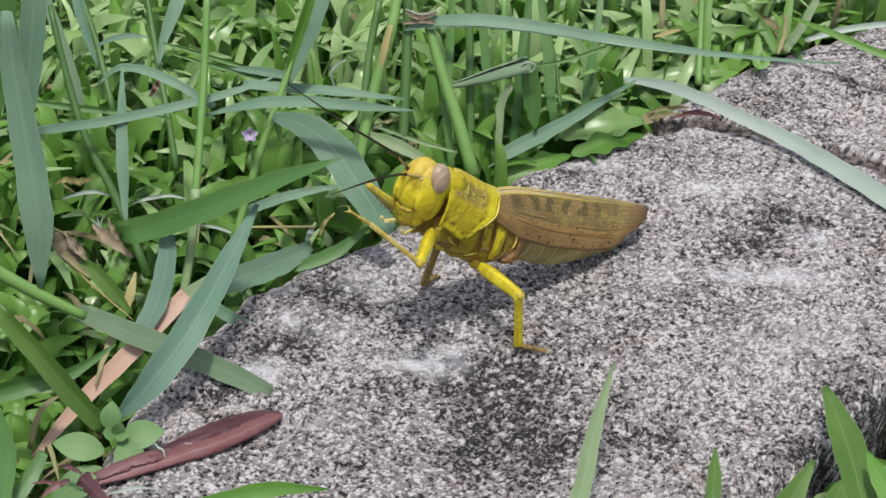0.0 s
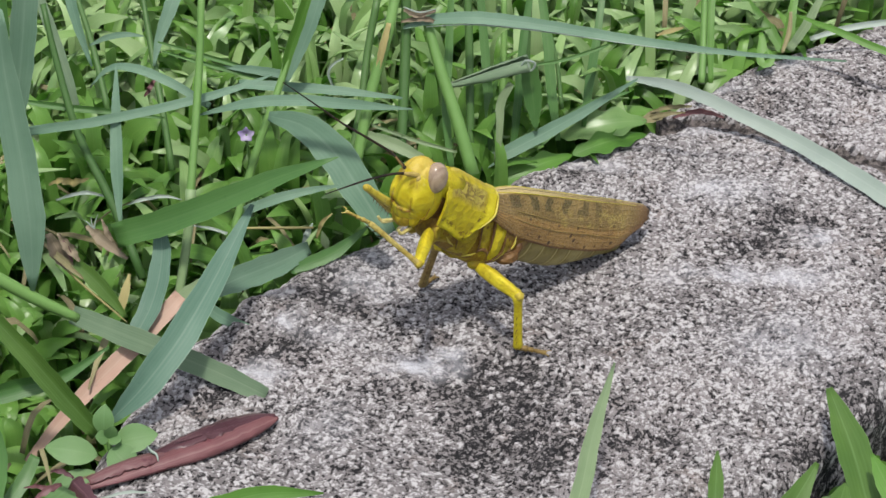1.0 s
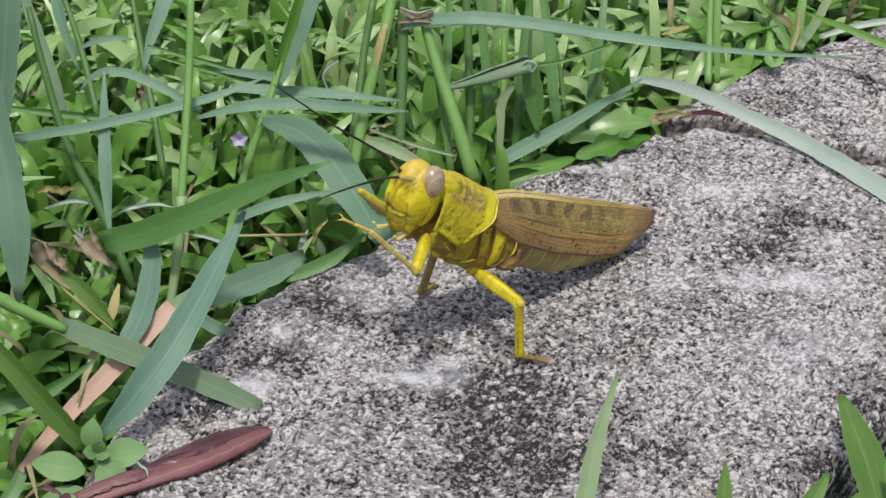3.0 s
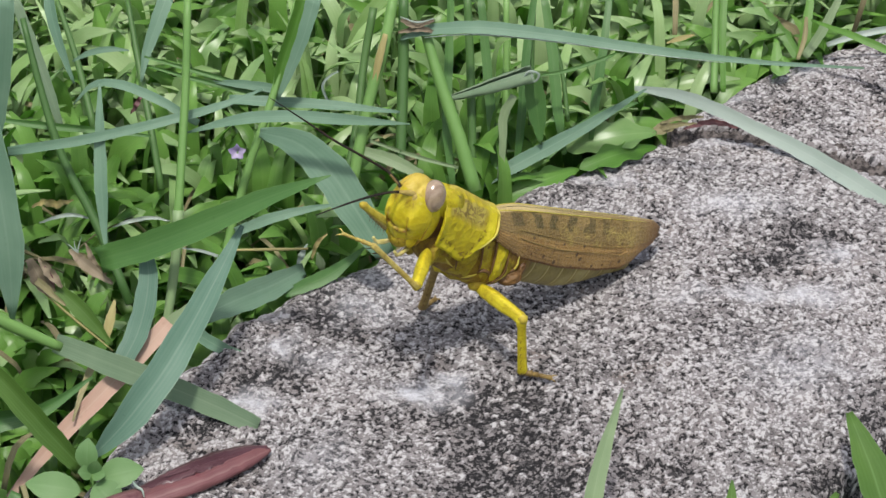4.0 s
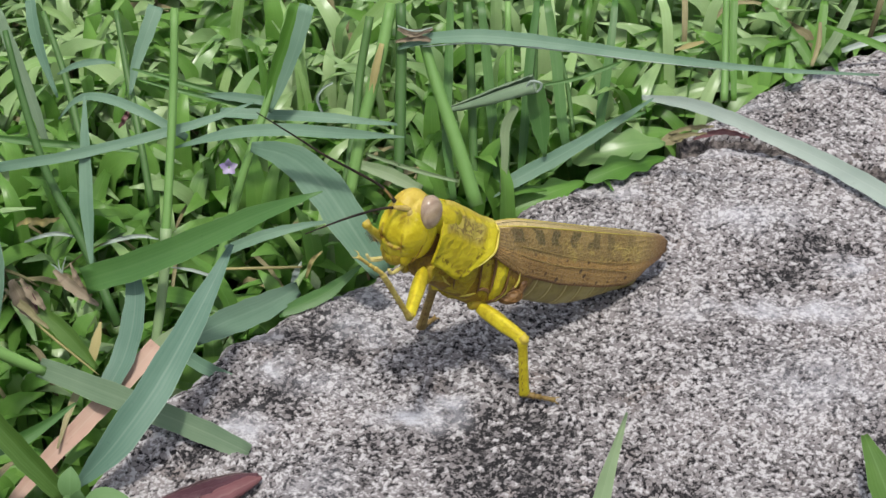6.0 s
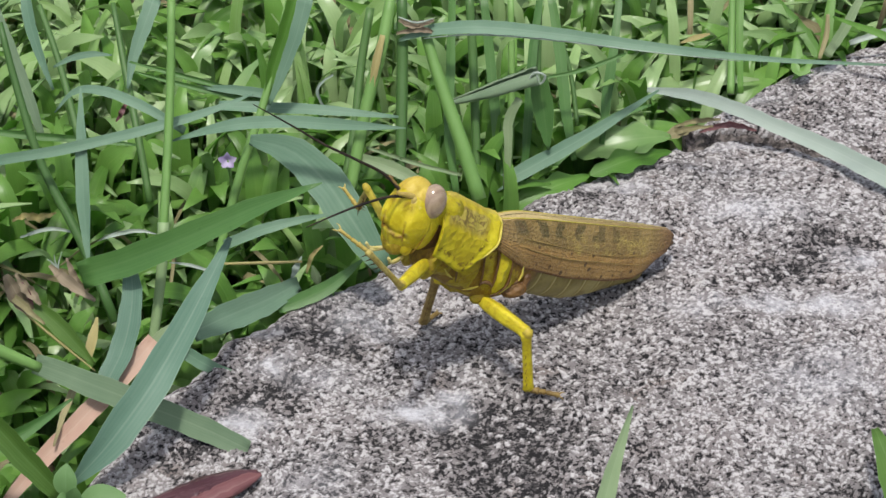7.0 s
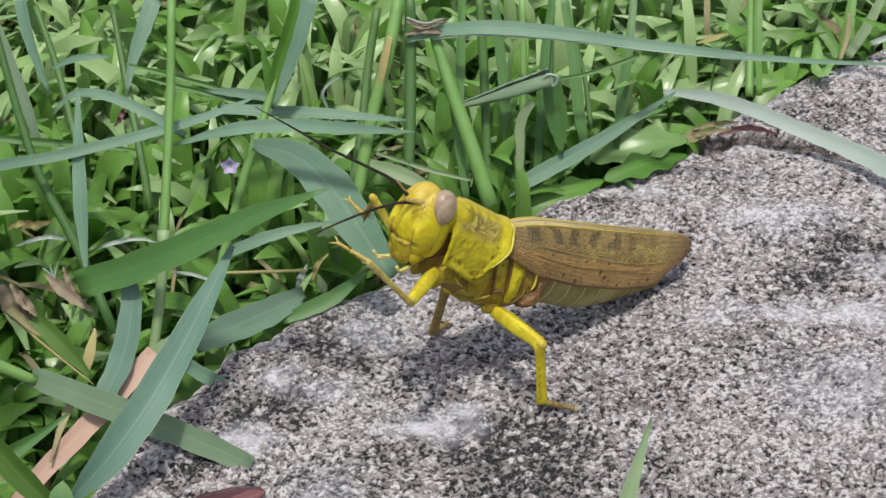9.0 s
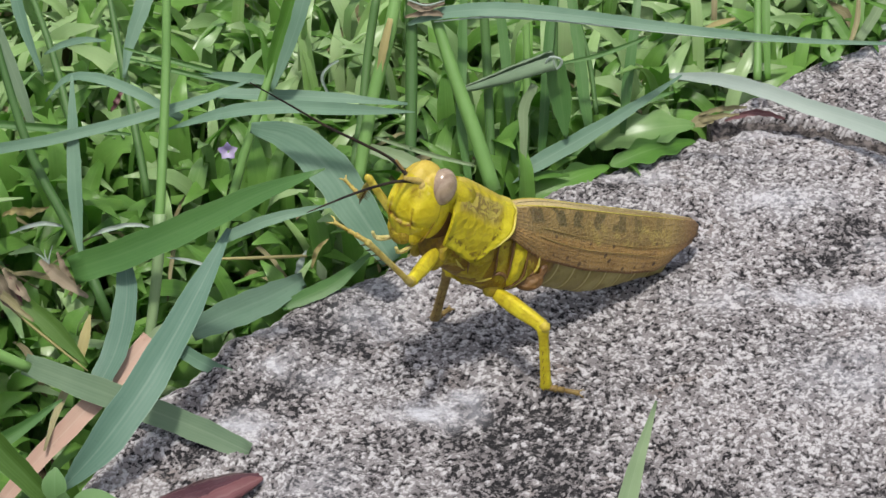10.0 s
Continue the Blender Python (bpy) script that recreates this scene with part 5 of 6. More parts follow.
# ---- tall grass round the stones ----

tuft_a = thing("grass_tuft", "tall tuft of broad grey-green grass blades", "grass tuft", "grass tufts")
blade(GLAUCOUS, [(-82.7, -6.0, 73.2), (-81.9, -8.0, 60.7), (-79.5, -12.0, 45.4), (-77.9, -16.0, 30.9), (-78.0, -18.0, 17.0)], (2.4, 4.8, 6.0, 6.0, 0.9), "broad grey-green grass blade hanging with a blunt tip", tuft_a, "blade", twist=(15, -10))
blade(GLAUCOUS, [(-79.0, 4.0, 73.2), (-80.0, 2.0, 62.4), (-81.2, 0.0, 52.0), (-82.3, -2.0, 41.4)], (4.9, 5.1, 4.5, 1.1), "", tuft_a, "blade", twist=(-20, 5))
blade(DARK_GREEN, [(-85.7, 8.0, 70.6), (-85.1, 6.0, 61.1), (-86.1, 4.0, 51.9), (-88.1, 2.0, 43.8)], (3.8, 3.6, 2.9, 1.1), "", tuft_a, "blade")

tuft_b = thing("grass_tuft", "upright jointed grass stem, pale green", "grass tuft", "grass tufts")
stalk(STEM, [(-49.2, 34.0, 56.9), (-49.2, 25.0, 43.4), (-49.7, 12.0, 26.9), (-50.0, 9.0, 22.6)], (0.76, 0.82, 0.87, 0.99), "", tuft_b)
stalk(PALE_STEM, [(-49.8, 9.0, 24.0), (-50.0, 5.0, 17.6), (-51.2, 0.0, 8.2), (-52.3, -5.0, 1.7)], (1.11, 0.99, 0.94, 0.94), "", tuft_b)

tuft_c = thing("grass_tuft", "leaning grass plant with a leaf joint", "grass tuft", "grass tufts")
stalk(STEM, [(-29.3, 52.0, 47.6), (-33.5, 41.0, 32.2), (-37.7, 33.0, 21.4), (-42.3, 24.0, 6.2), (-43.3, 20.0, 1.5)], (0.68, 0.78, 0.87, 0.87, 0.78), "", tuft_c)
blade(GREEN, [(-33.5, 40.5, 30.4), (-32.1, 43.0, 36.7), (-29.9, 46.0, 42.7), (-27.7, 50.0, 48.8)], (1.2, 3.1, 3.6, 4.1), "", tuft_c, "blade", fold=0.5, twist=(25, 25))
blade(GLAUCOUS, [(-32.9, 40.0, 30.5), (-30.2, 42.0, 36.7), (-27.6, 44.0, 43.3), (-25.4, 47.0, 50.6)], (0.7, 2.2, 2.9, 3.4), "", tuft_c, "blade", twist=(-20, -20))

tuft_d = thing("grass_tuft", "slanting dark green grass stems", "grass tuft", "grass tufts")
stalk(DARK_STEM, [(-83.0, 40.0, 48.0), (-79.9, 34.0, 37.9), (-74.9, 26.0, 25.0), (-67.3, 18.0, 13.5), (-60.3, 8.0, 2.0)], (0.60, 0.72, 0.84, 0.96, 0.95), "", tuft_d)
stalk(DARK_STEM, [(-81.8, 70.0, 35.1), (-77.1, 62.0, 25.5), (-72.8, 52.0, 15.0)], (0.57, 0.70, 0.76), "", tuft_d)
stalk(DARK_STEM, [(-67.2, 72.0, 34.6), (-64.0, 62.0, 23.9), (-60.8, 52.0, 14.8), (-58.2, 44.0, 5.2)], (0.51, 0.76, 0.76, 0.75), "", tuft_d)
blade(GLAUCOUS, [(-63.2, 58.0, 23.0), (-62.3, 62.0, 27.6), (-60.3, 66.0, 32.6), (-58.5, 70.0, 36.8)], (0.5, 2.0, 3.0, 3.3), "", tuft_d, "blade", twist=(20, 0))

tuft_e = thing("grass_tuft", "blue-green grass blades lying across each other", "grass tuft", "grass tufts")
blade(GLAUCOUS, [(-73.6, 36.0, 30.7), (-69.2, 36.0, 35.5), (-63.0, 34.0, 36.7), (-55.0, 31.0, 35.0), (-47.6, 28.0, 32.0)], (0.31, 1.3, 1.9, 1.9, 1.5), "", tuft_e, "blade", twist=(-25, 10))
blade(GLAUCOUS, [(-84.2, 20.0, 29.5), (-69.3, 22.0, 31.4), (-53.1, 25.0, 34.4), (-42.8, 28.0, 36.3), (-34.8, 31.0, 38.4)], (1.9, 2, 1.9, 1.5, 0.31), "", tuft_e, "blade", twist=(10, -20))
blade(DARK_GREEN, [(-89.1, 34.0, 28.0), (-79.4, 33.0, 27.4), (-67.3, 32.0, 27.1), (-57.6, 31.0, 26.8)], (0.7, 1.5, 1.2, 0.5), "", tuft_e, "blade", fold=0.6)
blade(GLAUCOUS, [(-66.9, 30.0, 39.8), (-66.5, 24.0, 32.2), (-65.8, 17.0, 22.8), (-64.4, 9.0, 13.0)], (0.39, 2, 2.8, 0.39), "", tuft_e, "blade", twist=(0, 25))
blade(GLAUCOUS, [(-49.8, 26.0, 31.0), (-38.9, 24.0, 35.7), (-28.3, 22.0, 38.0), (-16.5, 19.0, 39.3), (-5.4, 16.0, 40.6)], (0.39, 2.2, 2.3, 2, 0.23), "", tuft_e, "blade", twist=(-15, 10))
blade(GLAUCOUS, [(-43.2, 44.0, 27.8), (-34.6, 44.0, 27.5), (-22.5, 45.0, 26.4), (-8.4, 45.0, 25.1)], (2.1, 2.3, 2.1, 0.55), "", tuft_e, "blade", twist=(-25, -15))
blade(GLAUCOUS, [(-47.2, 48.0, 29.5), (-40.9, 47.0, 29.7), (-32.3, 46.0, 29.2)], (0.39, 1.7, 1.9), "", tuft_e, "blade")
blade(DARK_GREEN, [(-60.9, 50.0, 33.9), (-52.1, 49.0, 31.8), (-42.3, 48.0, 29.4), (-33.0, 47.0, 26.7)], (0.4, 1.0, 1.0, 0.5), "", tuft_e, "blade", fold=0.8)
blade(DARK_GREEN, [(-59.9, 49.0, 32.2), (-49.6, 48.0, 29.7), (-38.5, 47.0, 27.6), (-32.3, 46.0, 26.8)], (0.4, 1.0, 1.0, 0.5), "", tuft_e, "blade", fold=0.8)

tuft_f = thing("grass_tuft", "broad bent blue-green grass beside the grasshopper", "grass tuft", "grass tufts")
blade(GLAUCOUS, [(-35.7, 30.0, 29.0), (-28.1, 28.0, 27.9), (-21.3, 24.0, 23.8), (-15.6, 19.0, 17.4), (-10.0, 15.0, 10.3)], (1.9, 5.7, 7.4, 6.9, 3.8), "", tuft_f, "blade", twist=(10, -10), fold=0.1)
blade(DARK_GREEN, [(-64.2, 0.0, 18.3), (-54.2, -1.0, 22.7), (-42.5, -2.0, 29.0), (-31.1, -3.0, 35.7), (-19.2, -4.0, 41.6)], (5.1, 5.3, 4.8, 3.4, 0.3), "wide dark green grass blade with a sharp tip", tuft_f, "blade", twist=(10, -10))
blade(GLAUCOUS, [(-39.5, 14.0, 15.8), (-32.4, 14.0, 19.3), (-25.5, 15.0, 20.9), (-19.6, 15.0, 22.3)], (1.9, 2.1, 1.4, 0.4), "", tuft_f, "blade")

tuft_g = thing("grass_tuft", "grey-green grass bending onto the stone edge", "grass tuft", "grass tufts")
blade(TEAL, [(-36.4, 0.0, 27.0), (-41.2, -12.0, 21.3), (-47.6, -27.0, 15.1), (-54.6, -36.0, 8.5), (-60.9, -40.0, 2.7)], (0.9, 4.3, 6.0, 5.5, 1.3), "", tuft_g, "blade", twist=(15, -20), fold=0.3)
blade(DULL, [(-72.1, -10.0, 5.7), (-60.0, -15.0, 4.3), (-46.7, -22.0, 4.0), (-38.7, -24.8, 2.3), (-31.9, -27.4, 0.5)], (3.7, 4.6, 4.5, 4.3, 3.4), "", tuft_g, "blade", fold=0.08, twist=(0, 10))
blade(GLAUCOUS, [(-45.6, 6.0, 1.2), (-39.4, 10.0, 2.1), (-32.6, 15.0, 2.3), (-26.7, 20.0, 2.9)], (3.6, 5.5, 5.3, 2.9), "", tuft_g, "blade", twist=(10, 20))
blade(GLAUCOUS, [(-49.8, 2.0, 2.5), (-44.9, -1.0, 0.9), (-39.4, -4.0, -0.1), (-32.5, -5.0, -1.7)], (2.4, 2.6, 2.3, 0.4), "", tuft_g, "blade")
blade(TEAL, [(-55.9, 4.0, 21.1), (-54.7, -2.0, 15.2), (-56.1, -8.0, 8.1), (-59.7, -14.0, 2.4)], (1.6, 3.9, 4.6, 3.9), "", tuft_g, "blade", twist=(0, 20))

tuft_h = thing("grass_tuft", "dry pink and straw-coloured grass blades", "grass tuft", "grass tufts")
blade(DRY_PINK, [(-50.6, -6.0, 8.3), (-57.6, -12.0, 2.4), (-64.1, -17.0, -2.7), (-71.0, -23.0, -7.8), (-79.1, -32.0, -14.7)], (3.1, 3.6, 3.6, 3, 1.4), "dry pink and tan grass blade", tuft_h, "blade", fold=0.2)
blade(DRY_TAN, [(-61.1, -4.0, 11.8), (-61.7, -7.0, 9.3), (-62.6, -10.0, 6.2)], (0.5, 1.9, 1.4), "small dry straw-coloured leaf", tuft_h, "blade", twist=(20, 0))
blade(PALE, [(-54.0, -8.0, 3.9), (-49.1, -4.0, 6.9), (-44.5, 2.0, 7.1)], (3.0, 4.0, 2.8), "", tuft_h, "blade")

tuft_i = thing("grass_tuft", "thick green grass runner with folded blades", "grass tuft", "grass tufts")
stalk(STEM, [(-88.0, -20.0, 23.8), (-78.3, -18.0, 15.6), (-69.9, -16.0, 9.2)], (1.35, 1.25, 0.92), "", tuft_i)
blade(MEADOW, [(-83.9, -34.0, 24.1), (-75.6, -36.0, 14.4), (-69.4, -37.0, 5.8), (-63.5, -38.0, -1.7)], (3.1, 4.0, 4.2, 3.1), "", tuft_i, "blade", fold=0.5)
blade(DARK_GREEN, [(-86.7, -36.0, 4.1), (-78.6, -34.0, 5.7), (-70.6, -32.0, 7.1), (-62.0, -28.0, 11.7)], (3.8, 4.0, 2.5, 0.4), "", tuft_i, "blade", fold=0.5, twist=(20, 0))
blade(DARK_GREEN, [(-74.6, -44.0, -2.9), (-76.7, -48.0, -6.1), (-80.2, -54.0, -9.0)], (2.0, 2.9, 2.7), "", tuft_i, "blade")
blade(DARK_GREEN, [(-83.0, -46.0, 9.5), (-80.2, -50.0, 1.8), (-80.8, -56.0, -6.5)], (2.2, 3.1, 2.9), "", tuft_i, "blade")
blade(GREEN, [(-44.4, -66.0, 3.4), (-37.2, -64.0, 4.2), (-29.0, -62.0, 5.4), (-18.5, -60.0, 4.2)], (2.5, 3.2, 3.0, 0.4), "", tuft_i, "blade")

tuft_j = thing("grass_tuft", "clump of jointed grass stems behind the stone", "grass tuft", "grass tufts")
stalk(STEM, [(-10.5, 64.0, 41.6), (-12.1, 58.0, 33.6), (-14.9, 52.0, 24.2), (-16.9, 46.0, 15.4), (-17.9, 42.0, 9.9)], (1.12, 1.24, 1.24, 1.24, 1.11), "", tuft_j)
blade(DRY_TAN, [(-11.9, 57.5, 36.2), (-13.1, 54.8, 31.8), (-14.0, 53.0, 27.2)], (1.0, 1.6, 1.0), "withered tan sheath on a grass stem", tuft_j, "blade", fold=0.6)
stalk(DARK_STEM, [(-14.8, 66.0, 37.5), (-16.5, 60.0, 27.9), (-17.6, 52.0, 18.2), (-19.3, 45.0, 10.1)], (0.88, 0.88, 0.87, 0.75), "", tuft_j)
stalk(DARK_STEM, [(-8.6, 68.0, 39.5), (-8.4, 62.0, 28.6), (-8.4, 54.0, 17.4), (-8.5, 48.0, 9.3)], (1.07, 1.19, 1.19, 1.06), "", tuft_j)
stalk(STEM, [(-4.0, 64.0, 33.4), (-0.8, 58.0, 25.5), (3.7, 51.0, 15.4), (7.4, 45.0, 6.1)], (1.06, 1.31, 1.50, 1.50), "", tuft_j)
stalk(DARK_STEM, [(4.6, 74.0, 36.6), (5.7, 66.0, 22.4), (6.8, 54.0, 3.1)], (0.89, 0.95, 0.89), "", tuft_j)
stalk(STEM, [(12.9, 80.0, 33.6), (13.3, 72.0, 17.6), (13.1, 64.0, 6.0), (12.4, 58.0, -0.8)], (0.71, 0.77, 0.83, 0.83), "", tuft_j)
stalk(DARK_STEM, [(18.8, 84.0, 31.6), (18.7, 76.0, 16.9), (18.9, 70.0, 7.0)], (0.65, 0.71, 0.65), "", tuft_j)
stalk(DARK_STEM, [(23.1, 84.0, 22.9), (25.7, 78.0, 14.5), (27.0, 72.0, 6.9)], (0.39, 0.52, 0.52), "", tuft_j)
blade(DARK_GREEN, [(20.1, 66.0, 21.9), (27.0, 68.0, 22.4), (34.6, 70.0, 24.5), (36.4, 70.0, 25.5)], (0.5, 0.9, 0.8, 0.4), "", tuft_j, "blade", fold=0.7)
blade(DARK_GREEN, [(11.8, 56.0, 0.5), (10.5, 62.0, 11.7), (9.0, 70.0, 23.1), (7.4, 78.0, 34.5)], (1.3, 2.0, 2.0, 1.5), "", tuft_j, "blade")
blade(DARK_GREEN, [(16.0, 60.0, 0.3), (16.8, 66.0, 11.0), (17.5, 74.0, 22.6), (19.0, 82.0, 32.7)], (1.2, 1.9, 1.9, 1.4), "", tuft_j, "blade", twist=(-20, 25))
blade(DARK_GREEN, [(26.3, 66.0, 2.2), (24.5, 71.0, 11.2), (23.2, 78.0, 20.4), (21.1, 86.0, 30.6)], (1.3, 2.3, 2.3, 1.6), "", tuft_j, "blade", twist=(25, -10))
blade(DARK_GREEN, [(32.1, 70.0, 3.8), (33.0, 75.0, 12.1), (34.5, 82.0, 21.6), (35.5, 90.0, 28.9)], (1.0, 2.1, 1.8, 1.3), "", tuft_j, "blade")
blade(DARK_GREEN, [(2.6, 50.0, 4.0), (0.9, 57.0, 14.4), (1.0, 66.0, 25.1), (1.1, 76.0, 35.4)], (1.3, 2.0, 2.0, 1.5), "", tuft_j, "blade", twist=(15, 30))
blade(DARK_GREEN, [(21.8, 64.0, 1.5), (28.0, 68.0, 6.4), (35.6, 72.0, 9.6), (42.2, 75.0, 10.3)], (0.8, 2.1, 1.8, 0.4), "", tuft_j, "blade")

tuft_k = thing("grass_tuft", "long arching blue-green grass reaching over the stones", "grass tuft", "grass tufts")
blade(GLAUCOUS, [(-9.0, 62.0, 32.4), (-3.6, 62.0, 34.6), (5.1, 61.0, 36.2), (13.8, 60.0, 36.4), (26.2, 59.0, 35.5), (41.1, 58.0, 33.9), (63.3, 56.0, 32.6), (86.5, 54.0, 32.8)], (0.6, 2.2, 2.7, 2.7, 2.3, 1.9, 1.1, 0.4), "", tuft_k, "blade", twist=(-15, 5), steps=40)
stalk(BLEACHED, [(-4.0, 61.2, 33.4), (5.0, 60.2, 35.0), (14.0, 59.2, 35.2), (26.0, 58.3, 34.5), (41.0, 57.3, 33.1), (58.0, 55.8, 32.2)], (0.10, 0.18, 0.18, 0.16, 0.12, 0.06), "pale thickened edge of the blade", tuft_k, "edge", 6)
blade(HUSK, [(-9.0, 62.0, 37.0), (-6.0, 62.0, 36.0), (-2.0, 62.0, 37.0)], (0.6, 1.6, 0.5), "dry curled leaf end", tuft_k, "blade", fold=0.7, wave=0.2, ragged=0.12)
blade(HUSK, [(-9.5, 62.0, 34.0), (-5.0, 61.6, 35.2), (-1.5, 61.6, 34.4)], (0.5, 1.3, 0.4), "dry curled leaf end", tuft_k, "blade", fold=0.8, wave=0.2, ragged=0.12)
stalk(BLEACHED, [(-9.0, 61.5, 38.0), (-5.5, 61.5, 36.8), (-2.0, 61.5, 37.8)], (0.12, 0.2, 0.1), "", tuft_k, "fibre", 6)

tuft_l = thing("grass_tuft", "dull green grass with a rolled-up blade", "grass tuft", "grass tufts")
bm = rolled_leaf(bmesh.new(), [(1.0, 60.0, 19.4), (7.0, 60.0, 21.4), (13.0, 60.0, 23.9), (18.6, 60.0, 26.0)], (0.7, 1.4, 1.9, 2.1), 110, 430, 2.0, 22, 30)
part("rolled_blade", bm, DULL, tuft_l, "grey-green grass blade rolled into a tube")
stalk(BLEACHED, [(16.6, 58.4, 25.2), (17.8, 58.2, 27.6), (20.0, 58.4, 26.9), (19.2, 58.6, 24.9), (17.0, 58.4, 25.0)], (0.12, 0.24, 0.24, 0.24, 0.12), "white torn rim of the rolled blade", tuft_l, "torn_rim", 6)
stalk(BLEACHED, [(18.4, 58.4, 26.9), (18.6, 58.3, 25.8), (17.6, 58.4, 25.4)], (0.2, 0.18, 0.1), "", tuft_l, "torn_rim", 6)
blade(DARK_GREEN, [(18.6, 62.0, 24.5), (19.6, 61.0, 19.0), (20.2, 60.0, 15.0), (21.0, 58.5, 9.4)], (3.6, 4.2, 3.4, 0.5), "", tuft_l, "blade")
blade(PALE, [(15.0, 59.0, 21.2), (12.9, 58.0, 16.6), (12.9, 56.0, 11.1), (12.5, 54.0, 3.3)], (1.5, 2.0, 1.5, 1.3), "", tuft_l, "blade")
blade(GLAUCOUS, [(8.3, 54.0, 2.2), (18.9, 58.0, 6.5), (31.3, 62.0, 12.6), (43.1, 66.0, 19.3)], (2.5, 3.3, 2.3, 0.4), "", tuft_l, "blade", twist=(-20, 10))
blade(PALE, [(-16.3, 46.0, 15.0), (-10.0, 44.0, 14.0), (-3.7, 42.0, 11.7)], (1.7, 2.7, 2.0), "", tuft_l, "blade")
blade(PALE, [(-15.2, 50.0, 14.9), (-5.1, 49.0, 11.8), (3.7, 48.0, 9.9)], (0.6, 0.9, 0.6), "", tuft_l, "blade", fold=0.6)

tuft_m = thing("grass_tuft", "thin pale upright grass stem", "grass tuft", "grass tufts")
stalk(STEM, [(59.7, 100.0, 24.4), (59.6, 92.0, 15.3), (59.3, 84.0, 7.8)], (0.80, 0.87, 0.86), "", tuft_m)
blade(GREEN, [(61.4, 84.0, 7.9), (61.1, 92.0, 16.9), (61.4, 100.0, 24.4)], (1.1, 1.6, 1.6), "", tuft_m, "blade")

tuft_n = thing("grass_tuft", "small grass tuft rooted at the far stone", "grass tuft", "grass tufts")
blade(GREEN, [(81.2, 108.0, 2.8), (82.1, 112.0, 7.6), (83.3, 118.0, 13.6)], (2.8, 2.5, 1.7), "", tuft_n, "blade")
blade(GREEN, [(80.6, 108.0, 2.8), (76.9, 114.0, 6.2), (69.9, 120.0, 11.9)], (2.2, 2.5, 1.7), "", tuft_n, "blade")
blade(PALE, [(81.8, 107.0, 3.9), (85.8, 110.0, 9.7), (89.5, 114.0, 16.2)], (1.9, 2.2, 1.4), "", tuft_n, "blade")
blade(DRY_GREY, [(80.1, 106.0, 3.8), (81.7, 110.0, 7.2), (82.2, 114.0, 10.4)], (0.8, 1.2, 0.7), "brown dry sheath at the base of a grass tuft", tuft_n, "blade", fold=0.6)
blade(GREEN, [(77.6, 104.0, 4.9), (75.5, 102.0, 3.8), (74.9, 108.0, 8.0)], (2.5, 3.6, 0.8), "", tuft_n, "blade")
blade(GREEN, [(82.2, 106.0, 14.2), (91.1, 100.0, 13.8), (98.8, 96.0, 12.5), (107.9, 92.0, 11.0)], (0.5, 1.6, 1.8, 1.6), "", tuft_n, "blade")
blade(BLEACHED, [(87.1, 111.0, 4.9), (94.5, 112.0, 7.2), (102.8, 114.0, 8.0), (112.7, 116.0, 8.2)], (1.1, 1.5, 1.5, 1.1), "white dry grass stalk lying on the stone", tuft_n, "blade", fold=0.5)

tuft_o = thing("grass_tuft", "pale bleached grass blade hanging over the stone", "grass tuft", "grass tufts")
blade(BLEACHED, [(41.3, 76.0, 13.4), (51.3, 77.0, 11.4), (60.6, 76.0, 8.5), (68.0, 74.2, 5.8), (77.4, 69.0, 4.2), (88.3, 60.0, 2.9), (99.5, 47.0, 2.6), (107.2, 38.0, 1.9)], (1.0, 2.6, 2.9, 3.0, 3.5, 4.0, 4.2, 4.2), "", tuft_o, "blade", twist=(10, 0), steps=36)

tuft_p = thing("grass_tuft", "bright green grass blades at the stone's near edge", "grass tuft", "grass tufts")
blade(PALE, [(24.6, -88.0, 18.4), (27.7, -76.0, 20.9), (30.3, -60.0, 21.2), (34.8, -38.0, 20.0)], (3.5, 3.3, 2.7, 0.4), "", tuft_p, "blade", fold=0.35)
blade(MEADOW, [(53.7, -66.0, 0.0), (53.8, -58.0, 4.2), (54.2, -53.0, 5.5), (54.7, -47.0, 7.0)], (2.8, 2.9, 2.6, 0.4), "", tuft_p, "blade", fold=0.3)
blade(MEADOW, [(83.3, -66.0, 1.6), (81.6, -54.0, 4.9), (80.0, -42.0, 6.7), (77.0, -30.0, 9.6)], (5.4, 6.7, 6.2, 1.3), "", tuft_p, "blade", fold=0.3, twist=(15, 0))
blade(MEADOW, [(60.5, -74.0, 7.6), (66.5, -66.0, 10.4), (71.6, -58.0, 14.1)], (4.2, 4.8, 0.9), "", tuft_p, "blade")
blade(MEADOW, [(71.3, -74.0, 11.6), (74.6, -68.0, 13.3), (76.3, -63.0, 13.8)], (3.5, 4.0, 0.6), "", tuft_p, "blade")
blade(GREEN, [(88.3, -66.0, 7.4), (84.7, -58.0, 9.9), (82.5, -52.0, 11.7)], (4.3, 3.9, 0.6), "", tuft_p, "blade")

tuft_q = thing("grass_tuft", "withered brown grass scraps among the stems", "grass tuft", "grass tufts")
blade(DRY_GREY, [(-78.2, -4.0, 19.0), (-74.0, -8.0, 17.9), (-69.2, -12.0, 16.1)], (0.5, 1.5, 0.5), "dry brown husk with a torn end", tuft_q, "blade", fold=0.5, wave=0.6)
blade(DRY_GREY, [(-70.9, 6.0, 15.6), (-67.1, 4.0, 15.3), (-63.5, 2.0, 13.4)], (0.7, 1.6, 0.5), "dry pale husk", tuft_q, "blade", fold=0.6, wave=0.5)
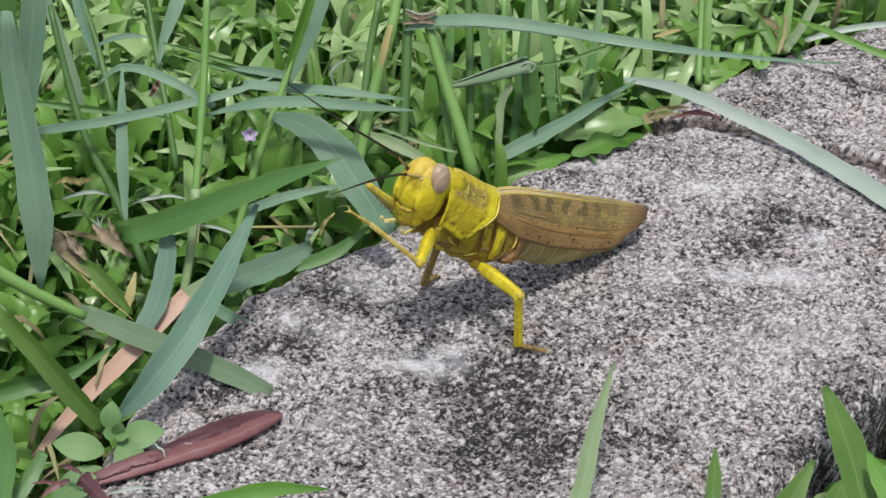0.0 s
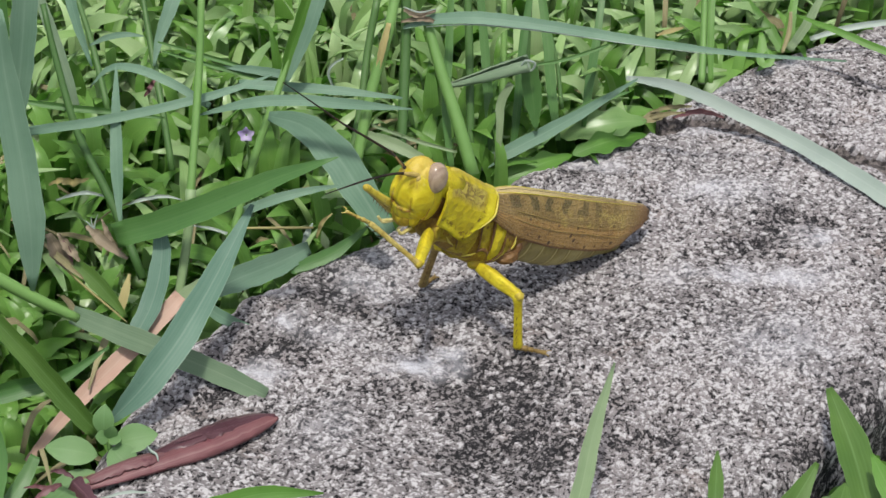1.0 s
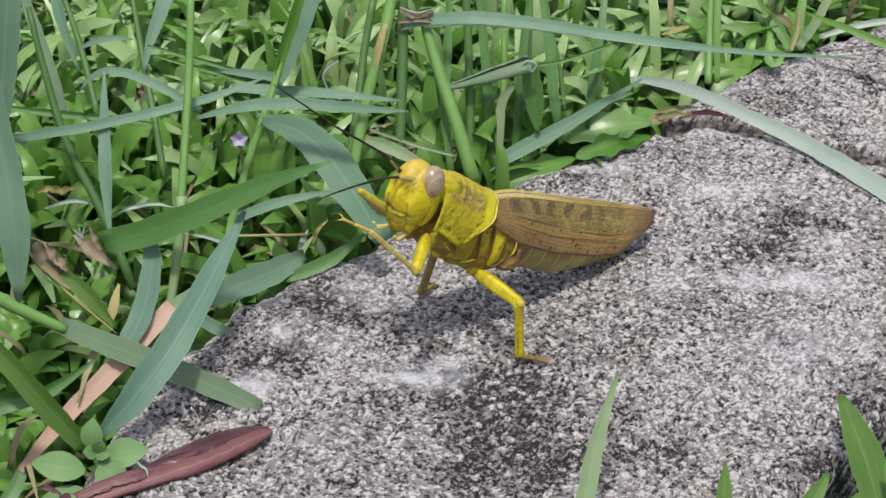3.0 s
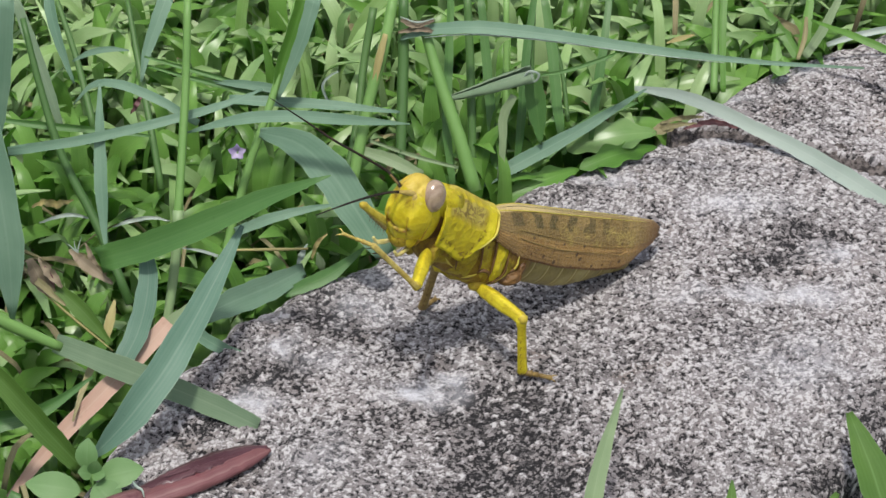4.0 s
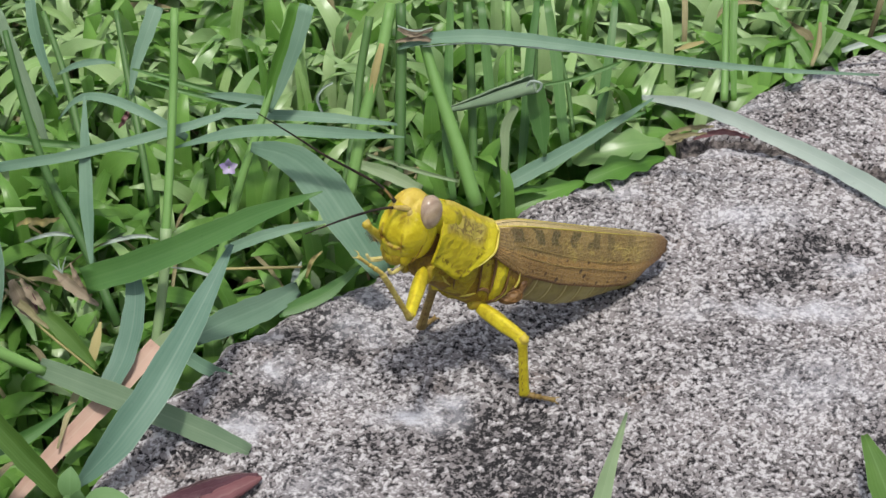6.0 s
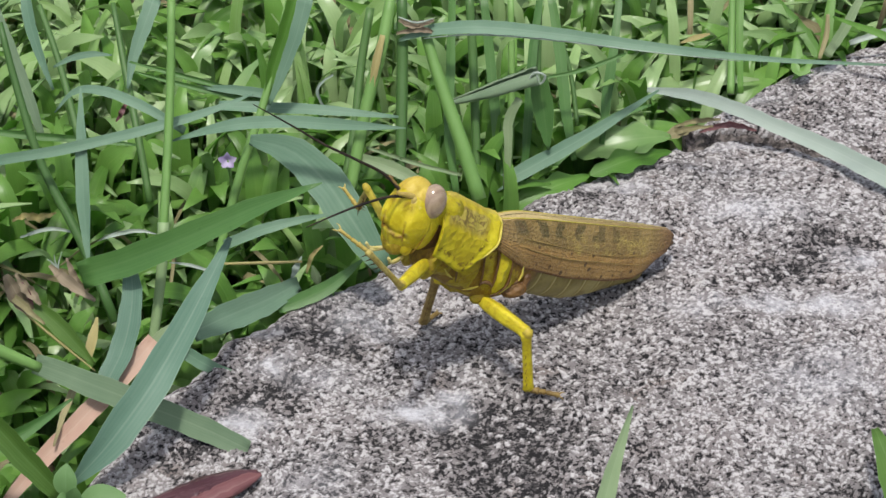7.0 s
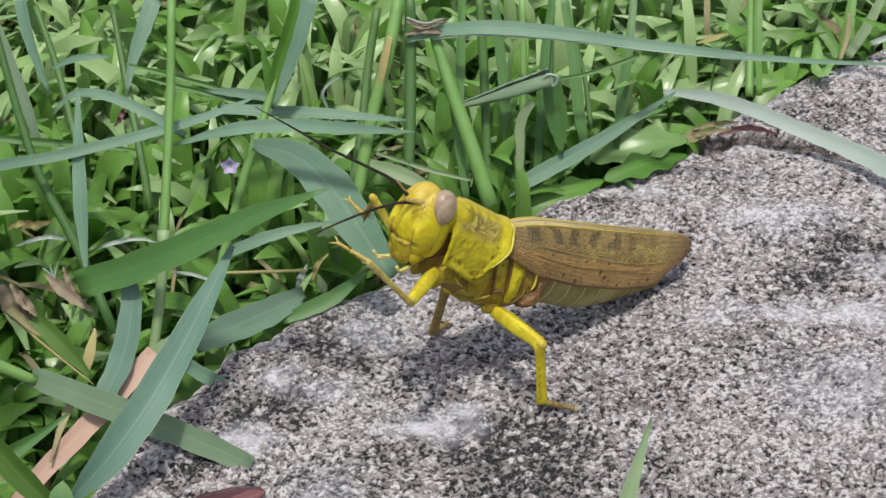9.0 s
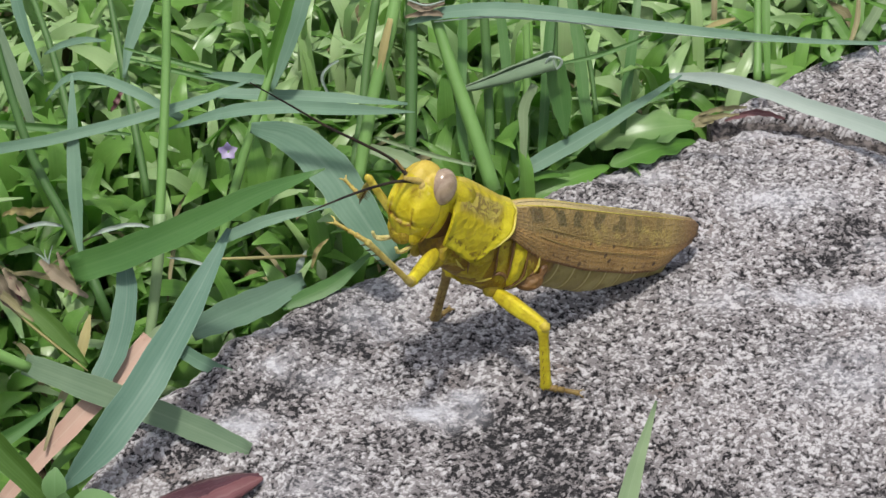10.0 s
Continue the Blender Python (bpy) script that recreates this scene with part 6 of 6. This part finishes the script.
blade(DRY_TAN, [(-81.9, 26.0, 12.3), (-79.6, 27.0, 12.9), (-76.7, 27.0, 12.5), (-73.6, 28.0, 13.1)], (0.4, 1.2, 1.5, 0.2), "dry orange-brown leaf", tuft_q, "blade", fold=0.6, wave=1.0, ragged=0.3)
blade(DRY_RED, [(-63.5, 44.0, 23.8), (-62.4, 44.0, 25.5), (-61.7, 44.0, 27.0), (-60.6, 45.0, 28.1)], (0.2, 1.0, 0.9, 0.2), "dry red leaf scrap", tuft_q, "blade", fold=0.6, wave=0.5)
blade(BLEACHED, [(-23.1, 50.0, 23.3), (-24.5, 50.0, 27.6), (-23.3, 51.0, 29.5), (-21.4, 51.0, 30.8)], (0.5, 0.6, 0.5, 0.4), "dry curled pale thread", tuft_q, "blade", fold=0.8)
blade(DRY_TAN, [(49.1, 96.0, 13.1), (52.2, 98.0, 13.2), (55.5, 99.0, 13.7)], (0.3, 1.2, 0.4), "dry brown leaf scrap", tuft_q, "blade")
blade(BLEACHED, [(-53.2, 20.0, 13.9), (-56.7, 20.0, 14.6), (-61.5, 21.0, 12.9), (-65.3, 22.0, 10.6)], (0.2, 0.7, 0.8, 0.2), "bleached dry blade", tuft_q, "blade", fold=0.6, wave=0.6)
blade(BLEACHED, [(-68.4, 22.0, 12.4), (-73.8, 22.0, 13.4), (-79.9, 22.0, 11.3)], (0.2, 0.8, 0.4), "bleached dry blade", tuft_q, "blade", fold=0.6, wave=0.6)
blade(BLEACHED, [(-43.4, 16.0, 8.5), (-46.9, 16.0, 9.7), (-50.5, 16.0, 10.2)], (0.6, 0.6, 0.2), "bleached dry blade", tuft_q, "blade", fold=0.3)
stalk(DRY_TAN, [(-41.1, 17.0, 9.3), (-32.8, 18.0, 9.0), (-25.7, 19.0, 8.7)], (0.24, 0.30, 0.24), "", tuft_q)
blade(DRY_GREY, [(44.7, 73.0, 2.9), (49.2, 76.0, 3.7), (55.5, 77.0, 4.1)], (0.4, 1.2, 0.4), "brown withered leaf with curled edges", tuft_q, "blade", fold=0.5, wave=0.8, ragged=0.2)
blade(DRY_ROSE, [(52.6, 76.0, 3.2), (58.8, 78.0, 3.9), (64.7, 78.0, 2.5)], (0.4, 1.3, 0.4), "withered leaf with a torn tip", tuft_q, "blade", fold=0.5, wave=0.6, ragged=0.2)
blade(DRY_GREY, [(47.3, 76.0, 4.5), (51.9, 78.0, 4.7), (57.3, 80.0, 4.0)], (0.4, 1.1, 0.4), "brown withered leaf with curled edges", tuft_q, "blade", fold=0.5, wave=0.6, ragged=0.2)

tuft_r = thing("grass_tuft", "torn grass with withered brown husks at the joints", "grass tuft", "grass tufts")
blade(HUSK, [(-76.4, -6.0, 22.4), (-74.4, -7.0, 18.6), (-71.4, -8.0, 14.6)], (1.2, 3.4, 1.0), "brown withered husk", tuft_r, "husk", fold=0.5, wave=0.25, ragged=0.1)
blade(HUSK, [(-74.4, -6.4, 23.0), (-72.4, -7.2, 20.2), (-70.2, -8.2, 17.4)], (0.6, 2.0, 0.5), "dry tan husk", tuft_r, "husk", fold=0.7, wave=0.25, ragged=0.12, twist=(20, -20))
blade(DRY_RED, [(-73.4, -6.8, 21.4), (-72.4, -7.4, 19.4), (-71.6, -8.0, 17.2)], (0.3, 1.0, 0.3), "dark brown fold of the husk", tuft_r, "husk", fold=0.8, ragged=0.12)
blade(MEADOW, [(-71.6, -7.0, 16.8), (-66.4, -9.0, 12.4), (-61.0, -11.0, 6.2)], (2.0, 3.2, 0.6), "dark green folded blade", tuft_r, "blade", fold=0.4)
stalk(DRY_TAN, [(-74.2, -8.0, 16.4), (-68.2, -10.0, 11.6), (-60.8, -12.0, 5.6)], (0.14, 0.26, 0.12), "straw-coloured dry edge", tuft_r, "edge", 6)
blade(HUSK, [(-70.6, 4.0, 17.6), (-67.0, 2.0, 15.4), (-62.0, 0.0, 12.6)], (0.6, 2.2, 0.6), "frayed tan husk", tuft_r, "husk", fold=0.6, wave=0.2, ragged=0.12)
blade(HUSK, [(-67.4, 4.2, 19.2), (-66.2, 3.0, 16.6), (-64.8, 2.0, 14.2)], (0.3, 1.2, 0.5), "frayed brown husk", tuft_r, "husk", fold=0.7, wave=0.2, ragged=0.12)
for tip in ((-69.6, 4.4, 19.6), (-68.2, 4.6, 20.2), (-71.2, 4.2, 18.9)):
    stalk(BLEACHED, [(-69.0, 3.6, 17.0), ((tip[0] - 69.4) / 2, 4.0, 18.4), tip], (0.2, 0.14, 0.04), "", tuft_r, "fibre", 5)
blade(DARK_GREEN, [(-30.4, 15.6, -0.2), (-25.6, 17.6, 1.0), (-20.6, 19.8, 2.6), (-14.6, 23.2, 6.4)], (1.6, 2.8, 2.7, 0.5), "", tuft_r, "blade", fold=0.15)
blade(BLEACHED, [(-28.0, 20.0, 4.0), (-27.0, 20.0, 6.5), (-26.0, 20.0, 9.0)], (0.4, 1.3, 0.3), "bleached torn leaf scrap", tuft_r, "scrap", fold=0.5, wave=0.3)
blade(PALE, [(-23.0, 21.0, 2.0), (-23.4, 21.0, 4.0), (-24.0, 21.0, 6.4)], (0.6, 1.9, 0.4), "bleached torn leaf scrap", tuft_r, "scrap", fold=0.4)
blade(DRY_TAN, [(-25.2, 21.0, 4.6), (-24.0, 21.0, 8.6), (-22.0, 21.0, 11.0)], (0.4, 0.9, 0.3), "", tuft_r, "scrap", fold=0.6, wave=0.2)
blade(BLEACHED, [(-28.6, 19.6, 3.8), (-28.0, 19.4, 2.4), (-27.4, 19.6, 0.8)], (0.3, 0.8, 0.2), "", tuft_r, "scrap", fold=0.4)

tuft_s = thing("grass_tuft", "upright grey-green grass blades behind the stems", "grass tuft", "grass tufts")
blade(GLAUCOUS, [(-77.0, 38.0, 56.0), (-76.0, 34.0, 52.4), (-74.0, 30.0, 47.6), (-71.2, 26.0, 41.8)], (2.2, 2.4, 1.8, 0.5), "", tuft_s, "blade", twist=(20, 10))
blade(GLAUCOUS, [(-74.6, 44.0, 36.0), (-71.0, 44.0, 38.0), (-67.0, 44.0, 39.0), (-63.0, 44.0, 38.8)], (0.4, 1.2, 1.2, 0.3), "", tuft_s, "blade")
blade(DULL, [(-86.0, 48.0, 48.0), (-82.6, 44.0, 40.0), (-79.0, 40.0, 31.0), (-76.6, 37.0, 24.0)], (1.8, 2.4, 2.2, 1.2), "", tuft_s, "blade", twist=(-15, 15))


# ---- small plants and litter ----
def oval_leaf(bm, base, tip, width, face=(0, -0.7, 0.7), cup=0.25, lobes=0.0, steps=14):
    """A broad leaf, wide in the middle, with a midrib crease; lobes roughen its edge."""
    a, b = Vector(base), Vector(tip)
    pts, ws = [], []
    lift = Vector(face).normalized() * (b - a).length * 0.10
    for k in range(steps + 1):
        f = k / steps
        pts.append(tuple(a + (b - a) * f + lift * math.sin(math.pi * f)))
        ws.append(width * (math.sin(math.pi * f ** 0.85) ** 0.8 if 0 < f < 1 else 0.06) * (1 + lobes * math.sin(f * 21)))
    blade_rings(bm, pts, ws, face=face, fold=cup, thick=0.3, steps=steps * 2, ragged=0.015)
    return bm


def build_herb():
    """The little plant with pairs of oval leaves at the stone's end."""
    plant = thing("herb", "small bright green weed with oval paired leaves", "weed", m=pose(*[c * MM for c in HERB_AT]))
    part("stem", tube_rings(bmesh.new(), [(0, 2, -22), (0.5, 1, -10), (0, 0, 0)], (0.7, 0.6, 0.5), 8, 8), STEM, plant)
    leaves = (((-2, -1.5, -3), (-12.0, -1, -1.8), 5.6, -0.1), ((1.0, 0, -1), (9.2, 1.5, 0.3), 5.6, 0.2), ((-1, 1, 0), (-0.8, 3.6, 5.4), 4.2, -0.1), ((0.5, -1, -1.5), (5.5, -4.5, -4.5), 6.0, 0.1),
              ((0, 0, 0), (1.2, -0.5, 3.6), 2.6, 0.3), ((0, 0, 0), (-2.2, -1.5, 1.6), 2.8, -0.3), ((0.2, 0, 0), (2.6, -1.5, 0.8), 2.6, 0.3), ((-2, -3, -6), (-12, -8, -11), 6.0, -0.1), ((2, -4, -9), (10, -8, -12), 7.0, 0.2))
    for base, tip, w, fx in leaves:
        part("leaf", oval_leaf(bmesh.new(), base, tip, w, (fx, -0.6, 0.75), cup=0.12), HERB, plant)


HERB_AT = (-60.1, -46.0, 3.7)
build_herb()


def build_flower():
    plant = thing("flower", "tiny violet flower among the grass", "flower", m=pose(*[c * MM for c in FLOWER_AT]))
    part("stem", tube_rings(bmesh.new(), [(2, 4, -34), (1, 2, -16), (0, 0, -0.6)], (0.4, 0.35, 0.3), 6, 8), STEM, plant)
    part("calyx", ball(bmesh.new(), (0, 0.3, -0.9), (0.9, 0.9, 1.3), cuts=2), HERB, plant)
    for k in range(5):
        a = radians(72 * k + 20)
        tip = (1.9 * math.cos(a), -0.9 + 0.5 * math.sin(a), 1.6 * math.sin(a) + 0.5)
        part("petal", oval_leaf(bmesh.new(), (0, 0, 0), tip, 1.5, (0, -0.9, 0.4), steps=6), PETAL, plant, "pale violet petal")


FLOWER_AT = (-41.1, 37.0, 19.7)
build_flower()


def build_red_sheath():
    """The dry red leaf sheath on the stone: a flat trough, a darker layer torn open over it, and tatters at its root."""
    leaf = thing("dry_leaf", "dry dark red leaf sheath lying rolled up on the stone", "dry leaf")
    P0 = [(-64.4, -58.4, 1.2), (-58.0, -54.9, 1.4), (-52.5, -51.6, 1.5), (-46.4, -47.9, 1.5), (-40.3, -43.8, 1.4), (-35.2, -39.6, 1.3), (-31.6, -36.4, 1.1), (-29.2, -34.1, 0.6)]
    part("inner_layer", rolled_leaf(bmesh.new(), P0, (0.6, 1.1, 1.5, 1.8, 2.0, 1.9, 1.4, 0.5), -50, 150, 1.0, 14, 60), DRY_ROSE, leaf)
    P1 = [(-52.0, -48.6, 1.6), (-47.0, -45.8, 1.8), (-42.3, -42.6, 1.8), (-37.6, -39.2, 1.6), (-33.4, -36.4, 1.3), (-29.6, -34.0, 0.9)]
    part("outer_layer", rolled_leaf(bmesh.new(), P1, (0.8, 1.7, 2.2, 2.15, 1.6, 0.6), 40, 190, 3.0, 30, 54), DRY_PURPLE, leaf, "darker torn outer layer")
    P2 = [(-62.5, -56.6, 1.9), (-57.0, -53.2, 2.3), (-51.5, -50.0, 2.2), (-47.5, -47.4, 1.6)]
    part("root_layer", rolled_leaf(bmesh.new(), P2, (1.0, 1.4, 1.4, 0.5), 20, 170, 6.0, 30, 34), DRY_RED, leaf, "brown layer at the root")
    x, y, z = P1[0]
    part("torn_edge", tube_rings(bmesh.new(), [(x - 0.5, y + 0.8, z + 2.2), (x + 0.4, y - 0.6, z + 2.1), (x + 1.4, y - 1.2, z + 1.9), (x + 1.9, y - 2.4, z + 1.2)], (0.12, 0.3, 0.24, 0.1), 6, 14), BLEACHED, leaf, "pale torn fibre")
    # dark strip that draws the shadow below the torn outer layer
    crease = [(-47.6, -46.2, 3.4), (-43.4, -43.9, 3.3), (-39.0, -41.2, 3.0), (-35.2, -38.8, 2.6), (-31.5, -36.4, 1.9)]
    part("crease", tube_rings(bmesh.new(), crease, (0.08, 0.22, 0.26, 0.2, 0.06), 6, 30), DRY_PURPLE, leaf, "dark strip for the shadow under the torn layer")
    x, y, z = P0[0]
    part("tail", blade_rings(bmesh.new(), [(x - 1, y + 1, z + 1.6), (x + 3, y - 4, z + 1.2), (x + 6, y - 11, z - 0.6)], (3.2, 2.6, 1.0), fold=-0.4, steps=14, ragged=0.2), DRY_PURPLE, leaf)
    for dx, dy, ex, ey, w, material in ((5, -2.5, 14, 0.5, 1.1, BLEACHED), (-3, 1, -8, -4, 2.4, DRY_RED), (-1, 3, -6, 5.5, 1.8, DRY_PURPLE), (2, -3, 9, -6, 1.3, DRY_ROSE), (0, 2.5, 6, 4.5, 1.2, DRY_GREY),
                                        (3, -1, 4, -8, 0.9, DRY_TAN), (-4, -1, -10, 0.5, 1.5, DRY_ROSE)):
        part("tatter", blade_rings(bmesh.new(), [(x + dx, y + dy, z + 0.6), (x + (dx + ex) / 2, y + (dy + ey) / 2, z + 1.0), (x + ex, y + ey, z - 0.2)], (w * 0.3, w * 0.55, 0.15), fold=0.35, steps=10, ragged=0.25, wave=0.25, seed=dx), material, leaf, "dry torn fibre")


build_red_sheath()


def build_broad_leaves():
    """Two lobed weed leaves by the stone."""
    for base, tip, width, material, lobes, label in BROAD:
        bm = oval_leaf(bmesh.new(), base, tip, width, (0.1, -0.55, 0.85), 0.2, lobes, 18)
        tagged(link("broad_leaf", bm, material), label, "leaf", "broad weed leaves")


BROAD = [((26.4, 70.0, 1.2), (46.6, 74.0, 3.4), 7.5, TUFT_PALE, 0.2, "pale green lobed weed leaf at the stone edge"),
         ((11.7, 54.0, -2.8), (29.6, 63.0, 0.5), 5.5, GREEN, 0.24, "green lobed weed leaf along the stone edge"),
         ((29.5, 62.0, 1.2), (46.9, 74.0, -0.4), 5.0, GREEN, 0.24, "green lobed weed leaf along the stone edge"),
         ((45.0, 74.0, 2.9), (51.4, 78.0, 2.7), 2.6, DRY_GREY, 0.1, "brown withered leaf at the joint of the stones")]
build_broad_leaves()


# ---- lawn ----
STONE_EDGE = [(-70, -110), (-60, -36), (-43, -1), (-14, 28.5), (45, 74.5), (62, 94), (110, 132.5), (190, 180), (230, 140), (150, 45), (118, 20), (84, -28), (64, -55), (40, -110)]


def inside_stone(x, y, edge=STONE_EDGE):
    hit = False
    for (ax, ay), (bx, by) in zip(edge, edge[1:] + edge[:1]):
        if (ay > y) != (by > y) and x < (bx - ax) * (y - ay) / (by - ay) + ax:
            hit = not hit
    return hit


def build_lawn(name, material, count, area, length, width, label, seed, lean=(0.2, 0.9), steps=7, floor=-25.0, droop=0.35):
    """Short broad grass leaves that spread from the soil, joined."""
    rng = random.Random(seed)
    bm = bmesh.new()
    made = 0
    while made < count:
        x, y = rng.uniform(area[0], area[1]), rng.uniform(area[2], area[3])
        if inside_stone(x, y) or (-12 < x < 45 and y < 82 and material is CARPET_SUNLIT) or (x < -42 and y < 0 and (material is CARPET_SUNLIT or rng.random() < 0.45)):
            continue
        size = rng.uniform(*length)
        if (x < -46 and y < -8) or (x > 40 and y < 0):
            size = min(size, 19.0)
        elif x < -35 and y < 25:
            size = min(size, 30.0)
        a = rng.uniform(0, 2 * math.pi)
        tilt = rng.uniform(*lean)
        out = Vector((math.cos(a), math.sin(a), 0))
        p0 = Vector((x, y, floor))
        p1 = p0 + (Vector((0, 0, 1)) * (1 - 0.3 * tilt) + out * tilt * 0.5) * size * 0.5
        p2 = p1 + (Vector((0, 0, 1)) * (1 - tilt) * 0.8 + out * tilt) * size * 0.35
        p3 = p2 + (out * (0.4 + 0.6 * tilt) + Vector((0, 0, 0.5 - droop - tilt * 0.6))) * size * 0.3
        if any(inside_stone(p.x, p.y) for p in (p1, p2, p3, (p1 + p2) / 2)) or (44 < p3.x < 70 and 70 < p3.y < 100):
            continue
        made += 1
        w = rng.uniform(*width)
        face = (-out.x * 0.5 + rng.uniform(-0.5, 0.5), -out.y * 0.5 - 0.35 + rng.uniform(-0.4, 0.4), 0.8)
        blade_rings(bm, [tuple(p) for p in (p0, p1, p2, p3)], (w * 0.75, w, w * 0.85, 0.4), face=face, fold=rng.uniform(0.02, 0.3), thick=0.25, steps=steps, twist=(rng.uniform(-25, 25), rng.uniform(-40, 40)), seed=rng.random() * 6)
    return tagged(link(name, bm, material), label, "grass", kind="stuff")


build_lawn("lawn_grass", CARPET, 3400, (-150, 150, -110, 215), (28, 52), (2.6, 5.2), "short broad-bladed bright green lawn grass", 3, steps=8, lean=(0.05, 0.75), droop=0.15)
# the pale leaves here and in the next call carry sunlight in their colour
build_lawn("lawn_grass", CARPET_SUNLIT, 900, (-150, 150, -110, 215), (30, 52), (2.4, 4.6), "short shiny lawn grass coloured pale as if catching the sun", 5, lean=(0.05, 0.7), steps=8, droop=0.15)
build_lawn("lawn_grass", CARPET_SUNLIT, 1150, (-150, 110, 70, 215), (34, 58), (2.4, 4.6), "lawn grass coloured pale as if sunlit", 6, lean=(0.1, 0.65), steps=8, droop=0.15)
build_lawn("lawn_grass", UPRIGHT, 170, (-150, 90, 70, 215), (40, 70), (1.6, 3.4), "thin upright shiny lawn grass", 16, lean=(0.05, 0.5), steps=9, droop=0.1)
build_lawn("lawn_grass", CARPET, 1500, (-150, 110, -60, 215), (14, 24), (2.6, 4.6), "low green leaves between the lawn grass", 17, lean=(0.3, 0.95), steps=5, droop=0.2)
build_lawn("lawn_grass", CARPET, 4200, (-460, 460, -420, 520), (30, 54), (4.0, 8.0), "lawn grass further off", 11, steps=4)
build_lawn("dry_litter", DRY_GREY, 260, (-140, 140, -80, 200), (14, 36), (0.8, 2.2), "bleached dry grass litter on the soil", 13, lean=(0.7, 1.0), steps=5, floor=-12.0)
build_lawn("dry_litter", DRY_GREY, 90, (-140, 100, 110, 210), (16, 40), (0.8, 2.0), "bleached dry grass bits caught in the lawn", 14, lean=(0.5, 1.0), steps=6, floor=2.0)


def build_lawn_tufts():
    """Single tufts of broad lawn grass along the back of the stones, blade by blade."""
    rng = random.Random(21)
    kinds = []
    for k in range(6):
        tuft = thing("grass_tuft", "low tuft of broad bright green grass blades", "grass tuft", "lawn tufts")
        turn = rng.uniform(0, 6.28)
        for n in range(6):
            turn += rng.uniform(0.7, 1.4)
            tilt, size, w = rng.uniform(0.15, 0.7), rng.uniform(26, 44), rng.uniform(2.2, 4.4)
            out = Vector((math.cos(turn), math.sin(turn), 0))
            up = Vector((0, 0, 1))
            p0 = out * 1.0
            p1 = p0 + (up * (1 - 0.3 * tilt) + out * tilt * 0.5) * size * 0.5
            p2 = p1 + (up * (1 - tilt) * 0.8 + out * tilt) * size * 0.35
            p3 = p2 + (out * (0.4 + 0.6 * tilt) + up * (0.25 - tilt * 0.6)) * size * 0.3
            bm = blade_rings(bmesh.new(), [tuple(p) for p in (p0, p1, p2, p3)], (w * 0.6, w, w * 0.9, 0.4), face=(-out.x * 0.4, -out.y * 0.4 - 0.3, 1.0), fold=rng.uniform(0.05, 0.3), steps=10, twist=(rng.uniform(-15, 15), rng.uniform(-30, 30)), seed=rng.random() * 6)
            part("blade", bm, TUFT_GREEN if n % 3 else TUFT_PALE, tuft)
        kinds.append(tuft)
    spots = []
    while len(spots) < 46:
        s, off = rng.uniform(0, 1), rng.uniform(9, 60)
        x, y = -44 + 150 * s - off * 0.62, 0 + 118 * s + off * 0.78
        if not inside_stone(x, y) and not (36 < x < 84 and y < 106) and all((x - a) ** 2 + (y - b) ** 2 > 90 for a, b in spots):
            spots.append((x, y))
    for k, (x, y) in enumerate(spots):
        m = pose(x * MM, y * MM, -0.024, rng.uniform(-6, 6), rng.uniform(-6, 6), rng.uniform(0, 360))
        if k < 6:
            kinds[k].matrix_basis = m
        else:
            copy_thing(kinds[k % 6], m)


build_lawn_tufts()


# ---- what moves ----
SWAY_AT = Vector((0.040, 0.075, 0.013))
SWAY = [(0.0, 0.0), (2.5, 1.0), (3.2, 1.0), (4.5, 3.0), (5.5, 1.5), (7.0, -1.0), (9.0, -1.5), (9.5, -2.5), (10.0, -5.5)]
# the forelegs sway over to its left side: seconds, degrees
LEAN = [(0.0, 0.0), (2.0, -0.5), (3.0, -0.5), (4.5, -1.1), (5.0, -1.0), (5.5, -0.5), (7.0, -2.2), (10.0, -2.4)]
# the head nods up, and the antennae hang back down: seconds, degrees
NOD = [(0.0, 0.0), (5.0, 0.0), (5.7, 0.0), (6.8, 6.0), (7.5, 6.0), (8.5, 6.0), (10.0, 5.5)]


def motions():
    walk(hopper_head, [(t, HEAD_TURN @ pose(0, 0, 0, 0, -a, 0)) for t, a in NOD])
    for antenna, root in hopper_antennae:
        at = Matrix.Translation(root)
        walk(antenna, [(t, at @ pose(0, 0, 0, 0, 1.5 * a, 0) @ at.inverted()) for t, a in NOD])
    hinge = Matrix.Translation(SWAY_AT)
    walk(tuft_o, [(t, hinge @ Matrix.Rotation(radians(a), 4, Vector((0.68, 0.73, 0))) @ hinge.inverted()) for t, a in SWAY])
    for (thigh, shin, foot), rows, hip in zip(hopper_legs, (FORELEG_LEFT, FORELEG_RIGHT), FORE_JOINTS):
        swayed = []
        for t, *joints in rows:
            turn = Matrix.Rotation(radians(float(np.interp(t, *zip(*LEAN)))), 3, "X")
            swayed.append((t, *[turn @ Vector(q) for q in joints]))
        walk(thigh, [(t, joint_pose(hip, knee)) for t, knee, ankle, toe in swayed])
        walk(shin, [(t, joint_pose(knee, ankle)) for t, knee, ankle, toe in swayed])
        walk(foot, [(t, joint_pose(ankle, toe)) for t, knee, ankle, toe in swayed])


motions()
